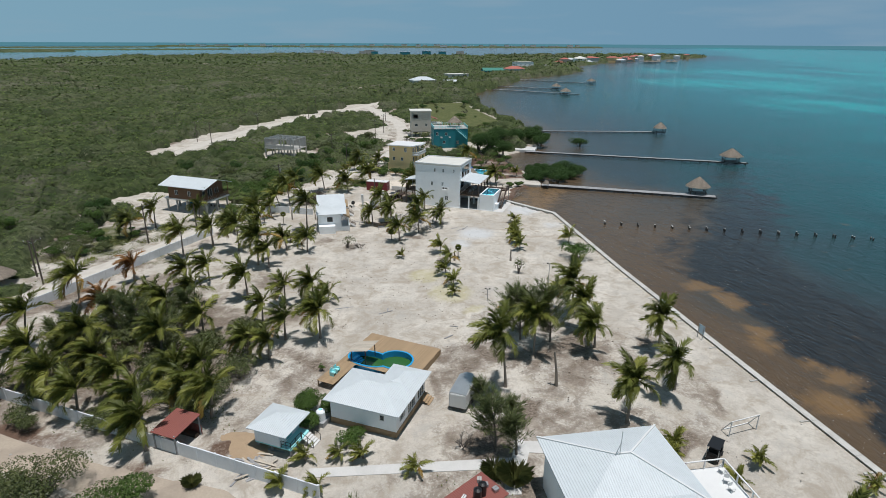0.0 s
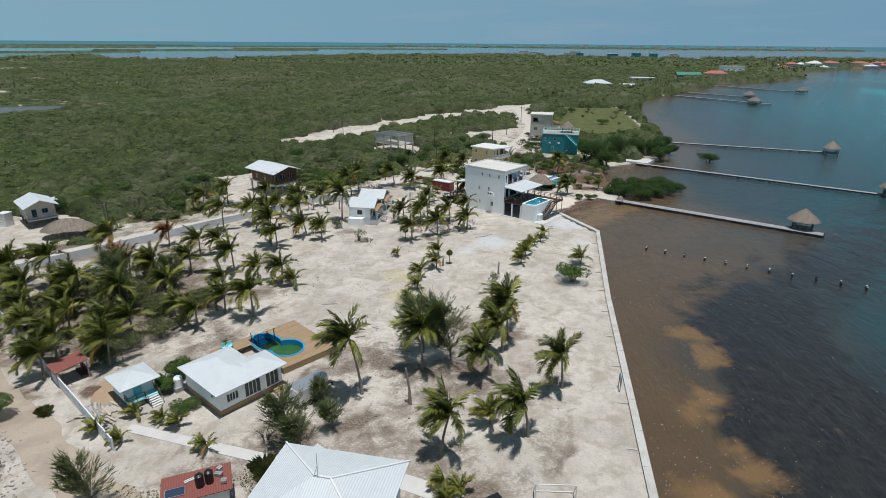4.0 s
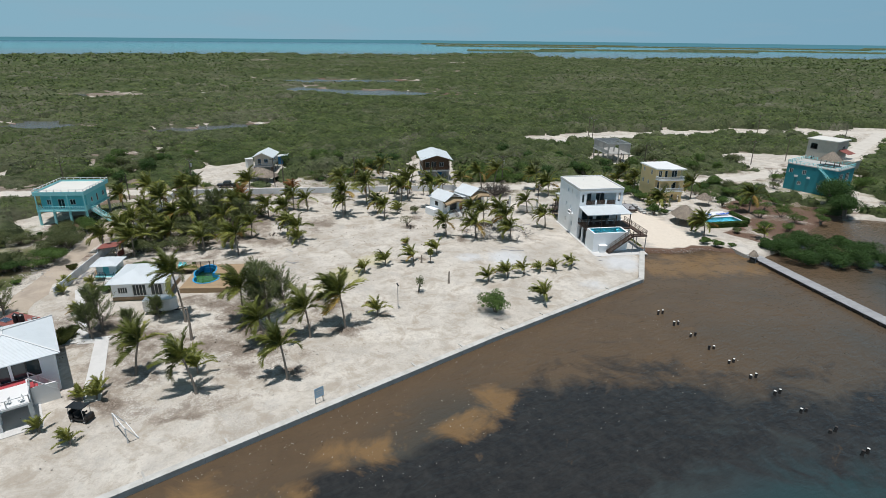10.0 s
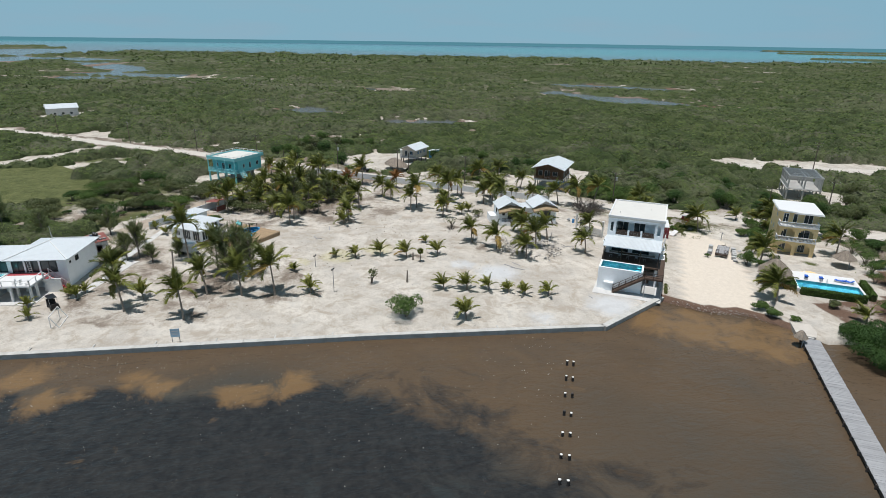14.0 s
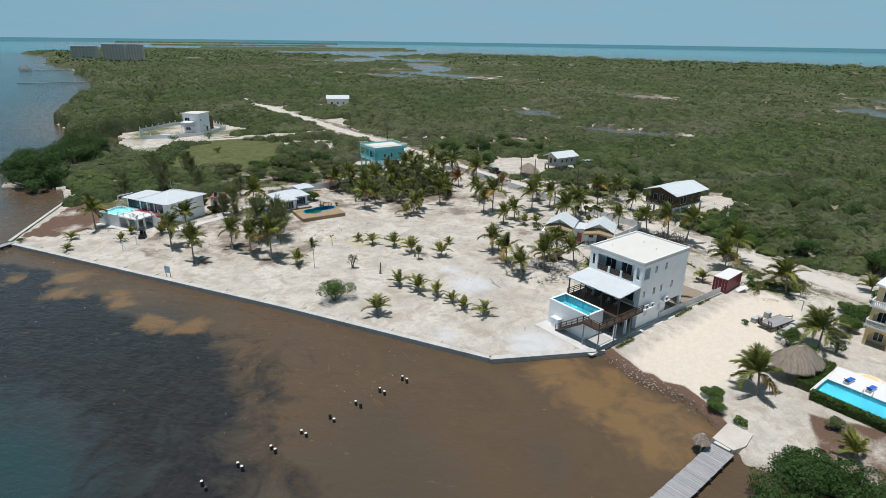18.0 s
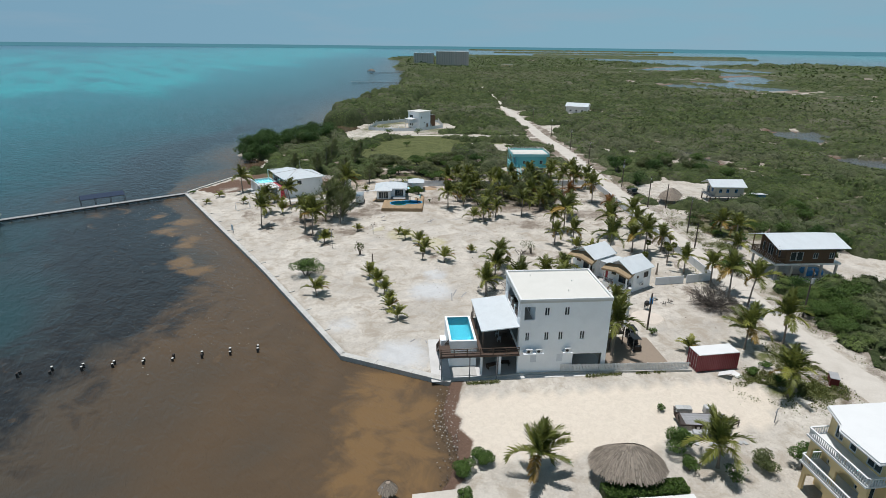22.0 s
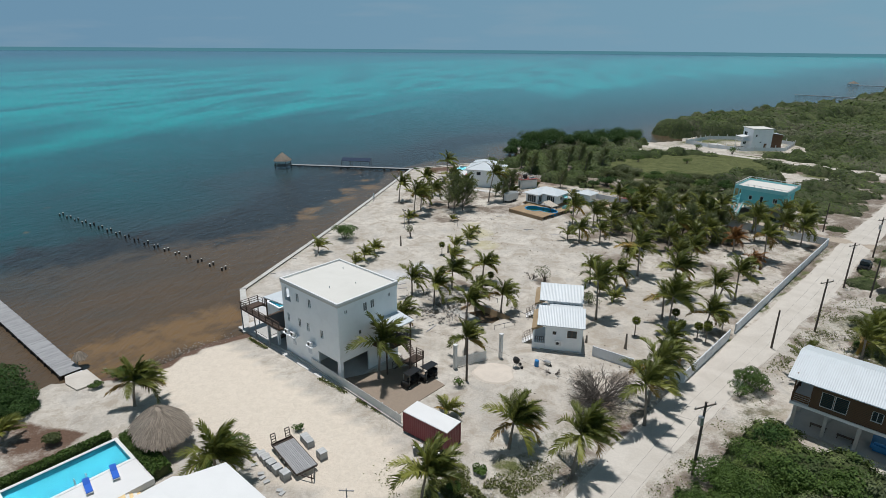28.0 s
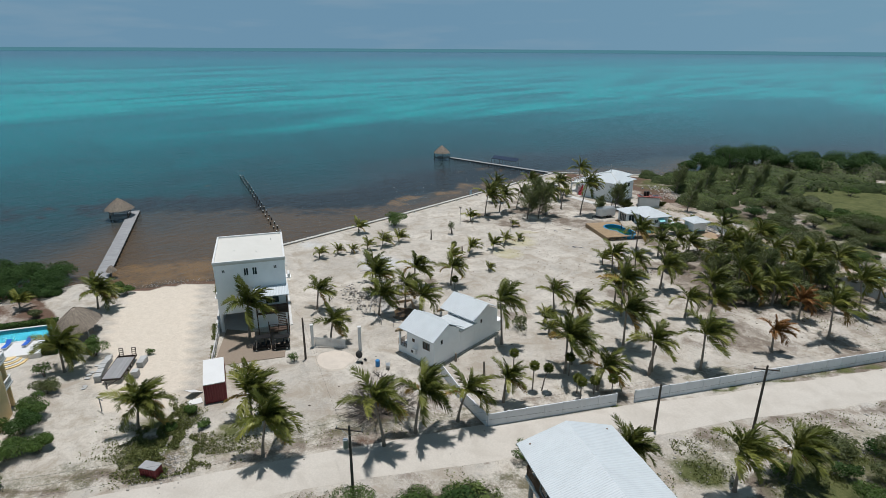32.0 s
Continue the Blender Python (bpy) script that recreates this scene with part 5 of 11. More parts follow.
def casuarina(x, y, h, r, seed, label="wispy grey-green casuarina tree on sand"):
    rng = random.Random(seed)
    ob = thing("casuarina_tree", x, y, 0, 0, label, "tree", "casuarinas")
    lean = Vector((-0.16 * h, -0.09 * h, 0))
    bm = bmesh.new()
    spine = [lean * (t * t) + Vector((0, 0, h * t)) for t in (0, 0.25, 0.5, 0.75, 1.0)]
    tube(bm, [tuple(p) for p in spine], [0.16, 0.13, 0.09, 0.05, 0.015], 6)
    P, N, A = [], [], []
    for k in range(int(34 + h * r * 2.2)):
        t = rng.uniform(0.14, 0.98)
        b = lean * (t * t) + Vector((0, 0, h * t))
        az = rng.uniform(0, 6.28)
        az += 0.8 * math.sin(WIND - az)
        L = r * (1.15 - 0.85 * t) * rng.uniform(0.6, 1.1)
        e = b + Vector((math.cos(az) * L, math.sin(az) * L, L * rng.uniform(0.6, 1.5)))
        tube(bm, [tuple(b), tuple(b.lerp(e, 0.5) + Vector((0, 0, 0.1))), tuple(e)], [0.035, 0.02, 0.006], 4, False)
        for j in range(22 + int(r * 4)):
            q = b.lerp(e, rng.uniform(0.2, 1.05)) + Vector((rng.gauss(0, 0.14), rng.gauss(0, 0.14), rng.gauss(0, 0.12)))
            P.append(q)
            A.append(((e - b).normalized() + Vector((rng.gauss(0, 0.28), rng.gauss(0, 0.28), rng.gauss(0.1, 0.25)))).normalized())
    part("trunk", bm, BARK, ob)
    V, F = [], []
    for q, a in zip(P, A):
        s = a.cross(Vector((rng.gauss(0, 1), rng.gauss(0, 1), rng.gauss(0, 1)))).normalized()
        L, w = rng.uniform(0.45, 1.05), rng.uniform(0.03, 0.06)
        b = len(V)
        V += [tuple(q - s * w), tuple(q + s * w), tuple(q + a * L + Vector((0, 0, -0.12)))]
        F.append((b, b + 1, b + 2))
    me = bpy.data.meshes.new("crown")
    me.from_pydata(V, [], F)
    me.materials.append(NEEDLE)
    new("crown", me).parent = ob
    return ob


def bare_shrub(x, y, r, h, seed, label="leafless grey dead shrub on sand", n=9):
    rng = random.Random(seed)
    ob = thing("dead_shrub", x, y, 0, 0, label, "shrub")
    bm = bmesh.new()

    def grow(p, d, L, w, k):
        q = p + d * L
        tube(bm, [tuple(p), tuple(p.lerp(q, 0.5) + Vector((rng.gauss(0, 0.08), rng.gauss(0, 0.08), rng.gauss(0, 0.06))) * L), tuple(q)], [w, w * 0.75, w * 0.5], 4, False)
        if k:
            for _ in range(3):
                grow(q if rng.random() < 0.6 else p.lerp(q, 0.6), (d + Vector((rng.gauss(0, 0.55), rng.gauss(0, 0.55), rng.gauss(0.0, 0.35)))).normalized(), L * rng.uniform(0.55, 0.8), w * 0.55, k - 1)
    for i in range(n):
        a = rng.uniform(0, 6.28)
        grow(Vector((0.2 * math.cos(a), 0.2 * math.sin(a), -0.1)), Vector((math.cos(a), math.sin(a), rng.uniform(0.4, 1.4) * h / r)).normalized(), r * 0.42, 0.085, 3)
    part("crown", bm, TWIG, ob)
    return ob


def fan_palm(x, y, h, lx=0.0, ly=0.0, r=0.75):
    rng = random.Random(int(x * 31 + y * 7))
    ob = thing("fan_palm", x, y, 0, 0, "slim fan palm with a round tuft on sand", "palm", "fan palms by the wall")
    part("trunk", tube(bmesh.new(), [(0, 0, -0.1), (lx * 0.4, ly * 0.4, h * 0.5), (lx, ly, h)], [0.10, 0.075, 0.07], 6), TRUNK, ob)
    bm = bmesh.new()
    for i in range(18):
        az, el = i * 2.4, radians(75 - 130 * i / 17)
        m = Matrix.Translation((lx, ly, h)) @ Euler((0, -el, az)).to_matrix().to_4x4()
        c = bm.verts.new(m @ Vector((0.15, 0, 0)))
        arc = [bm.verts.new(m @ Vector((r * (0.98 if k % 2 else 0.72) * math.cos(t), r * (0.98 if k % 2 else 0.72) * math.sin(t), -0.1 * abs(t)))) for k, t in enumerate([radians(-64 + 16 * j) for j in range(9)])]
        for a, b in zip(arc, arc[1:]):
            bm.faces.new((c, a, b))
    part("crown", bm, FROND, ob)
    return ob


for q in ((-19.0, 133.9, 3.6, -0.1, 0), (-19.9, 133.2, 3.4, -0.6, -0.3), (-23.4, 130.7, 2.2), (-25.0, 129.4, 2.0), (-14.5, 131.7, 2.6), (-20.6, 127.9, 2.8), (-27.1, 129.0, 3.0), (-24.4, 131.6, 2.6), (20.8, 104.0, 2.2), (9.0, 117.0, 1.8)):
    fan_palm(*q)
leafy("sea_grape_tree", 44.0, 99.4, 2.9, 3.4, 1900, 0.17, LEAFGARDEN, "sea grape bush with round green leaves on sand", "bush", 3)
leafy("small_tree", 30.1, 94.2, 1.2, 2.9, 320, 0.13, LEAF, "sparse small tree beside a stump on sand", "tree", 4)
leafy("small_tree", -0.6, 113.6, 2.2, 3.0, 260, 0.13, LEAF, "half-bare spreading shrub on the sand", "shrub", 5)
leafy("bush", -8.2, 121.5, 1.7, 2.0, 500, 0.15, LEAF, "rounded dark bush beside the bungalow", "bush", 6)
leafy("round_shrub", -5.3, 67.4, 0.5, 1.0, 160, 0.10, LEAFGARDEN, "small round shrub by the pool deck", "shrub", 8)
bare_shrub(-8.6, 149.8, 4.8, 4.2, 11, n=52)
bare_shrub(-3.0, 144.8, 1.2, 1.2, 15, n=4)
bare_shrub(2.0, 113.0, 1.6, 2.2, 12, "half-dead twiggy shrub on sand", 6)
bare_shrub(9.4, 49.6, 1.8, 3.4, 13, "leafless thin tree beside the pool house", 6)
bare_shrub(-13.0, 86.0, 1.2, 1.8, 14, "small bare shrub at the grove's edge", 4)
for q in ((26.6, 69.0, 8.2, 4.2, 21), (22.6, 70.4, 7.6, 4.0, 22), (24.4, 72.6, 6.6, 3.4, 39), (12.8, 49.0, 6.2, 3.0, 23), (14.6, 47.4, 4.8, 2.2, 24), (16.0, 52.5, 3.0, 1.5, 25), (13.4, 56.6, 3.0, 1.4, 26), (-4, 5, 7, 2.6, 27), (2, 14, 7.5, 2.8, 28), (8, 20, 7, 2.6, 29), (-10, 12, 6.5, 2.4, 30), (1, 26, 6, 2.4, 31), (-2, 38, 5.5, 2.2, 32), (-8, -2, 7, 2.8, 33), (-16, 4, 6.5, 2.5, 34), (12, 10, 6, 2.3, 35), (-26, 75, 6.0, 3.0, 40), (-38, 76, 5.6, 2.8, 41), (-24, 84, 5.4, 2.6, 42), (-30, 80, 6.5, 3.0, 37), (-34, 83, 6, 2.8, 38)):
    casuarina(*q)
for i, (x, y, r, h, n) in enumerate(((-32, 78, 3.0, 4.2, 1100), (-26, 82, 2.6, 3.6, 900), (-38, 80, 2.8, 3.8, 900), (-20, 74, 2.2, 2.8, 600), (-35, 71, 2.2, 3.0, 600), (-31, 87, 2.8, 3.4, 1300))):
    leafy("shrub", x, y, r, h, n, 0.19, LEAF, "dark green broadleaf shrub among the palms", "shrub", 60 + i, group="shrubs in the palm grove")
_rg = random.Random(5)
for i in range(66):
    x, y = _rg.uniform(-52, -14), _rg.uniform(60, 98)
    r = _rg.uniform(1.3, 2.8)
    if inside(GROVE, np.array([x]), np.array([y]))[0]:
        leafy("shrub", x, y, r, r * _rg.uniform(0.9, 1.3), int(420 * r * r), 0.11, LEAF, "dark green broadleaf shrub among the palms", "shrub", 400 + i, group="shrubs in the palm grove")
# garden and shore bushes north of the big house
for i, (x, y, r, h, n) in enumerate(((47.8, 157.6, 1.3, 1.5, 1500), (50.6, 157.9, 1.3, 1.5, 1400), (52.6, 160.6, 0.8, 0.8, 420), (31.0, 171.0, 1.1, 1.5, 700), (28.6, 174.5, 1.4, 2.0, 400), (13.9, 184.5, 1.8, 2.2, 520),
                                     (11.5, 188.5, 2.2, 2.6, 600), (16.8, 191, 2.0, 2.4, 520), (9.0, 184.0, 1.8, 2.0, 450), (40.5, 186.5, 1.5, 2.2, 420), (36, 190, 2.2, 2.8, 600), (31.5, 193, 2.4, 3.0, 640), (26, 195, 2.4, 3.0, 640), (44.5, 195, 2.0, 2.6, 520),
                                     (50, 192, 2.6, 3.2, 700), (24.6, 163.0, 0.7, 0.8, 160), (19.4, 177.6, 1.6, 2.0, 1500), (12.2, 178.8, 1.4, 1.7, 1100), (7.2, 164.8, 0.9, 1.0, 600), (5.9, 167.9, 0.7, 0.8, 400), (3.8, 165.2, 0.8, 0.9, 450), (-7.4, 58.8, 2.5, 2.5, 2900), (-7.0, 55.9, 1.9, 2.0, 1900), (-2.1, 52.6, 1.5, 1.3, 1300), (-4.4, 58.4, 1.4, 1.8, 1100), (47.5, 22.6, 1.0, 1.0, 240), (-27.2, 142.6, 2.0, 2.6, 2200), (-25.6, 145.0, 1.5, 1.8, 420), (8.5, 150.2, 0.8, 1.2, 200), (52, 178, 2.0, 2.2, 900), (56, 182, 1.8, 2.0, 800), (47, 187, 1.7, 2.2, 800), (54, 189, 2.2, 2.6, 1000), (58, 194, 2.0, 2.4, 900), (48, 198, 2.0, 2.4, 900), (41, 198, 1.8, 2.0, 800), (56, 201, 2.0, 2.6, 900), (12.6, 179.2, 1.5, 1.8, 800), (19.6, 181.0, 1.3, 1.6, 600), (29.6, 168.3, 1.7, 3.0, 1900), (-52.6, 128.0, 2.0, 2.2, 1100), (-56.5, 133.0, 2.4, 2.6, 1300), (-58.0, 119.0, 2.2, 2.2, 1100), (-19.6, 161.4, 3.2, 3.0, 2600), (-23.6, 159.0, 3.2, 3.2, 2600), (-22.4, 165.2, 4.0, 3.4, 3000), (-27.4, 162.4, 3.8, 3.2, 2600), (-34, 20, 2.6, 2.6, 900), (-44, 27, 2.2, 2.2, 700), (-30, -12, 2.4, 2.6, 800), (-56, 30, 2.4, 2.2, 700), (-66, 8, 1.8, 2.4, 500), (-48, -14, 2.0, 2.2, 600), (-82, 14, 2.0, 2.2, 600), (-70, -40, 2.6, 3.0, 800), (-58, -48, 2.2, 2.6, 700), (-17.4, 166.6, 2.8, 2.6, 1900))):
    leafy("garden_bush", x, y, r, h, int(n * 1.7), 0.105, LEAFGARDEN, "leafy green bush growing in sandy ground", "bush", 100 + i, group="garden bushes")
# loose bushes on the rough ground by the track, and on the field beyond the teal house
_rg = random.Random(12)
for poly, n, x0, x1, y0, y1, big in ((ROUGH, 95, -58, -6, 12, 58, 1.15), (FIELD, 26, 44, 90, 258, 400, 1.2), (YARD_N, 22, 28, 60, 214, 268, 1.2), (YARD_W, 26, -63, -42, 113, 142, 0.8)):
    xs, ys = np.array([_rg.uniform(x0, x1) for _ in range(400)]), np.array([_rg.uniform(y0, y1) for _ in range(400)])
    for i in np.flatnonzero(inside(poly, xs, ys))[:n]:
        r = big * _rg.choice((0.8, 1.2, 1.7, 2.2, 2.8)) * _rg.uniform(0.85, 1.15)
        green, tone = ((LEAFGARDEN, "bright green"), (LEAF, "dark olive"), (MANGROVE, "deep green"))[_rg.choice((0, 1, 1, 2))]
        if i % 5 == 0:
            bare_shrub(float(xs[i]), float(ys[i]), r * 0.8, r * 0.8, 700 + int(i), "leafless grey shrub on rough ground", 7)
        else:
            leafy("wild_bush", float(xs[i]), float(ys[i]), r, r * _rg.uniform(0.8, 1.25), int(420 * r * r) + 200, 0.11, green, tone + " wild bush on rough sandy ground", "bush", 700 + int(i), group="wild bushes")
# bushes and young palms round the yellow house
for i, (x, y, r) in enumerate(((6.6, 185.4, 1.9), (9.8, 183.8, 2.0), (13.2, 181.6, 2.1), (17.0, 179.4, 1.9), (20.4, 177.6, 1.7), (23.8, 175.4, 1.6), (8.4, 188.2, 2.0), (24.9, 201.7, 2.6), (24.1, 207.7, 2.8), (29.0, 207.0, 2.6), (32.4, 201.6, 2.4), (34.4, 194.0, 2.0), (38.3, 195.1, 2.2), (39.3, 199.6, 2.2), (19.6, 203.0, 2.4), (15.0, 198.0, 2.2), (44.0, 203.0, 2.0), (49.0, 170.6, 1.2))):
    leafy("garden_bush", x, y, r, r * (1.1 + 0.25 * math.sin(5 * i)), int(900 * r * r) + 300, 0.10, (LEAFGARDEN, LEAF, LEAFGARDEN, MANGROVE)[i % 4], "leafy green bush beside the yellow house", "bush", 900 + i, group="bushes by the yellow house")
for x, y, h in ((4.2, 188.4, 3.0), (7.0, 190.2, 3.0), (1.6, 184.6, 2.8), (10.6, 187.2, 2.6)):
    palm(x, y, h, 0, 0, "", "young palms by the houses")
# low trees rising from the thicket along the road
_rg = random.Random(31)
_spots = [(_rg.uniform(-150, 20), _rg.uniform(60, 250)) for _ in range(2500)]
_ok = scrub(np.array([p[0] for p in _spots]), np.array([p[1] for p in _spots])) > 0.5
_far = away(ROAD, np.array([p[0] for p in _spots]), np.array([p[1] for p in _spots]))
for i, (x, y) in enumerate([p for p, k, d in zip(_spots, _ok, _far) if k and 9.0 < d < 9.0 + 46.0 * _rg.random() ** 1.6][:70]):
    r = _rg.uniform(1.6, 3.0)
    green, tone = ((LEAF, "olive green"), (MANGROVE, "deep green"), (LEAFGARDEN, "fresh green"))[_rg.choice((0, 0, 1, 1, 2))]
    leafy("thicket_tree", x, y, r, r * _rg.uniform(1.15, 1.6) + 0.9, int(260 * r * r) + 400, 0.15, green, "low " + tone + " tree in the roadside thicket", "tree", 1000 + i, group="trees in the thicket")
# mangroves standing at the water's edge
for i, (x, y, r, h) in enumerate(((61.0, 166.0, 3.6, 3.8), (59.4, 169.6, 2.4, 2.8), (65.5, 164.0, 3.4, 3.2), (69.5, 166.5, 3.6, 3.6), (66.0, 171.0, 4.0, 4.2), (72.5, 171.0, 3.6, 3.8), (76.5, 175.5, 3.2, 3.0), (71.0, 177.0, 3.8, 4.0), (60.0, 173.5, 3.2, 3.4), (66.5, 182.0, 2.4, 2.2), (98.0, 221.5, 4.0, 3.6), (57.6, 166.6, 2.2, 2.6))):
    leafy("mangrove_tree", x, y, r, h + 0.5, 6500, 0.12, MANGROVE, "dense green mangrove standing in shallow water", "mangrove", 140 + i, group="mangroves by the jetty", z=-1.1, blobs=10)
for i, (x, y, r, h) in enumerate(((16, -26, 5, 5.6), (12, -36, 5.4, 7.2), (7, -41, 5.6, 8.0), (11, -20, 4.5, 5.6), (8, -29, 5.6, 8.6), (2, -46, 5.4, 7.4), (3, -35, 5.6, 8.8), (19, -17, 3.4, 3.4), (-4, -42, 5, 6.2), (-10, -50, 5, 6.4), (-18, -57, 5.5, 6.6), (-26, -64, 5.5, 6.6), (-32, -62, 5.5, 6.4), (-14, -40, 5, 6.4), (-24, -50, 5, 6.2),
                                  (-60, -90, 5.5, 6.0), (-66, -99, 6, 6.4), (-68, -108, 6, 6.6), (-76, -124, 6, 6.6), (-88, -140, 6, 6.8))):
    leafy("mangrove_tree", x, y, r, h + 0.7, 4200, 0.22, MANGROVE, "tall dark mangrove at the southern shore", "mangrove", 170 + i, group="mangroves at the southern shore", z=-0.9, blobs=11)
for i, (x, y, r, h) in enumerate(((56.5, 209, 4.6, 8.6), (53, 215, 4.2, 7.6), (66, 231, 4.8, 7.4), (72, 229, 4.4, 6.6), (81, 221, 3.8, 5.0), (80, 229, 3.8, 6.2), (85, 240, 3.8, 5.6), (60, 204, 3.8, 6.0), (86, 232, 3.0, 3.8))):
    leafy("broadleaf_tree", x, y, r, h, 6500, 0.17, MANGROVE, "dark green spreading tree by the shore", "tree", 200 + i, group="trees by the teal house", blobs=11)
# long grass tufts and hedge
def grass_tuft(x, y, r, h, seed, label="clump of tall lemon grass on sand"):
    rng = random.Random(seed)
    ob = thing("grass_clump", x, y, 0, 0, label, "grass")
    V, F = [], []
    for k in range(260):
        a, q = rng.uniform(0, 6.28), r * 0.35 * math.sqrt(rng.random())
        d = Vector((math.cos(a), math.sin(a), 0))
        b = d * q + Vector((0, 0, -0.03))
        L, w = h * rng.uniform(0.6, 1.1), d.cross(Vector((0, 0, 1))) * 0.035
        m, e = b + d * L * 0.25 + Vector((0, 0, L * 0.7)), b + d * (L * 0.7) + Vector((0, 0, L * 0.8))
        i = len(V)
        V += [tuple(b - w), tuple(b + w), tuple(m + w), tuple(e), tuple(m - w)]
        F.append((i, i + 1, i + 2, i + 3, i + 4))
    me = bpy.data.meshes.new("tuft")
    me.from_pydata(V, [], F)
    me.materials.append(GRASSLEAF)
    new("tuft", me).parent = ob


for i, q in enumerate(((13.2, 43.6, 2.0, 1.9), (11.6, 44.8, 1.6, 1.6), (5.5, 37.0, 1.4, 1.4), (-17.4, 49.0, 1.2, 1.0), (9.5, 35.4, 1.6, 1.7))):
    grass_tuft(*q, 300 + i)


def weeds():
    """Low weeds and grass blades in the places where they cover the sand."""
    rng = np.random.default_rng(12)
    P = []
    for x, y, rx, ry, n in ((2, 170.5, 7, 5, 16000), (8, 167, 4, 3, 6000), (-6, 167, 5, 3, 5000), (-14, 157, 6, 5, 2500), (-2, 164, 4, 3, 1500), (-48, 124, 9, 8, 9000), (-36, 134, 6, 5, 3500), (-56, 116, 6, 6, 3000), (30, 30, 8, 5, 1200), (14, 18, 9, 7, 1200), (12, 43.5, 5, 3, 900), (-40, 134, 7, 5, 1500), (-50, 122, 7, 5, 1500), (-22, 139, 3, 5, 500), (-60, 96, 5, 7, 1000),
                            (-20, 60, 6, 6, 700), (-35, 78, 13, 11, 9000), (-24, 68, 8, 8, 3000), (3, 168, 4, 3, 4000), (36, 200, 10, 8, 2200), (50, 204, 8, 6, 1500), (24, 200, 8, 5, 1200), (2, 40, 6, 3, 700)):
        q = rng.normal(0, 0.5, (n, 2)) * (rx, ry) + (x, y)
        P.append(q[wobble(q[:, 0], q[:, 1], 1.2, 3.0) + 0.5 * wobble(q[:, 0], q[:, 1], 3.5, 1.0) > 0.05])
    t = rng.random(3600)[:, None] ** 0.8
    a, b = np.array((13.8, 160.2)), np.array((41.0, 145.8))
    P.append(a + (b - a) * t + rng.normal(0, 0.16, (3600, 2)) + (-0.34, -0.62))
    P[-1] = P[-1][wobble(P[-1][:, 0], P[-1][:, 1], 1.6, 4.0) > -0.15]
    a, b = np.array((2.0, 184.0)), np.array((-74.0, 68.0))
    t = rng.random(16000)[:, None]
    q = a + (b - a) * t + rng.normal(0, 3.2, (16000, 2))
    dr = away(ROAD, q[:, 0], q[:, 1])
    P.append(q[(dr > 3.0) & (dr < 6.5) & (wobble(q[:, 0], q[:, 1], 2.2, 8.0) > 0.0)])
    q = rng.uniform((-90, -44), (-8, 32), (6000, 2))
    P.append(q[inside([(-30, -28), (-50, -44), (-76, -37), (-90, -22), (-72, 0), (-58, 22), (-40, 32), (-20, 10), (-8, -6)], q[:, 0], q[:, 1])])
    P = np.concatenate(P)
    P = P[away(ROAD, P[:, 0], P[:, 1]) > 3.3]
    P = np.column_stack([P, rng.uniform(0.02, 0.28, len(P))])
    N = rng.normal(0, 1, P.shape) * (1, 1, 0.7) + (0, 0, 0.3)
    V, F = leaf_quads(P, N, rng.uniform(0.05, 0.15, len(P)), rng)
    mesh_from("ground_weeds", V, F, GRASSLEAF, "stuff", "low green weeds and grass on sandy ground", "weeds")


weeds()


# ---- the white three-storey house with its raised pool ----
HX, HY, HT = 26.0, 145.85, -30.0


def shutter_bars(parent, x, y, z, ang, u0, u1, v0, v1, material=WALLGREY, name="shutter"):
    m = pose(x, y, z, 0, 0, ang)
    bm = box(bmesh.new(), u0, u1, -0.05, 0.0, v0, v1, m)
    k = v0 + 0.08
    while k < v1 - 0.05:
        box(bm, u0 + 0.05, u1 - 0.05, -0.07, -0.05, k, k + 0.06, m)
        k += 0.12
    return part(name, bm, material, parent)


def ac_unit(x, y, z, ang, u, v, parent=None):
    """An outdoor unit on a small ledge that juts from a wall."""
    px_, py_ = loc(x, y, ang, u, -0.55)
    ob = thing("air_conditioner", px_, py_, z + v, ang, "white outdoor air conditioner on a wall ledge", "air conditioner", "air conditioners")
    part("casing", boxes((-0.42, 0.42, -0.17, 0.17, 0, 0.6)), TRIM, ob)
    bm = bmesh.new()
    bmesh.ops.create_cone(bm, cap_ends=True, segments=16, radius1=0.22, radius2=0.2, depth=0.03, matrix=Matrix.Translation((-0.1, -0.185, 0.3)) @ Euler((radians(90), 0, 0)).to_matrix().to_4x4())
    part("fan_grille", bm, BLACK, ob)
    return ob


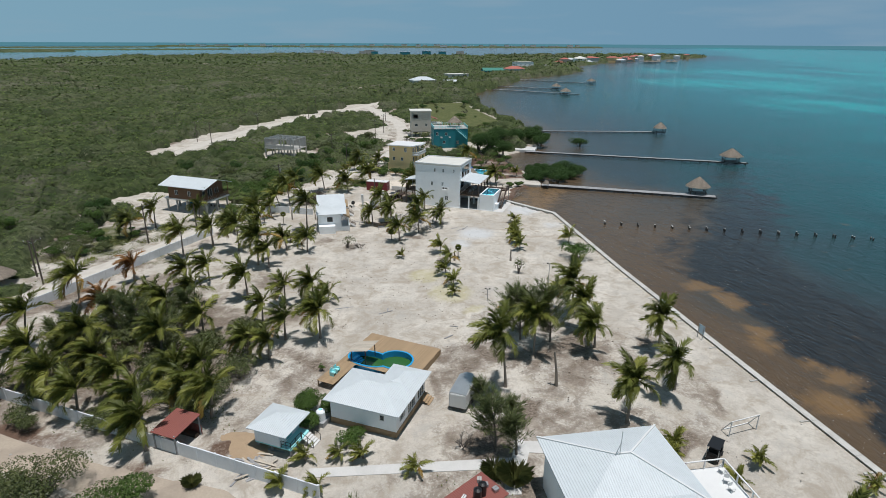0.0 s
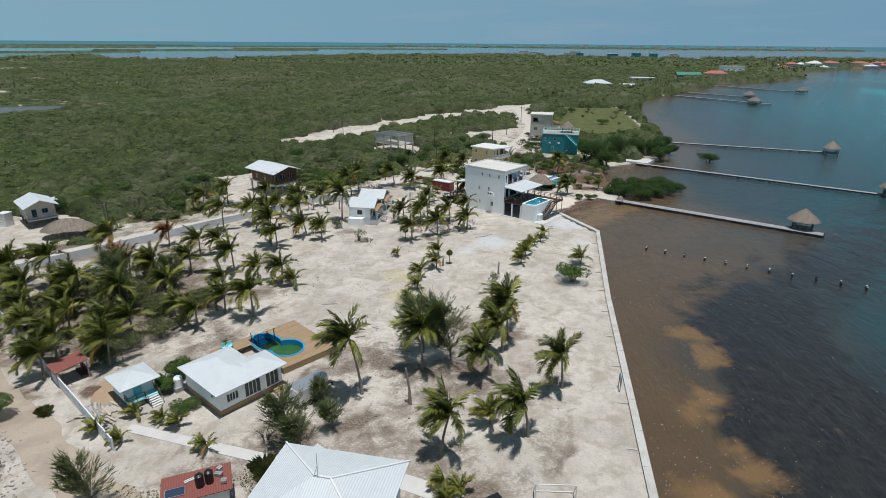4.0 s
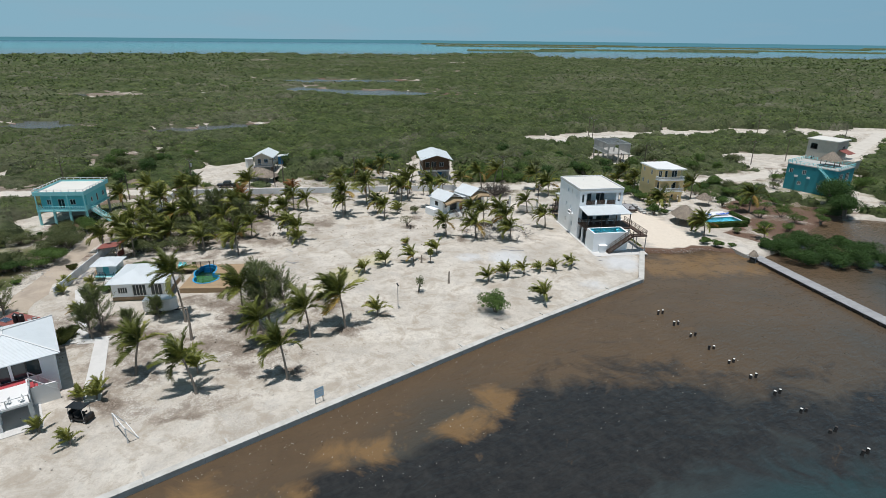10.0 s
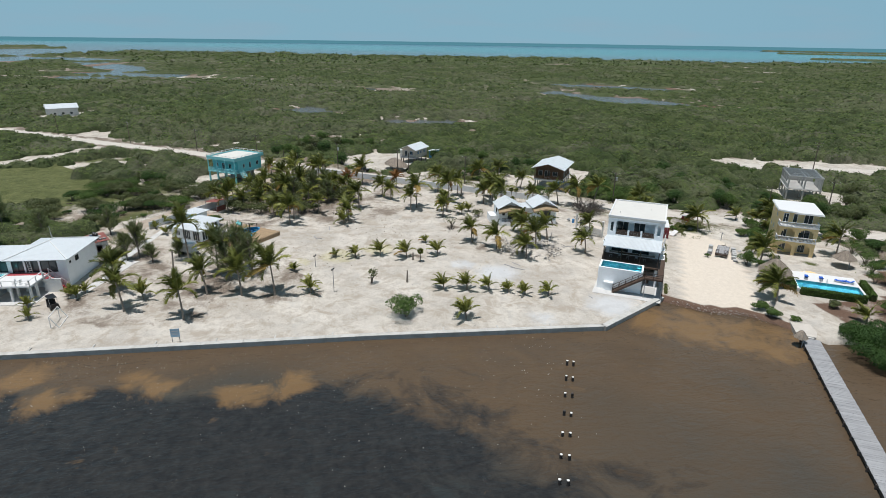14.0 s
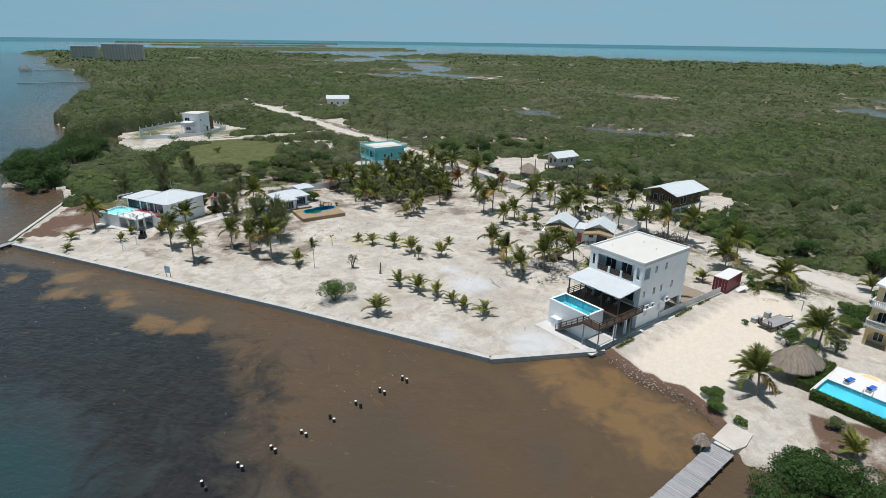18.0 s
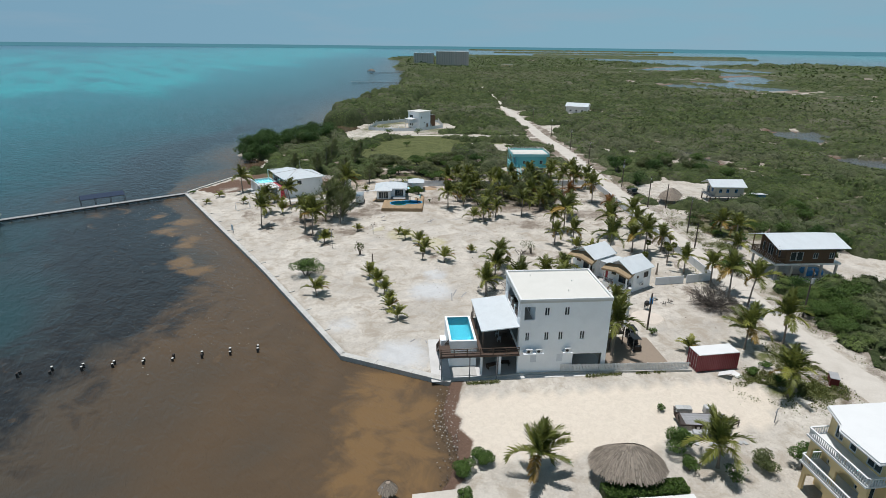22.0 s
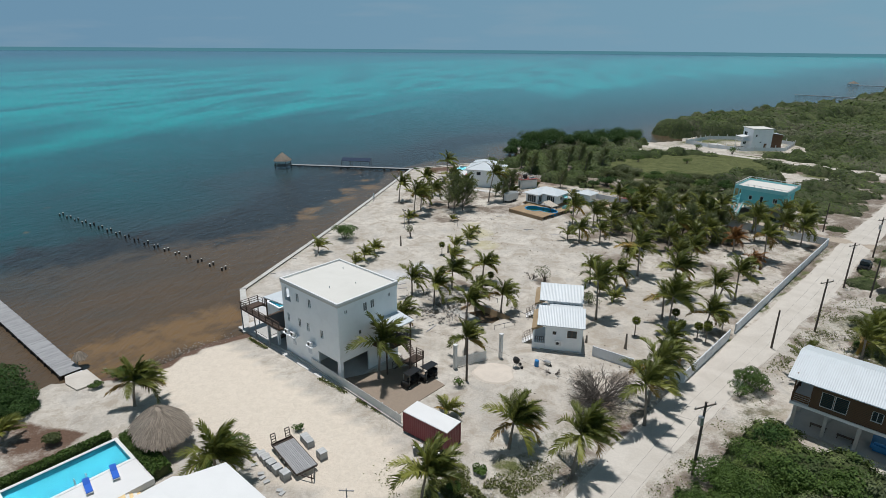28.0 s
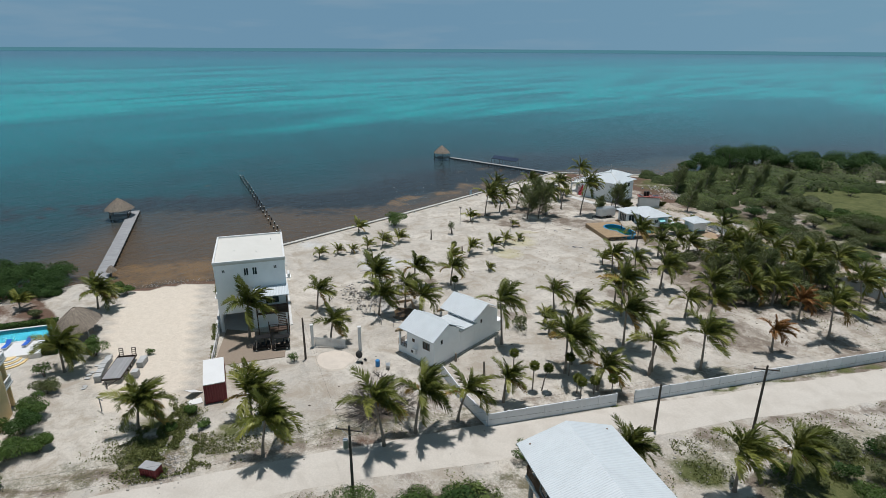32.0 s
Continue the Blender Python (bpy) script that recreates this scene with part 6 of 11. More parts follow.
def big_house():
    ob = thing("white_house", HX, HY, 0, HT, "white three-storey flat-roofed beach house with balconies", "house")
    x0, x1, y0, y1 = -6.05, 6.05, -4.92, 4.92
    n3, n2 = (8.65, 9.9), (5.05, 6.35)
    holes = {
        "n": [(0.55, 1.95, 8.1, 10.0, 0), (3.2, 3.9, *n3, 2), (5.85, 6.55, *n3, 2), (0.8, 1.4, *n2, 2), (3.35, 4.0, *n2, 2), (5.25, 5.9, *n2, 2), (8.15, 8.85, *n2, 2), (7.5, 11.5, 0.0, 2.9, 0)],
        "s": [(5.0, 5.55, 8.9, 9.9, 2), (7.3, 7.85, 8.9, 9.9, 2), (10.1, 10.6, 8.9, 9.9, 2), (4.2, 4.8, 5.3, 6.4, 2), (7.1, 7.7, 5.3, 6.4, 2), (4.4, 5.0, 1.8, 2.9, 2), (8.1, 8.9, 1.7, 2.9, 2)],
        "w": [(1.0, 1.5, 9.3, 9.9, 2), (4.0, 4.7, *n3, 2), (5.2, 5.9, *n3, 2), (8.2, 8.7, 9.3, 9.9, 2), (3.1, 3.6, 5.7, 6.4, 1), (6.6, 8.6, 3.8, 6.0, 2), (0.45, 4.6, 0.0, 2.9, 0)],
        "e": [(0.45, 1.05, 8.0, 9.9, 1), (1.5, 8.3, 7.45, 10.1, 0), (8.75, 9.3, 8.1, 10.0, 0), (0.8, 9.0, 3.75, 6.5, 0), (0.6, 9.2, 0.0, 3.2, 0)]}
    walled(ob, WHITE, x0, x1, y0, y1, 0, 10.6, holes, WHITE, 0.25)
    part("roof_slab", boxes((x0 - 0.12, x1 + 0.12, y0 - 0.12, y1 + 0.12, 10.6, 10.88)), ROOFWHITE, ob, "pale coated flat roof")
    part("parapet", boxes((x0 - 0.12, x1 + 0.12, y0 - 0.12, y0 + 0.13, 10.88, 11.12), (x0 - 0.12, x1 + 0.12, y1 - 0.13, y1 + 0.12, 10.88, 11.12),
                          (x0 - 0.12, x0 + 0.13, y0 + 0.13, y1 - 0.13, 10.88, 11.12), (x1 - 0.13, x1 + 0.12, y0 + 0.13, y1 - 0.13, 10.88, 11.12)), TRIM, ob)
    part("cornice", boxes((x0 - 0.05, x1 + 0.05, y0 - 0.05, y0 - 0.002, 10.1, 10.6), (x0 - 0.05, x1 + 0.05, y1 + 0.002, y1 + 0.05, 10.1, 10.6)), WHITE, ob)
    for z in (3.45, 7.1):
        part("floor_slab", boxes((x0 + 0.25, x1 - 0.25, y0 + 0.25, y1 - 0.25, z, z + 0.22)), CONCRETE, ob)
    # recessed rooms behind the balconies
    wall(ob, "inner_wall", WHITE, 3.9, y0 + 0.25, 7.32, 90, y1 - y0 - 0.5, 3.2, 0.15, [(1.3, 3.3, 0.05, 2.2), (4.3, 6.3, 0.05, 2.2)])
    for u in (1.3, 4.3):
        window(ob, 3.9, y0 + 0.25, 7.32, 90, u, u + 2.0, 0.05, 2.2, TRIM, 2, name="sliding_door")
    wall(ob, "inner_wall", WHITE, 4.6, y0 + 0.25, 3.67, 90, y1 - y0 - 0.5, 3.4, 0.15, [(0.8, 3.8, 0.05, 2.4), (4.6, 7.6, 0.05, 2.4)])
    for u in (0.8, 4.6):
        window(ob, 4.6, y0 + 0.25, 3.67, 90, u, u + 3.0, 0.05, 2.4, BLACK, 3, name="sliding_door")
    wall(ob, "inner_wall", WHITE, 0.5, y0 + 0.25, 0, 90, y1 - y0 - 0.5, 3.45, 0.15, [(3, 4, 0, 2.1)])
    for a, b in ((1.6, 3.55), (3.95, 5.85), (6.25, 8.2)):
        bm = bmesh.new()
        for z in (7.55, 7.78, 8.01, 8.24):
            box(bm, x1 - 0.17, x1 - 0.09, y0 + a, y0 + b, z, z + 0.17)
        part("balcony_rail", bm, DARKWOOD, ob, "dark wooden slatted balcony rail")
    part("balcony_post", boxes((x1 - 0.25, x1 - 0.02, y0 + 3.58, y0 + 3.92, 7.4, 8.6)), WHITE, ob)
    part("balcony_post", boxes((x1 - 0.25, x1 - 0.02, y0 + 5.88, y0 + 6.22, 7.4, 8.6)), WHITE, ob)
    for u in (1.7, 5.3):
        shutter_bars(ob, x1, y1, 0, 180, u, u + 0.8, 1.85, 2.95)
    for us, z in ((((0.55, 3.3),), 3.42), (((5.9, 7.2),), 3.42)):
        for a, b in us:
            part("ledge", boxes((x1 - b, x1 - a, y1 + 0.002, y1 + 0.85, z, z + 0.12)), WHITE, ob)
    part("ledge", boxes((x0 + 7.6, x0 + 9.0, y0 - 0.85, y0 - 0.002, 4.6, 4.72)), WHITE, ob)
    # sheltered terrace and its roof on the sea side
    part("terrace", boxes((x1 + 0.02, 11.2, y0, y1, 3.4, 3.68)), DARKWOOD, ob, "dark timber terrace deck")
    part("terrace_roof", slab(bmesh.new(), [(x1 + 0.01, y0 - 0.05, 7.25), (11.1, y0 - 0.05, 6.75), (11.1, y1 + 0.05, 6.75), (x1 + 0.01, y1 + 0.05, 7.25)], 0.14), ROOFMETAL_Y, ob, "white sheet-metal lean-to roof")
    for y in (y0 + 0.2, -1.6, 1.6, y1 - 0.2):
        part("terrace_post", bars(0.16, ((10.8, y, 3.68), (10.8, y, 6.65))), DARKWOOD, ob)
    for x in (8.4, 10.9):
        for y in (y0 + 0.25, 0.0, y1 - 0.25):
            part("column", boxes((x - 0.16, x + 0.16, y - 0.16, y + 0.16, 0, 3.4)), WHITE, ob)
    rail(ob, (x1 + 0.1, y0 + 0.06), (11.0, y0 + 0.06), 3.68, 1.0, DARKWOOD, 0.1, 1.6, 3)
    rail(ob, (x1 + 0.1, y1 + 0.9), (16.4, y1 + 0.9), 3.68, 1.0, DARKWOOD, 0.1, 1.6, 3)
    part("walkway", boxes((x1 + 0.02, 16.5, y1 + 0.02, y1 + 1.0, 3.45, 3.67), (15.0, 16.5, y1 - 2.0, y1 + 0.02, 3.45, 3.67)), DARKWOOD, ob)
    for x in (9.0, 12.6, 16.3):
        part("post", bars(0.13, ((x, y1 + 0.9, 0), (x, y1 + 0.9, 3.45))), GREYWOOD, ob)
    part("post", bars(0.13, ((16.3, y1 - 1.8, 0), (16.3, y1 - 1.8, 3.45))), GREYWOOD, ob)
    rail(ob, (16.4, y1 + 0.9), (16.4, y1 - 2.0), 3.68, 1.0, DARKWOOD, 0.1, 1.4, 3)
    # stairs along the pool's sea side
    n, ya, yb = 17, y1 - 2.0, y1 - 7.0
    for k in range(n):
        y, z = ya + (yb - ya) * (k + 0.5) / n, 3.6 - 3.6 * (k + 0.6) / n
        part("stair_tread", boxes((15.15, 16.3, y - 0.17, y + 0.17, z - 0.05, z)), DARKWOOD, ob)
    for x in (15.1, 16.35):
        part("stringer", bars(0.08, ((x, ya, 3.5), (x, yb, 0.05)), h=0.32), DARKWOOD, ob)
        rail(ob, (x, ya, 3.6), (x, yb, 0.12), 0, 0.95, DARKWOOD, 0.08, 1.3, 2)
    # rear porch and stairs
    part("porch_deck", boxes((x0 - 2.8, x0 - 0.02, y0 + 0.1, y0 + 4.6, 3.4, 3.62)), DARKWOOD, ob)
    part("porch_roof", slab(bmesh.new(), [(x0 - 3.0, y0 - 0.2, 6.35), (x0 - 0.01, y0 - 0.2, 6.75), (x0 - 0.01, y0 + 4.8, 6.75), (x0 - 3.0, y0 + 4.8, 6.35)], 0.12), ROOFMETAL_Y, ob, "white sheet-metal porch roof")
    for y in (y0 + 0.2, y0 + 4.5):
        part("porch_post", bars(0.14, ((x0 - 2.7, y, 0), (x0 - 2.7, y, 6.3))), DARKWOOD, ob)
    rail(ob, (x0 - 2.75, y0 + 0.15), (x0 - 2.75, y0 + 3.0), 3.62, 1.0, DARKWOOD, 0.1, 1.3, 3)
    rail(ob, (x0 - 2.75, y0 + 0.15), (x0 - 0.1, y0 + 0.15), 3.62, 1.0, DARKWOOD, 0.1, 1.3, 3)
    part("landing", boxes((x0 - 5.4, x0 - 4.0, y0 + 0.4, y0 + 3.0, 1.75, 1.92)), DARKWOOD, ob)
    for x, y in ((x0 - 5.3, y0 + 0.5), (x0 - 5.3, y0 + 2.9), (x0 - 4.1, y0 + 0.5)):
        part("post", bars(0.12, ((x, y, 0), (x, y, 2.9))), DARKWOOD, ob)
    rail(ob, (x0 - 5.35, y0 + 0.45), (x0 - 5.35, y0 + 2.95), 1.92, 0.95, DARKWOOD, 0.09, 1.2, 3)
    rail(ob, (x0 - 5.35, y0 + 0.45), (x0 - 4.05, y0 + 0.45), 1.92, 0.95, DARKWOOD, 0.09, 1.2, 3)
    for k in range(8):
        z = 3.45 - 1.6 * (k + 0.6) / 8
        part("stair_tread", boxes((x0 - 2.85 - (k + 1) * 0.16, x0 - 2.85 - k * 0.16 + 0.06, y0 + 0.5, y0 + 1.6, z - 0.05, z)), DARKWOOD, ob)
        z = 1.75 - 1.75 * (k + 0.6) / 8
        part("stair_tread", boxes((x0 - 4.0 + k * 0.22 - 0.04, x0 - 4.0 + (k + 1) * 0.22, y0 + 1.9, y0 + 3.0, z - 0.05, z)), DARKWOOD, ob)
    rail(ob, (x0 - 2.85, y0 + 1.6, 3.5), (x0 - 4.05, y0 + 1.6, 1.9), 0, 0.95, DARKWOOD, 0.08, 1.0, 2)
    rail(ob, (x0 - 4.0, y0 + 3.05, 1.8), (x0 - 2.2, y0 + 3.05, 0.1), 0, 0.95, DARKWOOD, 0.08, 1.0, 2)
    part("curtain", boxes((x0 - 2.6, x0 - 2.5, y0 + 3.9, y0 + 4.4, 3.7, 6.1)), TRIM, ob, "white hanging curtain")
    part("column", boxes((x0 - 0.0, x0 + 0.44, y1 - 0.44, y1 - 0.256, 0, 2.9)), WHITE, ob)
    for k, (x, y) in enumerate(((-1.0, 2.2), (-2.4, -1.0), (3.0, -3.2))):
        part("vent_pipe", bars(0.09, ((x, y, 10.88), (x, y, 11.15))), TRIM, ob)
    return ob


big_house()
for u, v in ((1.35, 3.54), (2.7, 3.54), (6.55, 3.54)):
    x, y = loc(HX, HY, HT, 6.05, 4.92)
    ac_unit(x, y, 0, HT + 180, u, v)
for u in (8.0, 8.7):
    x, y = loc(HX, HY, HT, -6.05, -4.92)
    ac_unit(x, y, 0, HT, u, 4.72)


def raised_pool():
    ob = thing("raised_pool", HX, HY, 0, HT, "white-walled raised swimming pool with turquoise water", "swimming pool")
    x0, x1, y0, y1 = 11.25, 14.95, -4.92, 2.55
    part("pool_wall", boxes((x0, x0 + 0.3, y0, y1, 0, 4.05), (x1 - 0.3, x1, y0, y1, 0, 4.05), (x0 + 0.3, x1 - 0.3, y0, y0 + 0.3, 0, 4.05), (x0 + 0.3, x1 - 0.3, y1 - 0.3, y1, 0, 4.05)), WHITE, ob)
    part("pool_floor", boxes((x0 + 0.3, x1 - 0.3, y0 + 0.3, y1 - 0.3, 2.6, 2.75)), POOLTILE, ob, "turquoise tiled pool floor")
    for d in ((x0 + 0.3, x0 + 0.33, y0 + 0.3, y1 - 0.3), (x1 - 0.33, x1 - 0.3, y0 + 0.3, y1 - 0.3), (x0 + 0.33, x1 - 0.33, y0 + 0.3, y0 + 0.33), (x0 + 0.33, x1 - 0.33, y1 - 0.33, y1 - 0.3)):
        part("tile_band", boxes((*d, 2.75, 3.98)), POOLTILE, ob)
    w = part("water_surface", boxes((x0 + 0.335, x1 - 0.335, y0 + 0.335, y1 - 0.335, 3.78, 3.8)), POOLWATER, ob, "clear turquoise pool water")
    w.visible_shadow = False
    part("pump_cabinet", boxes((x1 + 0.01, x1 + 0.7, y0 + 1.3, y0 + 2.7, 0, 1.5), (x1 + 0.01, x1 + 0.8, y0 + 1.2, y0 + 2.8, 1.5, 1.6)), WHITE, ob)
    part("plinth_wall", boxes((x0 + 0.2, x1, y1 + 0.02, 4.9, 0, 0.15)), CONCRETE, ob)
    for k in range(3):
        part("pool_step", boxes((x0 + 0.34 + 0.5 * k, x0 + 0.84 + 0.5 * k, y1 - 1.2, y1 - 0.34, 2.76, 3.6 - 0.28 * k)), POOLTILE, ob)


POOLWATER = bpy.data.materials.new("pool_water")
_nt, _nn, _ll, _bs = nodes_of(POOLWATER)
_bs.inputs["Transmission Weight"].default_value, _bs.inputs["Roughness"].default_value, _bs.inputs["IOR"].default_value = 1.0, 0.03, 1.33
_bs.inputs["Base Color"].default_value = (0.55, 0.86, 0.92, 1)
bump_node(_nt, noise_node(_nt, _nn.new("ShaderNodeNewGeometry").outputs["Position"], 1.6, 2), 0.12, 0.1, _bs)
raised_pool()
# terrace furniture
for k in range(5):
    x, y = loc(HX, HY, HT, 8.2, -3.6 + 1.5 * k)
    ob = thing("dining_chair", x, y, 3.68, HT + 90 * (k % 2), "pale metal dining chair on the covered terrace", "chair", "terrace chairs")
    part("seat", boxes((-0.22, 0.22, -0.22, 0.22, 0.42, 0.47)), GREYWOOD, ob)
    part("backrest", boxes((-0.22, 0.22, 0.19, 0.23, 0.47, 0.9)), GREYWOOD, ob)
    for i, j in ((-1, -1), (1, -1), (1, 1), (-1, 1)):
        part("leg", bars(0.035, ((0.2 * i, 0.2 * j, 0), (0.2 * i, 0.2 * j, 0.42))), STEEL, ob)
x, y = loc(HX, HY, HT, 7.2, -0.6)
ob = thing("dining_table", x, y, 3.68, HT, "long dark dining table on the terrace", "table")
part("tabletop", boxes((-0.45, 0.45, -1.9, 1.9, 0.7, 0.76)), DARKWOOD, ob)
for i in (-1, 1):
    for j in (-1, 1):
        part("leg", bars(0.08, ((0.36 * i, 1.7 * j, 0), (0.36 * i, 1.7 * j, 0.7))), DARKWOOD, ob)
for k, (e, n) in enumerate(((7.5, 2.6), (9.0, 3.0))):
    x, y = loc(HX, HY, HT, e, n)
    ob = thing("workbench", x, y, 0, HT + 20 * k, "cluttered low bench beneath the terrace", "bench")
    part("top", boxes((-0.9, 0.9, -0.4, 0.4, 0.55, 0.62)), DARKWOOD, ob)
    for i in (-0.8, 0.8):
        part("leg", boxes((i - 0.05, i + 0.05, -0.35, 0.35, 0, 0.55)), DARKWOOD, ob)
for k, n in enumerate((-2.2, 1.0)):
    x, y = loc(HX, HY, HT, 5.0, n)
    ob = thing("armchair", x, y, 7.32, HT + 90, "dark balcony armchair facing the sea", "chair", "balcony chairs")
    part("seat", boxes((-0.32, 0.32, -0.3, 0.3, 0.2, 0.42)), DARKWOOD, ob)
    part("backrest", boxes((-0.32, 0.32, 0.24, 0.34, 0.42, 0.95)), DARKWOOD, ob)
    for i in (-1, 1):
        part("arm", boxes((0.34 * i - 0.05, 0.34 * i + 0.05, -0.3, 0.34, 0.2, 0.62)), DARKWOOD, ob)
# the paved yard and the fences round it
bm = prism(bmesh.new(), [loc(HX, HY, HT, *q) for q in ((-6.4, -5.3), (17.4, -5.3), (17.6, 6.0), (-6.4, 6.0))], -0.1, 0.06)
tagged(link("pavement", bm, PATHCONC), "pale concrete slab beneath the big house", "pavement", "", "structure")
bm = prism(bmesh.new(), [(23.6, 152.2), (15.0, 158.6), (10.4, 150.6), (15.6, 146.8), (19.0, 149.0)], -0.1, 0.07)
tagged(link("pavement_gravel", bm, GRAVEL), "brown gravel parking pad beside the house", "gravel pad", "", "structure")


def picket_fence(a, b, h, z, material, label, group="", gap=0.14, w=0.10, rail_mat=None):
    L = math.hypot(b[0] - a[0], b[1] - a[1])
    ang = math.degrees(math.atan2(b[1] - a[1], b[0] - a[0]))
    ob = thing("fence", a[0], a[1], z, ang, label, "fence", group)
    n = int(L / gap)
    src = None
    for k in range(n):
        if src is None:
            src = part("picket", boxes((0, w, -0.02, 0.02, 0.05, h)), material, ob)
        else:
            o = new("picket", src.data)
            o.parent = ob
            o.location = (k * gap, 0, 0)
    part("rail", boxes((0, L, 0.022, 0.07, h * 0.25, h * 0.25 + 0.08), (0, L, 0.022, 0.07, h * 0.8, h * 0.8 + 0.08)), rail_mat or material, ob)
    for k in range(int(L / 2.4) + 1):
        part("post", boxes((k * 2.4 - 0.05, k * 2.4 + 0.05, 0.072, 0.16, -0.1, h)), material, ob)
    return ob


picket_fence((28.6, 150.2), (13.4, 159.7), 1.25, 0.15, TRIM, "white picket fence on a low kerb", gap=0.2, w=0.16)
picket_fence((9.7, 146.1), (6.0, 143.4), 1.5, 0.05, TRIM, "white slatted vehicle gate standing open")


def low_wall(name, pts, h, t, material, label, z0=-0.6):
    bm = bmesh.new()
    for a, b in zip(pts, pts[1:]):
        bar(bm, (*a, (h + z0) / 2), (*b, (h + z0) / 2), t, h - z0)
    return tagged(link(name, bm, material), label, "wall", "", "structure")


low_wall("wall_kerb", [(41.9, 143.4), (33.6, 147.4), (28.4, 150.4), (13.2, 159.9)], 0.3, 0.25, SEAWALL, "low concrete kerb along the fence line")
for k, (x, y, h) in enumerate(((9.9, 146.3, 3.4), (4.3, 142.3, 3.6))):
    ob = thing("gate_post", x, y, 0, -30, "tall white concrete gate post on sand", "post", "gate posts")
    part("shaft", boxes((-0.2, 0.2, -0.2, 0.2, -0.2, h)), TRIM, ob)
    part("cap", boxes((-0.25, 0.25, -0.25, 0.25, h, h + 0.12)), TRIM, ob)


# ---- bungalow with two gabled units ----
def bungalow():
    ob = thing("bungalow", -3.45, 131.5, 0, 0.5, "white twin-gabled bungalow with thatched porch awnings", "bungalow")
    for y0, y1 in ((1.9, 7.2), (-6.5, -1.2)):
        ym = (y0 + y1) / 2
        holes = {"n": [(3.0, 4.3, 2.1, 3.2, 2), (1.0, 1.5, 2.4, 2.9, 2)], "w": [(1.3, 1.7, 2.9, 3.5, 1)], "s": [(2.0, 3.2, 2.1, 3.2, 2)], "e": [(0.5, 1.5, 2.0, 3.3, 1), (2.2, 4.4, 1.0, 3.2, 2)]}
        walled(ob, WHITE, -3.1, 2.0, y0, y1, 0.15, 4.0, holes, DARKWOOD, 0.18)
        bm = bmesh.new()
        for x in (-3.1, 1.82):
            v = [bm.verts.new(p) for p in ((x, y0, 4.0), (x, y1, 4.0), (x, ym, 5.45), (x + 0.18, y0, 4.0), (x + 0.18, y1, 4.0), (x + 0.18, ym, 5.45))]
            for f in ((0, 1, 2), (5, 4, 3), (0, 2, 5, 3), (2, 1, 4, 5), (1, 0, 3, 4)):
                bm.faces.new([v[i] for i in f])
        part("gable", bm, WHITE, ob)
        part("roof", gable_x(-3.35, 3.2, y0 - 0.45, y1 + 0.45, 4.08, 5.72, 0.09), ROOFMETAL_X, ob, "white ribbed metal gable roof")
        bm = bmesh.new()
        for s, (ya, yb) in ((0, (y0 - 0.4, ym)), (1, (ym, y1 + 0.4))):
            slab(bm, [(2.4, ya, 4.1 if s == 0 else 4.75), (3.9, ya, 3.4 if s == 0 else 3.9), (3.9, yb, 3.9 if s == 0 else 3.4), (2.4, yb, 4.75 if s == 0 else 4.1)], 0.32)
        part("awning", bm, THATCHTAN, ob, "tan thatched porch awning")
        part("porch_floor", boxes((2.02, 3.8, y0 + 0.1, y1 - 0.1, 0.0, 1.0)), WHITE, ob)
        for y in (y0 + 0.25, y1 - 0.25):
            part("porch_post", boxes((3.5, 3.72, y - 0.11, y + 0.11, 1.0, 3.6)), WHITE, ob)
        rail(ob, (3.68, y0 + 0.3), (3.68, ym - 0.4), 1.0, 0.9, DARKWOOD, 0.06, 0.3, 2)
        rail(ob, (2.2, y1 - 0.25), (3.6, y1 - 0.25), 1.0, 0.9, DARKWOOD, 0.06, 0.3, 2)
        for k in range(5):
            part("stair_tread", boxes((3.82 + 0.28 * k, 4.12 + 0.28 * k, ym - 0.2, ym + 1.3, 0.72 - 0.19 * k, 0.80 - 0.19 * k)), TRIM, ob)
        for y in (ym - 0.22, ym + 1.32):
            rail(ob, (3.85, y, 0.9), (5.2, y, 0.05), 0, 0.85, DARKWOOD, 0.05, 0.28, 2, "stair_rail")
    walled(ob, WHITE, -3.1, 0.9, -1.19, 1.89, 0.15, 3.3, {"e": [(1.0, 2.0, 0.3, 2.4, 0)]}, TRIM, 0.18)
    part("door", boxes((0.78, 0.86, -0.2, 0.8, 0.45, 2.55)), REDPAINT, ob, "reddish wooden door")
    part("link_roof", slab(bmesh.new(), [(-3.3, -1.6, 3.55), (1.6, -1.6, 3.55), (1.6, 2.3, 3.75), (-3.3, 2.3, 3.75)], 0.09), ROOFMETAL_X, ob, "white ribbed metal link roof")
    part("plinth", boxes((-3.35, 2.6, -6.75, 7.5, -0.2, 0.14)), CONCRETE, ob)
    part("lean_to", boxes((-2.9, 0.6, -8.2, -6.52, 0, 1.7)), WHITE, ob)
    x, y = -4.35, 138.75
    return ob


bungalow()
ac_unit(-1.45, 138.72, 0, 180.5, 1.9, 1.3)


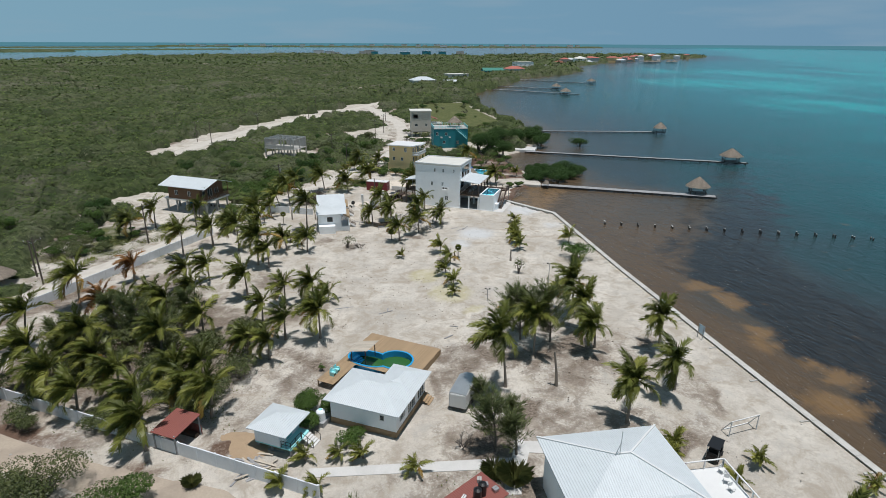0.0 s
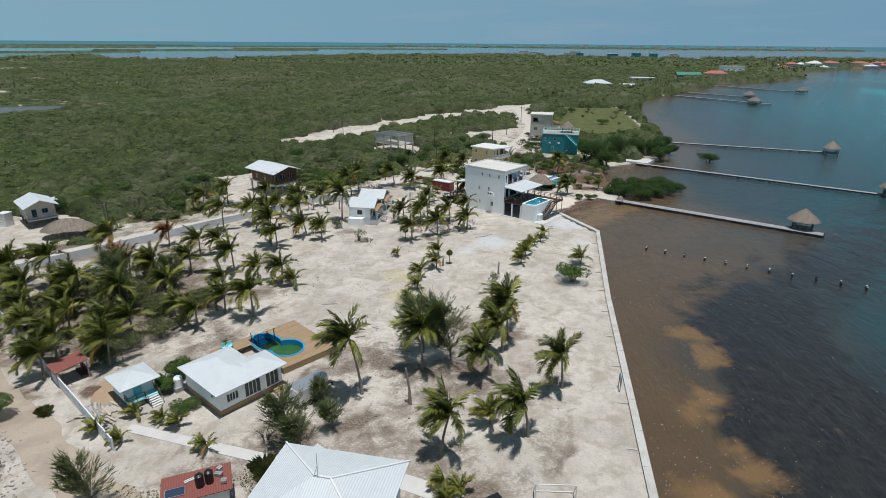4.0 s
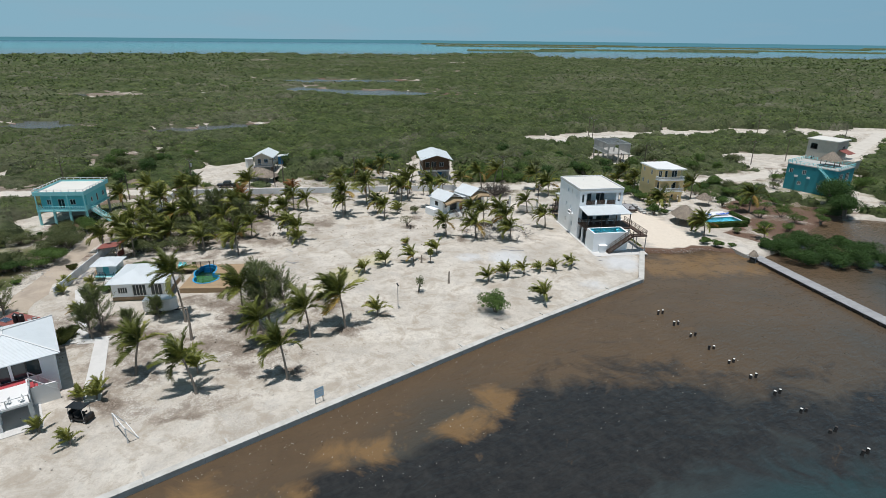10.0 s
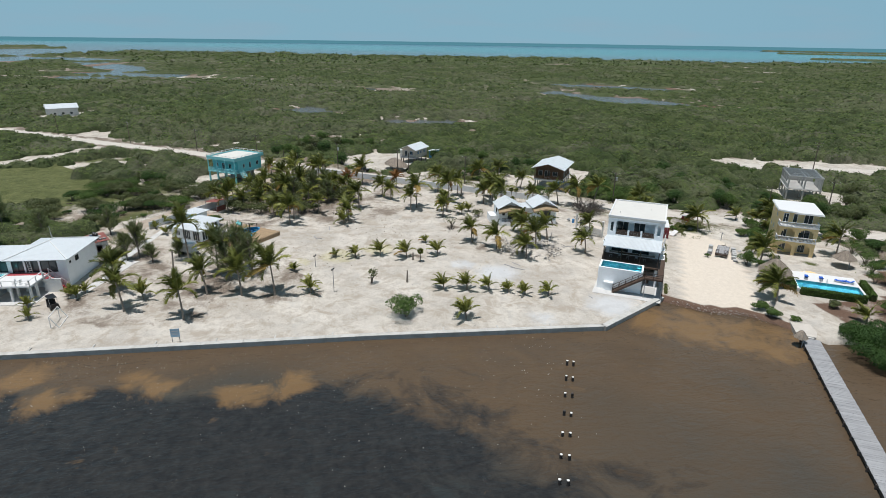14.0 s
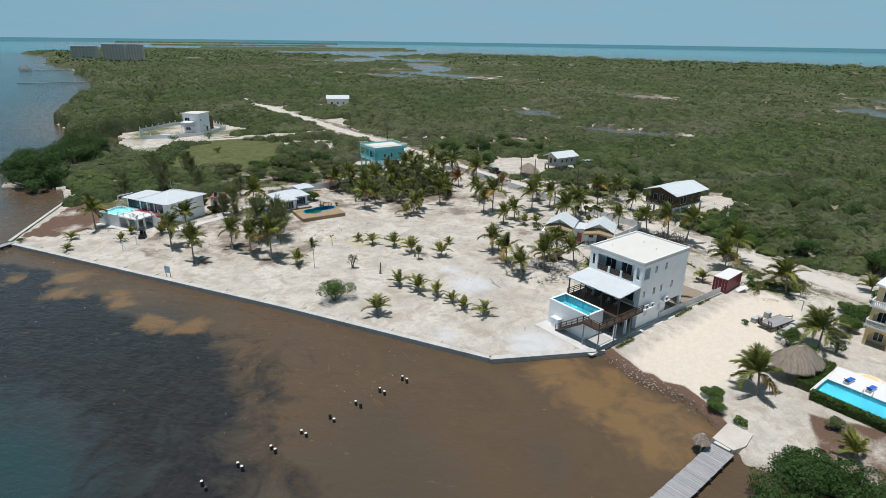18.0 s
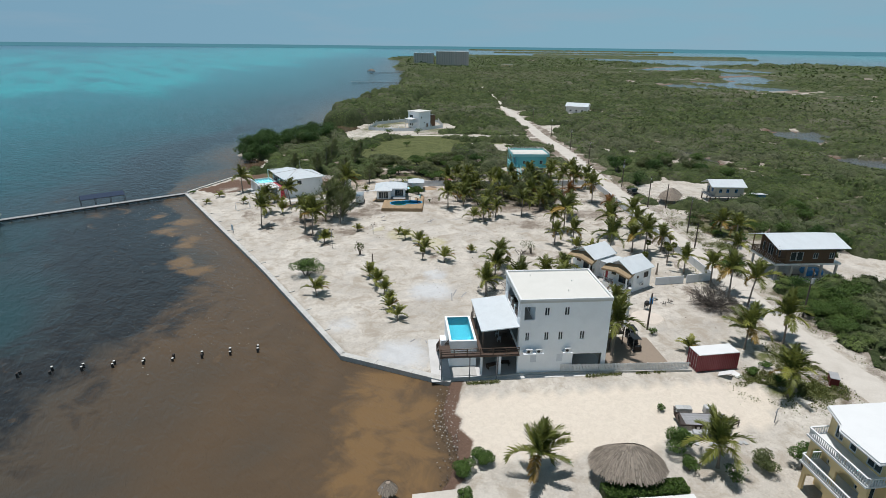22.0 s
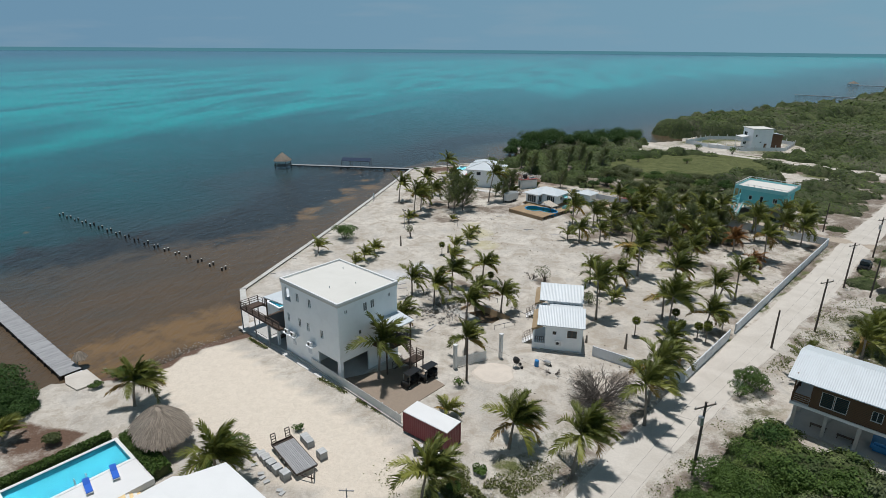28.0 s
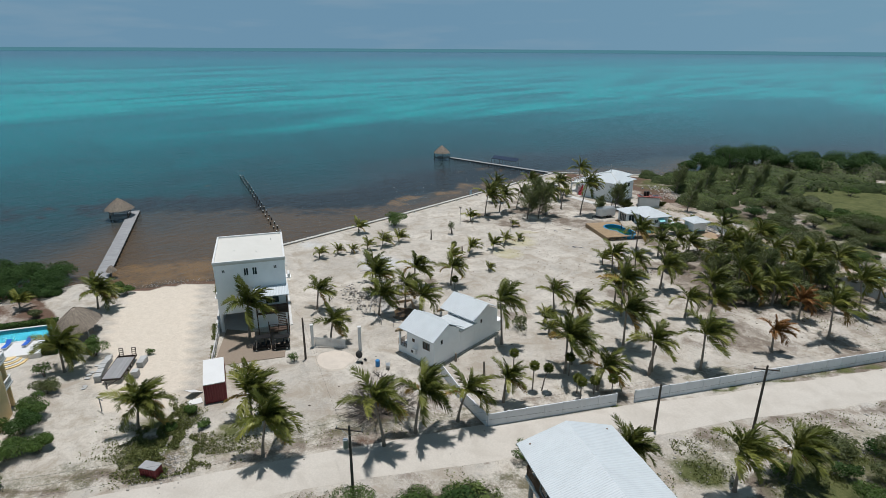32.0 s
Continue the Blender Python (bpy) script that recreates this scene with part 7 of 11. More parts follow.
# ---- raised brown timber house across the road ----
def brown_house():
    ob = thing("timber_house", -36.75, 149.85, 0, -31, "brown plank house on posts with a white metal roof", "house")
    x0, x1, y0, y1 = -6.6, 6.6, -4.0, 4.0
    holes = {"n": [(0.9, 2.1, 0.5, 2.3, 1), (2.15, 3.4, 0.5, 2.3, 1), (5.4, 6.4, 0.9, 2.1, 2), (8.6, 9.6, 0.9, 2.1, 2)], "e": [(0.8, 2.0, 0.3, 2.2, 1), (2.6, 4.2, 0.2, 2.3, 2), (5.0, 6.4, 0.8, 2.1, 2)], "s": [(2, 3, 0.9, 2.1, 2), (6, 7, 0.9, 2.1, 2)], "w": [(3, 4, 0.9, 2.1, 2)]}
    walled(ob, BROWNWOOD, x0 + 1.6, x1 - 1.8, y0, y1, 3.35, 6.6, holes, TRIM, 0.15)
    bm = bmesh.new()
    for k in range(16):
        z = 3.45 + 0.195 * k
        box(bm, x0 + 1.6, x1 - 1.8, y1 + 0.001, y1 + 0.025, z, z + 0.02)
        box(bm, x1 - 1.8 + 0.001, x1 - 1.775, y0, y1, z, z + 0.02)
    part("siding_joint", bm, DARKWOOD, ob)
    part("floor", boxes((x0 + 0.1, x1, y0 - 0.1, y1 + 0.1, 3.0, 3.34)), TRIM, ob, "white-edged raised floor")
    part("roof", gable_x(x0 - 0.5, x1 + 0.6, y0 - 0.9, y1 + 0.9, 6.55, 8.05, 0.1), ROOFMETAL_X, ob, "white ribbed metal gable roof")
    bm = bmesh.new()
    for x in (x1 - 1.95, x0 + 1.6):
        v = [bm.verts.new(p) for p in ((x, y0, 6.6), (x, y1, 6.6), (x, 0, 7.9), (x + 0.15, y0, 6.6), (x + 0.15, y1, 6.6), (x + 0.15, 0, 7.9))]
        for f in ((0, 1, 2), (5, 4, 3), (0, 2, 5, 3), (2, 1, 4, 5), (1, 0, 3, 4)):
            bm.faces.new([v[i] for i in f])
    part("gable", bm, BROWNWOOD, ob)
    for z in (3.55, 3.8, 4.05, 4.3):
        part("rail_board", boxes((x1 - 0.1, x1 - 0.04, y0, y1, z, z + 0.16)), BROWNWOOD, ob)
    for y in (y0, y1):
        for z in (3.55, 3.8, 4.05, 4.3):
            part("rail_board", boxes((x1 - 1.75, x1 - 0.1, y - 0.04, y + 0.02, z, z + 0.16)), BROWNWOOD, ob)
    for y in (y0 + 0.1, 0, y1 - 0.1):
        part("porch_post", bars(0.14, ((x1 - 0.15, y, 3.34), (x1 - 0.15, y, 6.9))), BROWNWOOD, ob)
    for i in range(5):
        for y in (y0 + 0.3, 0, y1 - 0.3):
            x = x0 + 0.6 + i * (x1 - x0 - 1.2) / 4
            part("stilt", boxes((x - 0.17, x + 0.17, y - 0.17, y + 0.17, -0.1, 3.0)), CONCRETE, ob)
    part("slab", boxes((x0, x1, y0 - 0.2, y1 + 0.2, -0.1, 0.1)), CONCRETE, ob)
    return ob


brown_house()
x, y = loc(-36.75, 149.85, -31, -3.0, 1.5)
ob = thing("tarpaulin_pile", x, y, 0.1, -31, "blue tarpaulin over stored boxes under the house", "tarpaulin")
bm = boxes((-1.8, 1.8, -1.2, 1.2, 0, 1.1))
bmesh.ops.bevel(bm, geom=bm.edges[:], offset=0.25, segments=2, affect="EDGES")
part("cover", bm, BLUEPAINT, ob)
for k, (e, n) in enumerate(((1.0, 2.6), (3.6, 2.4))):
    x, y = loc(-36.75, 149.85, -31, e, n)
    ob = thing("bench", x, y, 0.1, -31, "dark bench in the shade under the house", "bench", "benches")
    part("seat", boxes((-0.8, 0.8, -0.2, 0.2, 0.42, 0.47)), DARKWOOD, ob)
    for i in (-0.7, 0.7):
        part("leg", boxes((i - 0.04, i + 0.04, -0.18, 0.18, 0, 0.42)), DARKWOOD, ob)


# ---- aqua house on stilts with a roof terrace ----
def aqua_house():
    ob = thing("aqua_house", -54.2, 54.8, 0, -33, "aqua stilt house with a railed white roof terrace", "house")
    x0, x1, y0, y1 = -6.0, 6.1, -5.3, 5.6
    holes = {"e": [(1.2, 2.2, 1.0, 2.2, 2), (3.6, 5.0, 0.05, 2.3, 2), (6.2, 7.4, 0.9, 2.2, 2)], "n": [(2.0, 2.8, 1.0, 2.1, 1), (4.6, 5.4, 0.6, 2.3, 1), (7.6, 8.6, 1.0, 2.2, 2)], "s": [(2, 3, 1, 2.2, 2), (6, 7, 1, 2.2, 2)], "w": [(2, 3, 1, 2.2, 2), (6, 7, 1, 2.2, 2)]}
    walled(ob, AQUA, x0 + 0.8, x1 - 1.5, y0 + 0.6, y1 - 0.4, 3.4, 6.9, holes, TRIM, 0.2)
    part("roof_deck", boxes((x0, x1, y0, y1, 6.92, 7.3)), ROOFWHITE, ob, "white flat roof terrace")
    part("roof_band", boxes((x0 - 0.06, x1 + 0.06, y0 - 0.06, y0, 6.85, 7.75), (x0 - 0.06, x1 + 0.06, y1, y1 + 0.06, 6.85, 7.75), (x0 - 0.06, x0, y0, y1, 6.85, 7.75), (x1, x1 + 0.06, y0, y1, 6.85, 7.75)), PALEAQUA, ob, "pale aqua roof band")
    for a, b in (((x0, y0), (x1, y0)), ((x1, y0), (x1, y1)), ((x1, y1), (x0, y1)), ((x0, y1), (x0, y0))):
        rail(ob, a, b, 7.7, 0.5, TRIM, 0.12, 1.6, 1)
    part("balcony_floor", boxes((x0 + 0.4, x1 + 0.2, y0 + 0.2, y1, 3.15, 3.39)), PALEAQUA, ob)
    rail(ob, (x1 + 0.12, y0 + 0.3), (x1 + 0.12, y1), 3.4, 0.95, PALEAQUA, 0.1, 0.5, 3)
    rail(ob, (x1 - 1.4, y1 - 0.06), (x1 + 0.1, y1 - 0.06), 3.4, 0.95, PALEAQUA, 0.1, 0.5, 3)
    rail(ob, (x1 - 1.4, y0 + 0.26), (x1 + 0.1, y0 + 0.26), 3.4, 0.95, PALEAQUA, 0.1, 0.5, 3)
    for y in (y0 + 0.4, -1.6, 1.8, y1 - 0.2):
        part("balcony_post", boxes((x1 - 0.05, x1 + 0.15, y - 0.1, y + 0.1, 3.4, 6.9)), PALEAQUA, ob)
        for x in (x0 + 1, 0, x1 - 0.1):
            part("stilt", boxes((x - 0.2, x + 0.2, y - 0.2, y + 0.2, -0.1, 3.15)), PALEAQUA if x > 3 else CONCRETE, ob)
    part("storage", boxes((x0 + 0.9, -1.5, y0 + 1, 1.5, 0, 3.15)), CONCRETE, ob)
    for k in range(14):
        part("stair_tread", boxes((x1 - 2.6 + 0.0, x1 - 1.6, y1 + 0.1 + 0.28 * k, y1 + 0.42 + 0.28 * k, 3.15 - 0.225 * k, 3.23 - 0.225 * k)), TRIM, ob)
    for xx in (x1 - 2.65, x1 - 1.55):
        part("stair_string", bars(0.07, ((xx, y1 + 0.05, 3.1), (xx, y1 + 4.0, 0.0)), h=0.26), PALEAQUA, ob)
        rail(ob, (xx, y1 + 0.1, 3.2), (xx, y1 + 4.0, 0.1), 0, 0.9, PALEAQUA, 0.08, 0.8, 2, "stair_rail")
    rail(ob, (x0 + 2.0, y0 - 0.5, 3.5), (x1 - 2.0, y0 - 0.5, 7.2), 0, 0.9, PALEAQUA, 0.1, 0.8, 2, "roof_stair_rail")
    for k in range(16):
        part("roof_stair_tread", boxes((x0 + 2.0 + 0.46 * k, x0 + 2.5 + 0.46 * k, y0 - 0.9, y0 - 0.08, 3.5 + 0.23 * k, 3.58 + 0.23 * k)), PALEAQUA, ob)
    rail(ob, (x0 + 2.0, y0 - 0.95, 3.5), (x0 + 9.4, y0 - 0.95, 7.2), 0, 0.9, TRIM, 0.1, 0.8, 2, "roof_stair_rail")
    part("stair_post", bars(0.16, ((x0 + 2.1, y0 - 0.5, -0.1), (x0 + 2.1, y0 - 0.5, 3.5))), PALEAQUA, ob)
    return ob


aqua_house()


# ---- small raised cottage and outbuilding across the road ----
def cottage():
    ob = thing("cottage", -77.9, 112.0, 0, -35, "pale cottage on posts with a white gable roof", "house")
    walled(ob, BEIGE, -4.0, 4.0, -2.8, 2.8, 2.0, 4.7, {"n": [(1, 1.8, 1, 2, 2), (3, 3.8, 1, 2, 2), (5.4, 6.2, 1, 2, 2)], "e": [(1, 2, 0.2, 2.1, 1), (3, 4.2, 0.9, 2, 2)]}, BLUEPAINT, 0.15)
    part("roof", gable_x(-4.5, 5.6, -3.5, 3.5, 4.75, 6.3, 0.1), ROOFMETAL_X, ob, "white ribbed metal gable roof")
    part("floor", boxes((-4.1, 5.4, -2.9, 2.9, 1.75, 1.99)), GREYWOOD, ob)
    for x in (-3.6, 0, 3.6, 5.2):
        for y in (-2.6, 2.6):
            part("stilt", boxes((x - 0.13, x + 0.13, y - 0.13, y + 0.13, -0.1, 1.75)), DARKWOOD, ob)
    rail(ob, (5.3, -2.8), (5.3, 2.8), 2.0, 0.9, GREYWOOD, 0.08, 0.8, 2)
    bm = bmesh.new()
    for x in (-4.0, 3.85):
        v = [bm.verts.new(p) for p in ((x, -2.8, 4.7), (x, 2.8, 4.7), (x, 0, 6.0), (x + 0.15, -2.8, 4.7), (x + 0.15, 2.8, 4.7), (x + 0.15, 0, 6.0))]
        for f in ((0, 1, 2), (5, 4, 3), (0, 2, 5, 3), (2, 1, 4, 5), (1, 0, 3, 4)):
            bm.faces.new([v[i] for i in f])
    part("gable", bm, BEIGE, ob)
    ob = thing("blue_hut", -81.9, 119.5, 0, -35, "small blue plank hut with a white roof", "hut")
    walled(ob, BLUEPAINT, -1.5, 1.5, -1.4, 1.4, 0.3, 2.8, {"n": [(0.8, 1.6, 0.1, 2.0, 1)]}, TRIM, 0.12)
    part("roof", slab(bmesh.new(), [(-1.8, -1.7, 2.9), (1.8, -1.7, 2.9), (1.8, 1.7, 3.3), (-1.8, 1.7, 3.3)], 0.08), ROOFMETAL_X, ob)
    part("base", boxes((-1.5, 1.5, -1.4, 1.4, -0.1, 0.29)), GREYWOOD, ob)
    ob = thing("water_tank", -82.9, 108.1, 0, 0, "white box-shaped water tank beside the yard", "tank")
    part("body", boxes((-1.0, 1.0, -1.0, 1.0, 0, 3.0)), TRIM, ob)
    part("lid", boxes((-1.1, 1.1, -1.1, 1.1, 3.0, 3.12)), TRIM, ob)


cottage()


def thatch_cone(r0, r1, z0, z1, seed, sides=36, layers=8, ridge=0.0):
    """A conical thatch: a core, and ragged palm leaves laid over it from the eave up to the top."""
    rng = random.Random(seed)
    bm = bmesh.new()
    prev = None
    for k in range(layers + 1):
        t = k / layers
        r, z = r0 * 0.97 + (r1 - r0 * 0.97) * t, z0 + (z1 - z0) * t ** 0.92 - 0.04
        ringv = [bm.verts.new((r * math.cos(2 * math.pi * i / sides), r * math.sin(2 * math.pi * i / sides), z + rng.uniform(-0.04, 0.04))) for i in range(sides)]
        if prev:
            for i in range(sides):
                bm.faces.new((prev[i], prev[(i + 1) % sides], ringv[(i + 1) % sides], ringv[i]))
        prev = ringv
    bm.faces.new(prev)
    for k in range(int(min(3600, 400 + 330 * r0 * r0)) if layers > 3 else 0):
        t, a = 1 - math.sqrt(rng.random()), rng.uniform(0, 6.28)
        L = rng.uniform(0.4, 0.9) / max(0.5, math.hypot(r0, z1 - z0))
        w = rng.uniform(0.015, 0.045)
        p = []
        for q, s in ((t - L * 0.5, -1), (t - L * 0.5, 1), (t + L * 0.5, 1), (t + L * 0.5, -1)):
            r, z = r0 + (r1 - r0) * min(q, 1), z0 + (z1 - z0) * (max(min(q, 1), 0) ** 0.92 + min(q, 0)) + 0.05 + rng.uniform(-0.03, 0.03)
            b = a + s * w / max(r, 0.25)
            p.append(bm.verts.new((r * math.cos(b), r * math.sin(b), z)))
        bm.faces.new(p)
    for v in bm.verts:
        v.co.x += ridge * math.tanh(v.co.x / (0.25 * r0))
    return bm


def palapa(x, y, r, eave, top, label, seed, z=0.0, posts=6, group="palapas", ridge=0.0, turn=0.0):
    ob = thing("palapa", x, y, z, turn, label, "thatched shelter", group)
    part("thatch", thatch_cone(r, 0.25, eave, top, seed, ridge=ridge), THATCH, ob, "grey weathered palm thatch")
    part("thatch_underside", thatch_cone(r * 0.97, 0.2, eave - 0.12, top - 0.35, seed + 1, layers=3, ridge=ridge), THATCHTAN, ob)
    for i in range(posts):
        a = 2 * math.pi * i / posts
        part("post", tube(bmesh.new(), [(r * 0.72 * math.cos(a), r * 0.72 * math.sin(a), -0.1), (r * 0.72 * math.cos(a), r * 0.72 * math.sin(a), eave + 0.5)], [0.09, 0.08], 7), GREYWOOD, ob)
    return ob


palapa(37.6, 168.0, 2.75, 2.0, 4.3, "large hipped thatched palapa beside the pool hedge", 1, ridge=1.05, turn=-36)
palapa(-63.2, 104.4, 2.9, 1.8, 3.9, "low wide thatched palapa in a fenced yard", 2, posts=8, ridge=2.3, turn=25)
palapa(32.4, 187.0, 2.0, 1.9, 3.3, "small thatched parasol near the yellow house", 3, posts=1)
palapa(58.9, 156.4, 0.85, 1.8, 2.6, "tiny thatched parasol standing beside the jetty", 4, z=-0.75, posts=1)


# ---- yellow house, its pool and garden ----
def balusters(parent, a, b, z, h):
    ax, ay = a
    bx_, by = b
    L = math.hypot(bx_ - ax, by - ay)
    n = int(L / 0.24)
    ang = math.degrees(math.atan2(by - ay, bx_ - ax))
    top = part("balustrade", box(bmesh.new(), 0, L, -0.09, 0.09, z + h - 0.1, z + h, pose(ax, ay, 0, 0, 0, ang)), TRIM, parent, "white balustrade")
    box_src = None
    for k in range(n):
        x, y = ax + (bx_ - ax) * (k + 0.5) / n, ay + (by - ay) * (k + 0.5) / n
        if box_src is None:
            box_src = part("baluster", tube(bmesh.new(), [(0, 0, 0), (0, 0, 0.2), (0, 0, 0.4), (0, 0, h - 0.1)], [0.05, 0.085, 0.045, 0.06], 6), TRIM, top)
            box_src.location = (x, y, z)
        else:
            o = new("baluster", box_src.data)
            o.parent = top
            o.location = (x, y, z)


def arch_wall(parent, x, y, z, ang, L, H, material, arches, t=0.25):
    """A wall with arched openings (u0, u1, spring height, top height) standing on the floor."""
    m = pose(x, y, z, 0, 0, ang)
    bm = bmesh.new()
    cur = 0.0
    for u0, u1, s, top in arches:
        box(bm, cur, u0, 0, t, 0, H, m)
        n = 8
        for k in range(n):
            a, b = u0 + (u1 - u0) * k / n, u0 + (u1 - u0) * (k + 1) / n
            f = lambda u: s + (top - s) * math.sqrt(max(0, 1 - ((u - (u0 + u1) / 2) / ((u1 - u0) / 2)) ** 2))
            box(bm, a, b, 0, t, min(f(a), f(b)) if 0 < k < n - 1 else s + 0.3 * (f((a + b) / 2) - s), H, m)
        cur = u1
    box(bm, cur, L, 0, t, 0, H, m)
    return part("arcade_wall", bm, material, parent)


def yellow_house():
    ob = thing("yellow_house", 21.1, 183.9, 0, -29, "yellow stucco three-storey house with arched balconies", "house")
    x0, x1, y0, y1 = -4.6, 3.2, -3.6, 3.6
    holes = {"n": [(1, 1.9, 1, 2.2, 2), (4, 4.9, 1, 2.2, 2), (1, 1.9, 4.2, 5.4, 2), (4, 4.9, 4.2, 5.4, 2), (1.2, 2.0, 7.3, 8.5, 2), (4.2, 5.1, 7.3, 8.5, 2)],
             "s": [(1.2, 2.0, 4.2, 5.3, 2), (4, 4.8, 4.2, 5.3, 2), (1.2, 2.0, 7.2, 8.3, 2), (5.2, 6.0, 7.0, 8.4, 2)],
             "e": [(1.0, 2.3, 0.3, 2.3, 2), (4.6, 5.9, 0.3, 2.3, 2), (0.8, 2.0, 3.3, 5.4, 2), (4.2, 6.2, 3.3, 5.4, 2), (0.8, 1.8, 6.5, 8.4, 2), (2.6, 3.4, 6.5, 8.4, 1), (4.6, 6.2, 6.5, 8.6, 2)], "w": [(2, 3, 4.2, 5.4, 2), (2, 3, 7.2, 8.4, 2)]}
    walled(ob, YELLOW, x0, x1, y0, y1, 0, 9.0, holes, TRIM, 0.25)
    bm = prism(bmesh.new(), [(x0 - 0.35, y0 - 0.35), (x1 + 0.4, y0 - 0.35), (x1 + 1.3, -1.2), (x1 + 2.0, -0.4), (x1 + 2.0, y1 + 0.35), (x0 - 0.35, y1 + 0.35)], 9.0, 9.18)
    part("roof", bm, TRIM, ob, "white coated flat roof")
    part("roof_edge", prism(bmesh.new(), [(x0 - 0.42, y0 - 0.42), (x1 + 0.42, y0 - 0.42), (x1 + 1.35, -1.25), (x1 + 2.08, -0.45), (x1 + 2.08, y1 + 0.42), (x0 - 0.42, y1 + 0.42)], 8.88, 8.998), TRIM, ob)
    arch_wall(ob, x1 + 1.9, y0 + 0.3, 0, 90, y1 - y0 - 0.3, 3.0, YELLOW, ((0.4, 2.9, 1.9, 2.5), (3.5, 6.2, 1.9, 2.5)))
    arch_wall(ob, x1 + 1.9, y0 + 0.3, 3.2, 90, y1 - y0 - 0.3, 2.9, YELLOW, ((0.4, 2.9, 1.8, 2.5), (3.5, 6.2, 1.8, 2.5)))
    for z in (3.0, 6.1):
        part("balcony_floor", boxes((x1 + 0.01, x1 + 2.2, y0, y1, z, z + 0.2)), TRIM, ob)
        balusters(ob, (x1 + 2.1, y0 + 0.1), (x1 + 2.1, y1 - 0.1), z + 0.2, 0.85)
        balusters(ob, (x1 + 0.1, y0 + 0.08), (x1 + 2.0, y0 + 0.08), z + 0.2, 0.85)
        balusters(ob, (x1 + 0.1, y1 - 0.08), (x1 + 2.0, y1 - 0.08), z + 0.2, 0.85)
    part("annexe", boxes((x0 - 2.4, x0 - 0.02, y1 - 2.6, y1 - 0.6, 0, 2.4)), YELLOW, ob)
    return ob


yellow_house()
PX, PY, PT = 42.4, 175.2, -29.0


def ground_pool():
    ob = thing("swimming_pool", PX, PY, 0, PT, "rectangular turquoise pool with a white sunbathing deck", "swimming pool")
    x0, x1, y0, y1 = -1.6, 2.6, -5.0, 5.0
    part("coping", boxes((x0 - 0.35, x0, y0 - 0.35, y1 + 0.35, -0.2, 0.75), (x1, x1 + 0.35, y0 - 0.35, y1 + 0.35, -0.2, 0.75), (x0, x1, y0 - 0.35, y0, -0.2, 0.75), (x0, x1, y1, y1 + 0.35, -0.2, 0.75)), TRIM, ob)
    part("pool_floor", boxes((x0, x1, y0, y1, -0.2, 0.12)), POOLTILE, ob)
    w = part("water_surface", boxes((x0 + 0.01, x1 - 0.01, y0 + 0.01, y1 - 0.01, 0.48, 0.5)), POOLWATER, ob)
    w.visible_shadow = False
    for d in ((x0, x0 + 0.03, y0, y1), (x1 - 0.03, x1, y0, y1), (x0 + 0.03, x1 - 0.03, y0, y0 + 0.03), (x0 + 0.03, x1 - 0.03, y1 - 0.03, y1)):
        part("tile_band", boxes((d[0] + 0.002, d[1] + 0.002, d[2] + 0.002, d[3] - 0.002, -0.6, 0.7)), POOLTILE, ob)
    part("deck", boxes((x0 - 4.6, x0 - 0.36, y0 - 0.35, y1 + 0.3, -0.1, 0.72)), TRIM, ob)
    for k in range(5):
        bm = bmesh.new()
        bmesh.ops.create_cone(bm, cap_ends=True, segments=28, radius1=2.3 - 0.32 * k, radius2=2.3 - 0.32 * k, depth=0.14, matrix=Matrix.Translation((x0 - 4.6, -1.6, 0.07 + 0.14 * k)))
        part("round_step", bm, TRIM if k % 2 else YELLOW, ob)
    for y in (-1.0, 0.0):
        part("ladder_rail", bars(0.05, ((x0 - 0.1, y, 0.75), (x0 - 0.1, y, 1.5)), ((x0 - 0.1, y, 1.5), (x0 + 0.35, y, 1.3)), ((x0 + 0.35, y, 1.3), (x0 + 0.35, y, 0.5))), STEEL, ob)


ground_pool()
for k, (e, n, r) in enumerate(((-3.0, -3.0, -10), (-3.1, -0.6, -8), (-3.0, 2.4, 70), (-3.0, 3.6, 72))):
    x, y = loc(PX, PY, PT, e, n)
    ob = thing("sun_lounger", x, y, 0.72, PT + r, "blue-cushioned white sun lounger by the pool", "lounger", "sun loungers")
    part("frame", boxes((-0.95, 0.95, -0.32, 0.32, 0.24, 0.3)), TRIM, ob)
    for i in (-0.8, 0.8):
        for j in (-0.26, 0.26):
            part("leg", bars(0.05, ((i, j, 0), (i, j, 0.24))), TRIM, ob)
    part("mattress", boxes((-0.9, 0.35, -0.29, 0.29, 0.302, 0.38)), LOUNGE, ob)
    part("backrest", slab(bmesh.new(), [(0.36, -0.29, 0.38), (0.92, -0.29, 0.75), (0.92, 0.29, 0.75), (0.36, 0.29, 0.38)], 0.08), LOUNGE, ob)


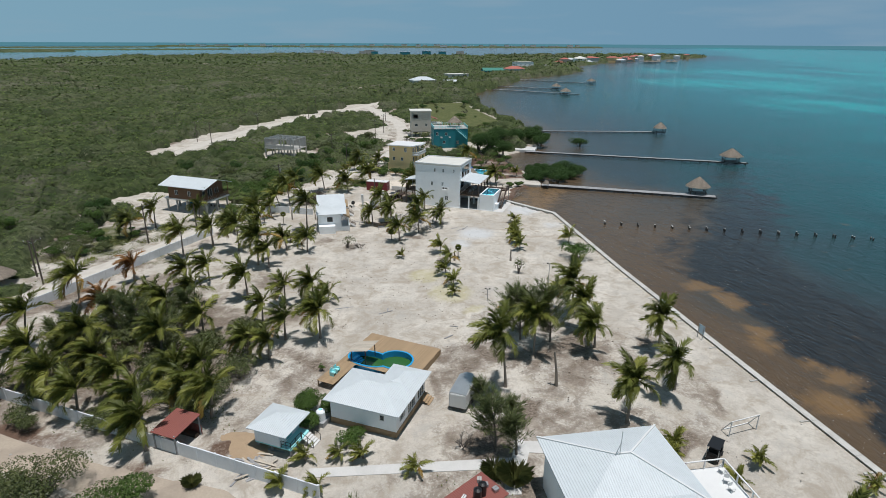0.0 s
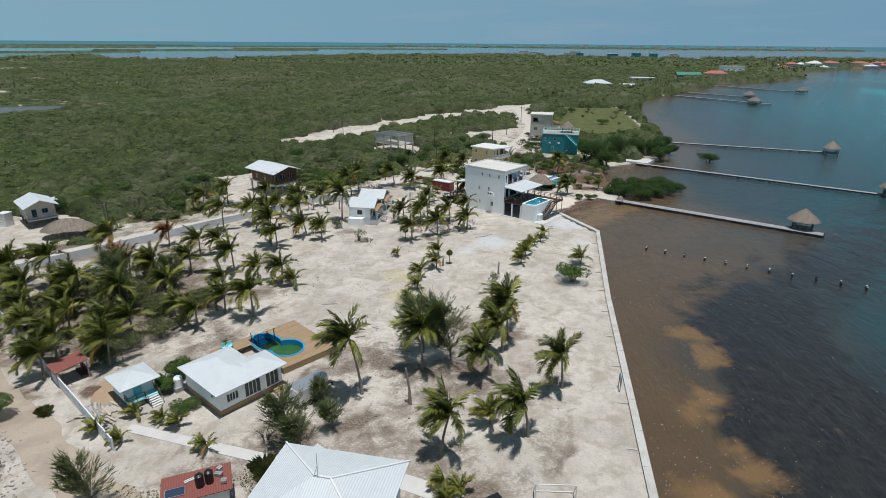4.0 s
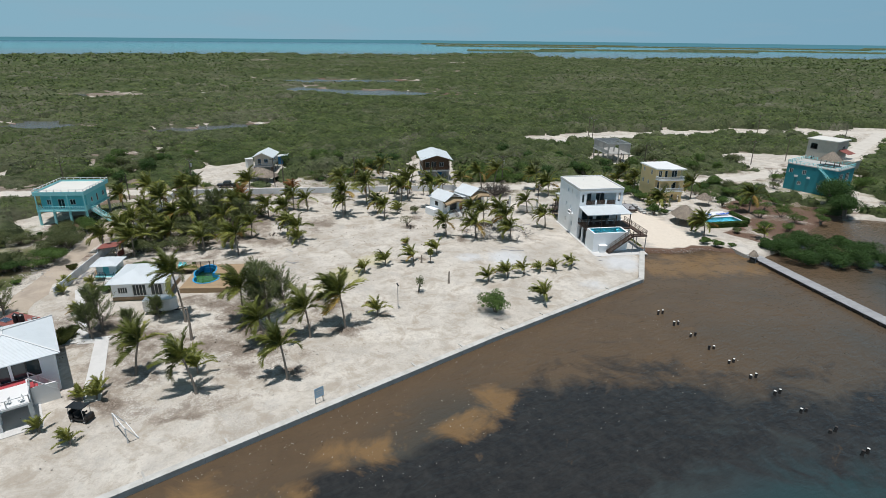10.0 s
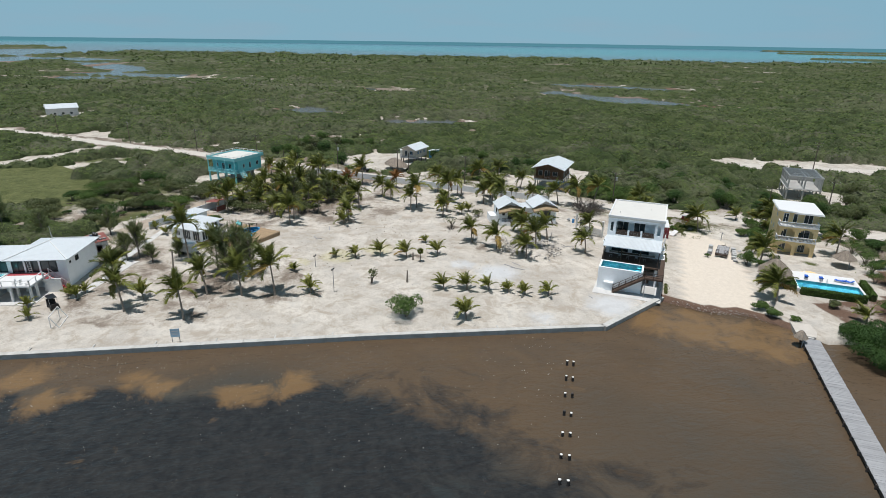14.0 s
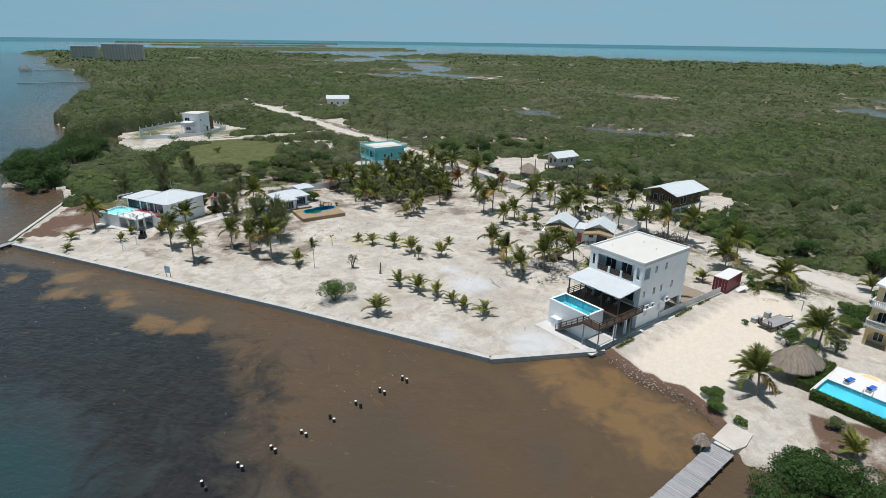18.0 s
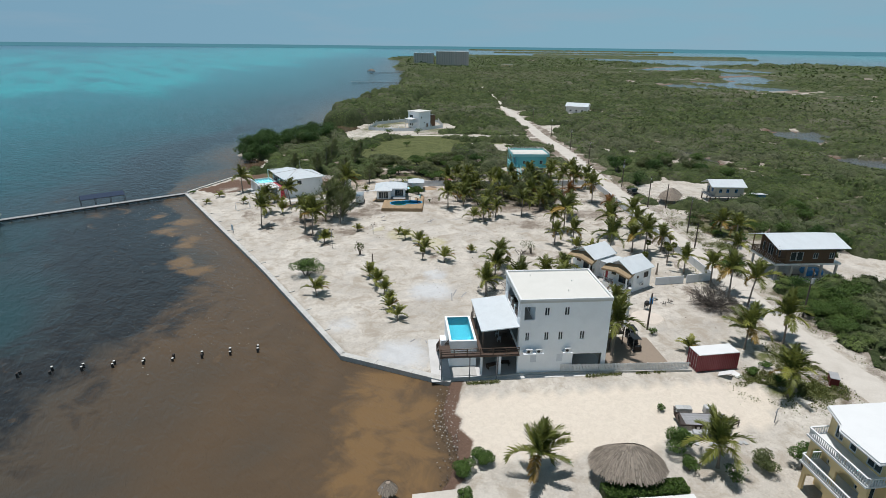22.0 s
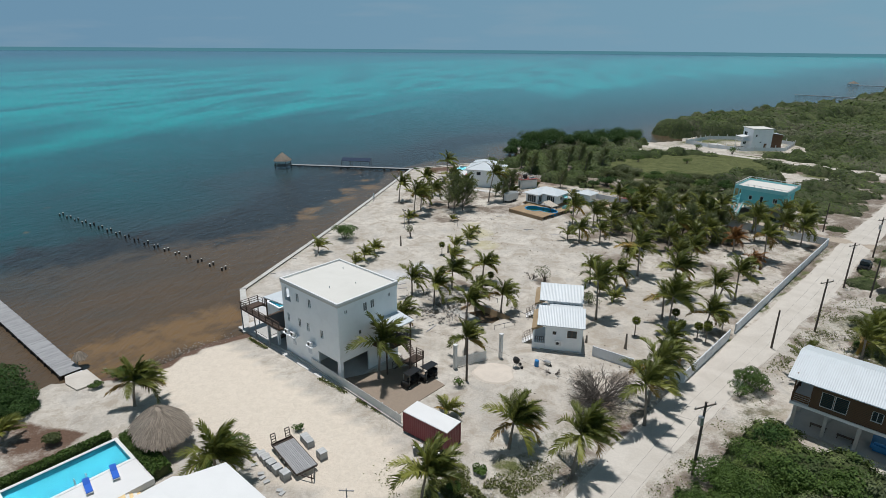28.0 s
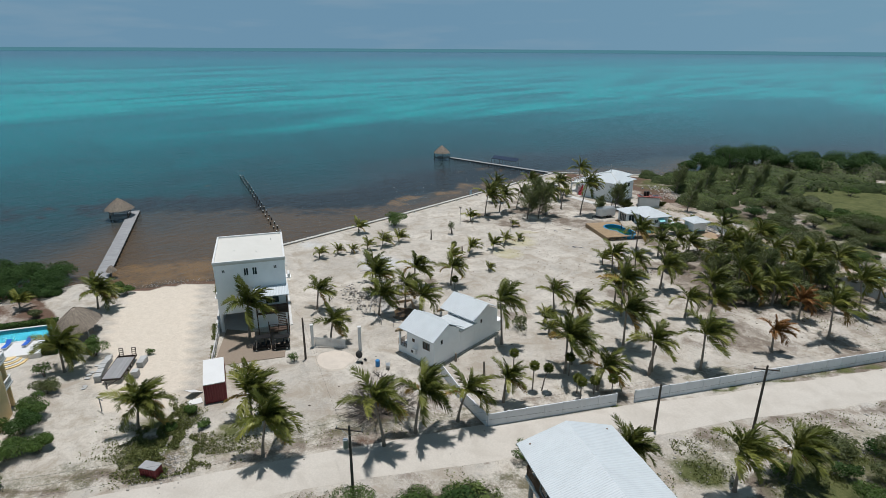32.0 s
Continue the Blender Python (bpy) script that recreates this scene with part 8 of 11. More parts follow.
def hedge(x, y, turn, L, w, h, seed):
    rng = np.random.default_rng(seed)
    ob = thing("hedge", x, y, 0, turn, "clipped green hedge along the pool", "hedge", "pool hedges")
    n = int(420 * L * w)
    side = rng.random(n)
    P = np.stack([rng.uniform(-L / 2, L / 2, n), np.where(side < 0.45, rng.uniform(-w / 2, w / 2, n), np.where(rng.random(n) < 0.5, -w / 2, w / 2) + rng.normal(0, 0.06, n)), np.where(side < 0.45, h + rng.normal(0, 0.06, n), rng.uniform(0.05, h, n))], -1)
    V, F = leaf_quads(P, rng.normal(0, 0.7, P.shape) + (0, 0, 0.5), rng.uniform(0.08, 0.16, n), rng)
    c = mesh_from("leaves", V, F, LEAFGARDEN)
    c.parent = ob
    part("core", boxes((-L / 2 + 0.06, L / 2 - 0.06, -w / 2 + 0.08, w / 2 - 0.08, 0, h - 0.06)), CANOPY, ob)


for e, n, t, L, w in ((3.7, 0.0, 90, 10.0, 0.9), (-1.6, -6.3, 0, 8.5, 1.6), (-1.0, 6.2, 0, 7.0, 0.9)):
    x, y = loc(PX, PY, PT, e, n)
    hedge(x, y, PT + t, L, w, 1.2, int(e * 10 + n + 50))


# ---- houses farther along the northern shore ----
def teal_house():
    ob = thing("teal_house", 44.5, 229.5, 0, -4, "teal two-storey house with a roof terrace and thatch", "house")
    x0, x1, y0, y1 = -6.8, 6.8, -5.2, 5.2
    holes = {"s": [(0.8, 1.8, 5.0, 6.2, 2), (4.4, 5.4, 5.0, 6.2, 2), (3.6, 4.6, 1.8, 2.8, 2), (9, 10, 1.5, 2.8, 2)], "w": [(2, 3, 4.8, 6, 2), (6, 7, 4.8, 6, 2), (3, 4, 1.5, 2.7, 2)], "e": [(1, 3.4, 4.2, 6.4, 3), (5, 7.4, 4.2, 6.4, 3)], "n": [(2, 3, 5, 6, 2)]}
    walled(ob, TEAL, x0, x1, y0, y1, 0, 7.4, holes, TRIM, 0.25)
    part("roof_terrace", boxes((x0 - 0.1, x1 + 0.1, y0 - 0.1, y1 + 0.1, 7.4, 7.65)), CONCRETE, ob)
    for a, b in (((x0, y0), (x1, y0)), ((x1, y0), (x1, y1)), ((x1, y1), (x0, y1)), ((x0, y1), (x0, y0))):
        rail(ob, a, b, 7.65, 0.9, PALEAQUA, 0.12, 1.1, 2)
    for k in range(14):
        part("stair_tread", boxes((2.0 + 0.3 * k, 2.32 + 0.3 * k, y0 - 1.1, y0 - 0.02, 7.3 - 0.27 * k, 7.4 - 0.27 * k)), PALEAQUA, ob)
    rail(ob, (2.0, y0 - 1.1, 7.4), (6.3, y0 - 1.1, 3.6), 0, 0.9, PALEAQUA, 0.1, 0.9, 2)
    part("thatch", thatch_cone(2.9, 0.2, 9.5, 11.8, 9), THATCH, ob).location = (2.2, 0.0, 0.0)
    for i in (-1, 1):
        for j in (-1, 1):
            part("post", bars(0.15, ((2.2 + 1.8 * i, 1.8 * j, 7.65), (2.2 + 1.8 * i, 1.8 * j, 9.9))), DARKWOOD, ob)
    for u in (2.6, 6.0):
        part("wall_unit", boxes((x0 + u, x0 + u + 0.8, y0 - 0.4, y0 - 0.002, 4.0, 4.5)), TRIM, ob)
    ob = thing("beige_house", 36.8, 256.5, 0, -4, "tall beige house with a flat white roof", "house")
    walled(ob, BEIGE, -4.4, 4.4, -4, 4, 2.6, 11.2, {"s": [(1.0, 3.0, 5.6, 7.4, 0), (1.6, 2.9, 2.2, 3.4, 2), (6.2, 7.2, 2.2, 3.4, 2)], "e": [(1, 3, 2, 3.4, 2), (4, 6, 5.4, 7, 2)], "w": [(2, 3, 2, 3.4, 2), (4, 5, 5.6, 7, 2)]}, TRIM, 0.25)
    part("roof", boxes((-4.8, 4.8, -4.4, 4.4, 11.2, 11.5)), ROOFWHITE, ob)
    for z in (2.35, 6.9):
        part("floor_slab", boxes((-4.14, 4.14, -3.74, 3.74, z, z + 0.24)), CONCRETE, ob)
    part("terrace", boxes((4.41, 9.5, -3, 3, 5.4, 5.8)), BEIGE, ob)
    rail(ob, (4.5, -2.9), (9.4, -2.9), 5.8, 1.0, TRIM, 0.1, 0.8, 2)
    part("terrace_wall", boxes((4.41, 9.3, -2.8, 2.8, 2.0, 5.39)), BEIGE, ob)
    part("red_awning", slab(bmesh.new(), [(4.42, -2.5, 8.6), (7.5, -2.5, 7.6), (7.5, 2.5, 7.6), (4.42, 2.5, 8.6)], 0.08), REDROOF, ob)
    for x in (-4.1, 0, 4.1):
        for y in (-3.7, 3.7):
            part("stilt", boxes((x - 0.2, x + 0.2, y - 0.2, y + 0.2, -0.1, 2.6)), CONCRETE, ob)


teal_house()


def concrete_frame():
    ob = thing("unfinished_building", -19.5, 218.5, 0, -30, "unfinished grey concrete frame amid the scrub", "building site")
    xs, ys = (-6.0, -2.0, 2.0, 6.0), (-4.0, 0.0, 4.0)
    for x in xs:
        for y in ys:
            part("column", boxes((x - 0.18, x + 0.18, y - 0.18, y + 0.18, -0.1, 6.4)), CONCRETE, ob)
    part("floor_slab", boxes((-6.4, 6.4, -4.4, 4.4, 3.0, 3.25)), CONCRETE, ob)
    for z in (6.4,):
        for x in xs:
            part("beam", boxes((x - 0.15, x + 0.15, -4.3, 4.3, z, z + 0.35)), CONCRETE, ob)
        for y in ys:
            for a, b in zip(xs, xs[1:]):
                part("beam", boxes((a + 0.16, b - 0.16, y - 0.14, y + 0.14, z + 0.02, z + 0.33)), CONCRETE, ob)
    for k in range(9):
        part("joist", boxes((-5.6 + 1.4 * k - 0.06, -5.6 + 1.4 * k + 0.06, -4.3, 4.3, 6.76, 6.9)), STEEL, ob)
    part("low_wall", boxes((-6.0, 6.0, -4.18, -4.0, 3.25, 4.4)), CONCRETE, ob)
    part("block_wall", boxes((-6.18, -6.0, -4, 4, 3.25, 6.39)), CONCRETE, ob)
    part("block_wall", boxes((-2, 6.0, 3.9, 4.08, 3.25, 6.39)), CONCRETE, ob)


concrete_frame()


# ---- beach house with the white deck and green pool ----
def beach_house():
    ob = thing("beach_house", 20.7, 36.0, 0, -2, "white raised beach house with a hipped metal roof", "house")
    x0, x1, y0, y1 = -5.2, 5.3, -2.6, 6.5
    holes = {"e": [(0.3, 2.2, 2.85, 5.0, 2), (2.5, 4.6, 2.85, 5.0, 2), (4.9, 7.6, 2.85, 5.0, 2)], "n": [(3.0, 4.2, 3.6, 4.6, 2), (1.0, 1.6, 3.9, 4.4, 1)], "w": [(2, 3, 3.6, 4.6, 2), (6, 7, 3.6, 4.6, 2)], "s": [(2, 3, 3.6, 4.6, 2)]}
    walled(ob, WHITE, x0, x1, y0, y1, 0, 5.25, holes, BLACK, 0.2)
    part("roof", hip(x0 - 0.7, x1 + 0.7, y0 - 0.6, y1 + 0.7, 5.3, 7.0, 0.1), ROOFMETAL_X, ob, "white ribbed metal hip roof")
    wx0, wx1, wy0, wy1 = -1.6, 5.0, -7.6, -2.62
    walled(ob, WHITE, wx0, wx1, wy0, wy1, 0, 5.2, {"e": [(0.5, 4.4, 2.85, 5.0, 3)], "w": [(1, 2, 3.6, 4.6, 2)], "s": [(2, 3, 3.6, 4.6, 2)]}, BLACK, 0.2)
    part("wing_roof", hip(wx0 - 0.6, wx1 + 0.7, wy0 - 0.7, wy1 + 2.0, 5.26, 6.6, 0.1), ROOFMETAL_X, ob, "white ribbed metal hip roof")
    part("ridge_cap", bars(0.16, ((x0 - 0.7, y1 + 0.7, 5.34), (-0.65, 2.0, 7.03)), ((x1 + 0.7, y1 + 0.7, 5.34), (0.75, 2.0, 7.03)), ((-0.65, 2.0, 7.03), (0.75, 2.0, 7.03)), ((x1 + 0.7, y0 - 0.6, 5.34), (0.75, 2.0, 7.03))), TRIM, ob)
    part("antenna", bars(0.05, ((-0.3, 1.9, 7.0), (-0.3, 1.9, 9.4)), ((-0.7, 1.9, 7.0), (-0.3, 1.9, 8.2))), STEEL, ob)
    # deck, stairs and pool on the sea side
    part("deck", boxes((5.32, 11.3, -2.9, 3.6, 2.55, 2.8)), TRIM, ob, "white painted concrete deck")
    part("deck_band", boxes((5.33, 6.5, -2.8, 3.5, 2.802, 2.83)), REDPAINT, ob, "faded red painted strip")
    for x in (7.0, 9.4, 11.1):
        for y in (-2.7, 0.4, 3.4):
            part("deck_column", boxes((x - 0.16, x + 0.16, y - 0.16, y + 0.16, -0.1, 2.55)), TRIM, ob)
    rail(ob, (11.2, -2.8), (11.2, 3.5), 2.8, 0.95, TRIM, 0.12, 2.0, 1)
    rail(ob, (11.2, 3.5), (7.4, 3.5), 2.8, 0.95, TRIM, 0.12, 2.0, 1)
    part("side_wall", boxes((7.2, 7.4, 3.6, 6.2, 0, 2.4)), TRIM, ob)
    for k in range(7):
        part("stair_tread", boxes((5.8, 7.3, 3.62 + 0.36 * k, 3.98 + 0.36 * k, -0.05, 2.4 - 0.36 * k)), REDPAINT, ob, "faded red painted step")
    for x in (5.75, 7.35):
        rail(ob, (x, 3.65, 2.75), (x, 6.2, 0.3), 0, 0.95, TRIM, 0.12, 1.3, 1, "stair_rail")
    px0, px1, py0, py1 = 5.34, 11.2, -9.6, -2.95
    part("pool_wall", boxes((px0, px0 + 0.3, py0, py1, 0, 2.9), (px1 - 0.3, px1, py0, py1, 0, 2.9), (px0 + 0.3, px1 - 0.3, py0, py0 + 0.3, 0, 2.9), (px0 + 0.3, px1 - 0.3, py1 - 0.3, py1, 0, 2.9)), TRIM, ob)
    part("pool_floor", boxes((px0 + 0.3, px1 - 0.3, py0 + 0.3, py1 - 0.3, 2.0, 2.2)), PALEAQUA, ob, "pale green pool floor")
    w = part("water_surface", boxes((px0 + 0.31, px1 - 0.31, py0 + 0.31, py1 - 0.31, 2.68, 2.7)), POOLWATER, ob)
    w.visible_shadow = False
    part("pool_arch", boxes((px0 + 0.4, px0 + 0.6, py0 + 0.02, py0 + 0.22, 2.9, 5.2), (px0 - 3.5, px0 + 0.6, py0 + 0.02, py0 + 0.22, 5.2, 5.4)), TRIM, ob)
    part("slab", boxes((5.3, 12.4, -10, 4.2, -0.1, 0.08)), PATHCONC, ob)
    part("ladder", bars(0.07, ((5.55, 0.5, 2.8), (5.5, 0.3, 5.2)), ((5.55, 1.0, 2.8), (5.5, 0.8, 5.2)), *[((5.54, 0.5, 2.9 + 0.4 * k), (5.54, 1.0, 2.9 + 0.4 * k)) for k in range(6)]), STEEL, ob)
    return ob


beach_house()
for k, (x, y, r) in enumerate(((31.4, 38.4, 20), (31.0, 37.2, -30), (30.8, 36.2, 10))):
    ob = thing("deck_chair", x, y, 2.8, r, "white plastic chair on the beach house deck", "chair", "deck chairs")
    part("seat", boxes((-0.22, 0.22, -0.22, 0.22, 0.38, 0.43)), TRIM, ob)
    part("backrest", boxes((-0.22, 0.22, 0.19, 0.23, 0.43, 0.85)), TRIM, ob)
    for i in (-1, 1):
        for j in (-1, 1):
            part("leg", bars(0.04, ((0.2 * i, 0.2 * j, 0), (0.2 * i, 0.2 * j, 0.38))), TRIM, ob)


# ---- pool house, oval pool and timber deck ----
def pool_house():
    ob = thing("pool_house", -5.0, 56.15, 0, -31, "low white pool house with a hipped metal roof", "house")
    walled(ob, WHITE, 0.6, 8.6, 0.6, 6.3, 0.75, 3.2, {"e": [(0.9, 2.4, 0.6, 1.7, 4), (3.2, 5.3, 0.1, 2.1, 4)], "s": [(6, 6.6, 1, 1.8, 1)], "n": [(5, 7.4, 0.1, 2.1, 4)], "w": [(2, 3, 0.9, 1.8, 2)]}, TRIM, 0.16)
    walled(ob, WHITE, 4.8, 8.6, 6.32, 8.8, 0.75, 3.2, {"e": [(0.3, 2.1, 0.1, 2.1, 3)], "n": [(0.5, 3.2, 0.1, 2.1, 4)], "w": [(0.4, 2.0, 0.1, 2.1, 2)]}, TRIM, 0.16)
    part("roof", hip(0.0, 9.2, 0.0, 6.9, 3.25, 4.5, 0.09), ROOFMETAL_X, ob, "white ribbed metal hip roof")
    part("wing_roof", hip(4.3, 9.25, 3.2, 9.4, 3.27, 4.25, 0.09), ROOFMETAL_X, ob, "white ribbed metal hip roof")
    for k in range(4):
        for d in ((0.6, 8.6, 0.55, 0.6), (0.6, 8.6, 8.8, 8.85), (8.6, 8.65, 0.6, 8.8), (0.55, 0.6, 0.6, 6.3)):
            part("skirting_board", boxes((*d, 0.19 * k, 0.17 + 0.19 * k)), DECKWOOD, ob, "brown skirting plank")
    part("window_awning", slab(bmesh.new(), [(-0.5, 2.0, 2.3), (0.58, 2.0, 2.8), (0.58, 3.6, 2.8), (-0.5, 3.6, 2.3)], 0.05), PALEAQUA, ob)
    part("floor", boxes((0.62, 8.58, 0.62, 8.7, 0.6, 0.74)), GREYWOOD, ob)
    for k in range(4):
        part("stair_tread", boxes((8.68 + 0.28 * k, 8.98 + 0.28 * k, 7.2, 8.8, 0.6 - 0.17 * k, 0.66 - 0.17 * k)), DECKWOOD, ob)
    return ob


pool_house()
DX, DY, DT = 1.7, 74.6, -35.0
PALEBOARD = mat("pale_weathered_board", (0.52, 0.46, 0.38), 0.85, var=0.2, scale=2.0, bump=0.4, rnd=0.25)
DIRT = mat("tan_dirt", (0.37, 0.27, 0.175), 0.95, var=0.25, scale=1.2, bump=0.6)


def in_oval(x, y, grow=0.0):
    """Inside the pool's two joined ovals, deck coordinates."""
    return min(math.hypot((x - 3.3) / (3.0 + grow), (y + 6.2) / (1.75 + grow)), math.hypot((x - 6.6) / (2.3 + grow), (y + 5.0) / (2.15 + grow)))


def timber_deck():
    ob = thing("timber_deck", DX, DY, 0, DT, "new brown timber deck built round the oval pool", "deck")
    for k in range(72):
        x = 0.02 + 0.15 * k
        cuts, y, start = [], 0.0, None
        lo = -8.2 if x > 2.4 else -13.2
        n = 96
        for i in range(n + 1):
            y = lo + (0 - lo) * i / n
            free = in_oval(x + 0.07, y) > 1.0
            if free and start is None:
                start = y
            if (not free or i == n) and start is not None:
                if y - start > 0.2:
                    part("plank", boxes((x, x + 0.14, start, y, 0.86, 0.9)), DECKWOOD, ob)
                start = None
    for a, b in (((0, 0.02), (10.8, 0.02)), ((10.82, 0.02), (10.82, -8.2))):
        for z in (0.02, 0.23, 0.44, 0.65):
            part("side_board", bars(0.04, ((*a, z + 0.09), (*b, z + 0.09)), h=0.19), DECKWOOD, ob)
    for k in range(10):
        part("support_post", boxes((-0.05, 0.05, -13 + 1.4 * k, -12.88 + 1.4 * k, -0.1, 0.86)), DECKWOOD, ob)
    # a low pergola with a tilted roof of pale boards over one end of the pool
    for x, y, h in ((1.5, -7.6, 2.4), (1.5, -5.2, 2.4), (3.6, -7.6, 2.95), (3.6, -5.2, 2.95)):
        part("pergola_post", bars(0.1, ((x, y, 0.9), (x, y, h))), DARKWOOD, ob)
    for k in range(9):
        y = -7.9 + 0.34 * k
        part("pergola_board", slab(bmesh.new(), [(1.0, y, 2.32), (4.1, y, 3.13), (4.1, y + 0.31, 3.13), (1.0, y + 0.31, 2.32)], 0.03), PALEBOARD, ob, "pale weathered roof board")
    for y in (-7.6, -5.2):
        part("pergola_beam", bars(0.09, ((1.1, y, 2.26), (4.0, y, 3.0))), DARKWOOD, ob)


def oval_pool():
    ob = thing("oval_pool", DX, DY, 0, DT, "blue kidney-shaped pool half full of green water", "swimming pool")
    m = 64
    c = Vector((4.9, -5.6))

    def edge(a, g):
        r = 0.5
        while in_oval(c.x + r * math.cos(a), c.y + r * math.sin(a), g) < 1.0:
            r += 0.03
        return c.x + r * math.cos(a), c.y + r * math.sin(a)
    out = [edge(2 * math.pi * k / m, 0.12) for k in range(m)]
    inn = [edge(2 * math.pi * k / m, -0.12) for k in range(m)]
    bm = bmesh.new()
    ro, ri, rb = [bm.verts.new((*p, 0.97)) for p in out], [bm.verts.new((*p, 0.97)) for p in inn], [bm.verts.new((*p, -0.6)) for p in inn]
    rl = [bm.verts.new((*p, 0.6)) for p in out]
    for k in range(m):
        j = (k + 1) % m
        bm.faces.new((ro[k], ro[j], ri[j], ri[k]))
        bm.faces.new((ri[k], ri[j], rb[j], rb[k]))
        bm.faces.new((rl[k], rl[j], ro[j], ro[k]))
    bm.faces.new(rb)
    part("liner", bm, POOLBLUE, ob, "bright blue moulded shell")
    bm = bmesh.new()
    bm.faces.new([bm.verts.new((c.x + (p[0] - c.x) * 0.99, c.y + (p[1] - c.y) * 0.99, 0.16)) for p in inn])
    part("water_surface", bm, GREENWATER, ob, "green algae-tinted water")
    for k in range(3):
        part("pool_step", boxes((1.0 + 0.35 * k, 1.5 + 0.35 * k, -7.0, -5.6, -0.5, 0.7 - 0.25 * k)), POOLBLUE, ob)


GREENWATER = mat("green_pool_water", (0.035, 0.12, 0.03), 0.08, var=0.1, stain=0.2, bump=0.05)
timber_deck()
oval_pool()
for k in range(2):
    x, y = loc(DX, DY, DT, 1.2, -10.6 - 0.8 * k)
    ob = thing("patio_chair", x, y, 0.9, DT + 90, "aqua slatted chair on the pool deck", "chair", "pool chairs")
    part("seat", boxes((-0.28, 0.28, -0.28, 0.28, 0.32, 0.38)), PALEAQUA, ob)
    part("backrest", boxes((-0.28, 0.28, 0.24, 0.3, 0.38, 0.95)), PALEAQUA, ob)
    for i in (-1, 1):
        part("arm", boxes((0.3 * i - 0.05, 0.3 * i + 0.05, -0.28, 0.3, 0, 0.58)), PALEAQUA, ob)


def stair_hut():
    ob = thing("raised_hut", -9.5, 54.0, 0, -31, "small white and aqua hut raised on posts", "hut")
    walled(ob, WHITE, -1.9, 1.2, -1.7, 1.7, 0.9, 2.8, {"e": [(1.1, 2.1, 0.05, 1.75, 1)]}, AQUA, 0.14, glass=AQUA)
    part("roof", hip(-2.4, 2.4, -2.3, 2.3, 2.8, 3.75, 0.08), ROOFMETAL_X, ob, "white metal hip roof")
    part("porch", boxes((1.22, 2.5, -1.7, 1.7, 0.75, 0.9)), PALEAQUA, ob, "aqua painted porch")
    for x in (-1.7, 0, 2.3):
        for y in (-1.5, 1.5):
            part("stilt", boxes((x - 0.1, x + 0.1, y - 0.1, y + 0.1, -0.1, 0.75)), GREYWOOD, ob)
    part("floor", boxes((-1.9, 1.2, -1.7, 1.7, 0.75, 0.89)), PALEAQUA, ob)
    rail(ob, (2.45, -1.65), (2.45, 0.2), 0.9, 0.8, BLACK, 0.05, 0.9, 2)
    rail(ob, (1.3, -1.65), (2.45, -1.65), 0.9, 0.8, BLACK, 0.05, 0.6, 2)
    for k in range(5):
        part("stair_tread", boxes((2.52 + 0.26 * k, 2.8 + 0.26 * k, 0.3, 1.6, 0.72 - 0.17 * k, 0.78 - 0.17 * k)), TRIM, ob)
    for y in (0.25, 1.65):
        rail(ob, (2.5, y, 0.85), (3.85, y, 0.05), 0, 0.8, BLACK, 0.05, 0.7, 1)
    ob = thing("open_shelter", -20.2, 56.0, 0, -31, "small open shelter with a rusty red roof", "shelter")
    part("roof", slab(bmesh.new(), [(-1.6, -1.9, 2.2), (1.6, -1.9, 2.2), (1.6, 1.9, 2.6), (-1.6, 1.9, 2.6)], 0.07), REDROOF, ob, "rusty red metal roof")
    for x in (-1.4, 1.4):
        for y in (-1.7, 1.7):
            part("post", bars(0.12, ((x, y, -0.1), (x, y, 2.3))), GREYWOOD, ob)
    part("back_panel", boxes((-1.5, 1.5, 1.78, 1.84, 0, 1.2)), REDROOF, ob)
    part("bench", boxes((-1.3, 1.3, 1.0, 1.5, 0.0, 0.45)), DARKWOOD, ob)
    ob = thing("utility_shed", 7.9, 39.6, 0, 32, "low shed with a red roof carrying water tanks", "shed")
    walled(ob, TRIM, -2.6, 2.6, -1.3, 1.3, 0, 2.5, {"e": [(0.6, 1.6, 0, 2.0, 0)]}, TRIM, 0.15)
    part("roof", slab(bmesh.new(), [(-3.0, -1.7, 2.65), (3.0, -1.7, 2.65), (3.0, 1.7, 2.85), (-3.0, 1.7, 2.85)], 0.08), REDROOF, ob, "rusty red metal roof")
    for k, (x, y) in enumerate(((0.3, -0.4), (1.1, -0.2))):
        x2, y2 = loc(7.9, 39.6, 32, x, y)
        t = thing("water_tank", x2, y2, 2.72, 0, "black plastic water tank on the shed roof", "tank", "roof tanks")
        part("body", tube(bmesh.new(), [(0, 0, 0), (0, 0, 0.1), (0, 0, 1.2), (0, 0, 1.35)], [0.36, 0.38, 0.38, 0.15], 14), BLACK, t)
        part("lid", tube(bmesh.new(), [(0, 0, 1.35), (0, 0, 1.42)], [0.16, 0.14], 10), BLACK, t)
    x2, y2 = loc(7.9, 39.6, 32, -1.8, -0.5)
    t = thing("solar_collector", x2, y2, 2.72, 32, "blue solar panel lying on the shed roof", "solar panel")
    part("glass", boxes((-0.8, 0.8, -0.5, 0.5, 0.05, 0.09)), SOLAR, t)
    part("frame", boxes((-0.84, 0.84, -0.54, -0.5, 0, 0.1), (-0.84, 0.84, 0.5, 0.54, 0, 0.1), (-0.84, -0.8, -0.5, 0.5, 0, 0.1), (0.8, 0.84, -0.5, 0.5, 0, 0.1)), STEEL, t)
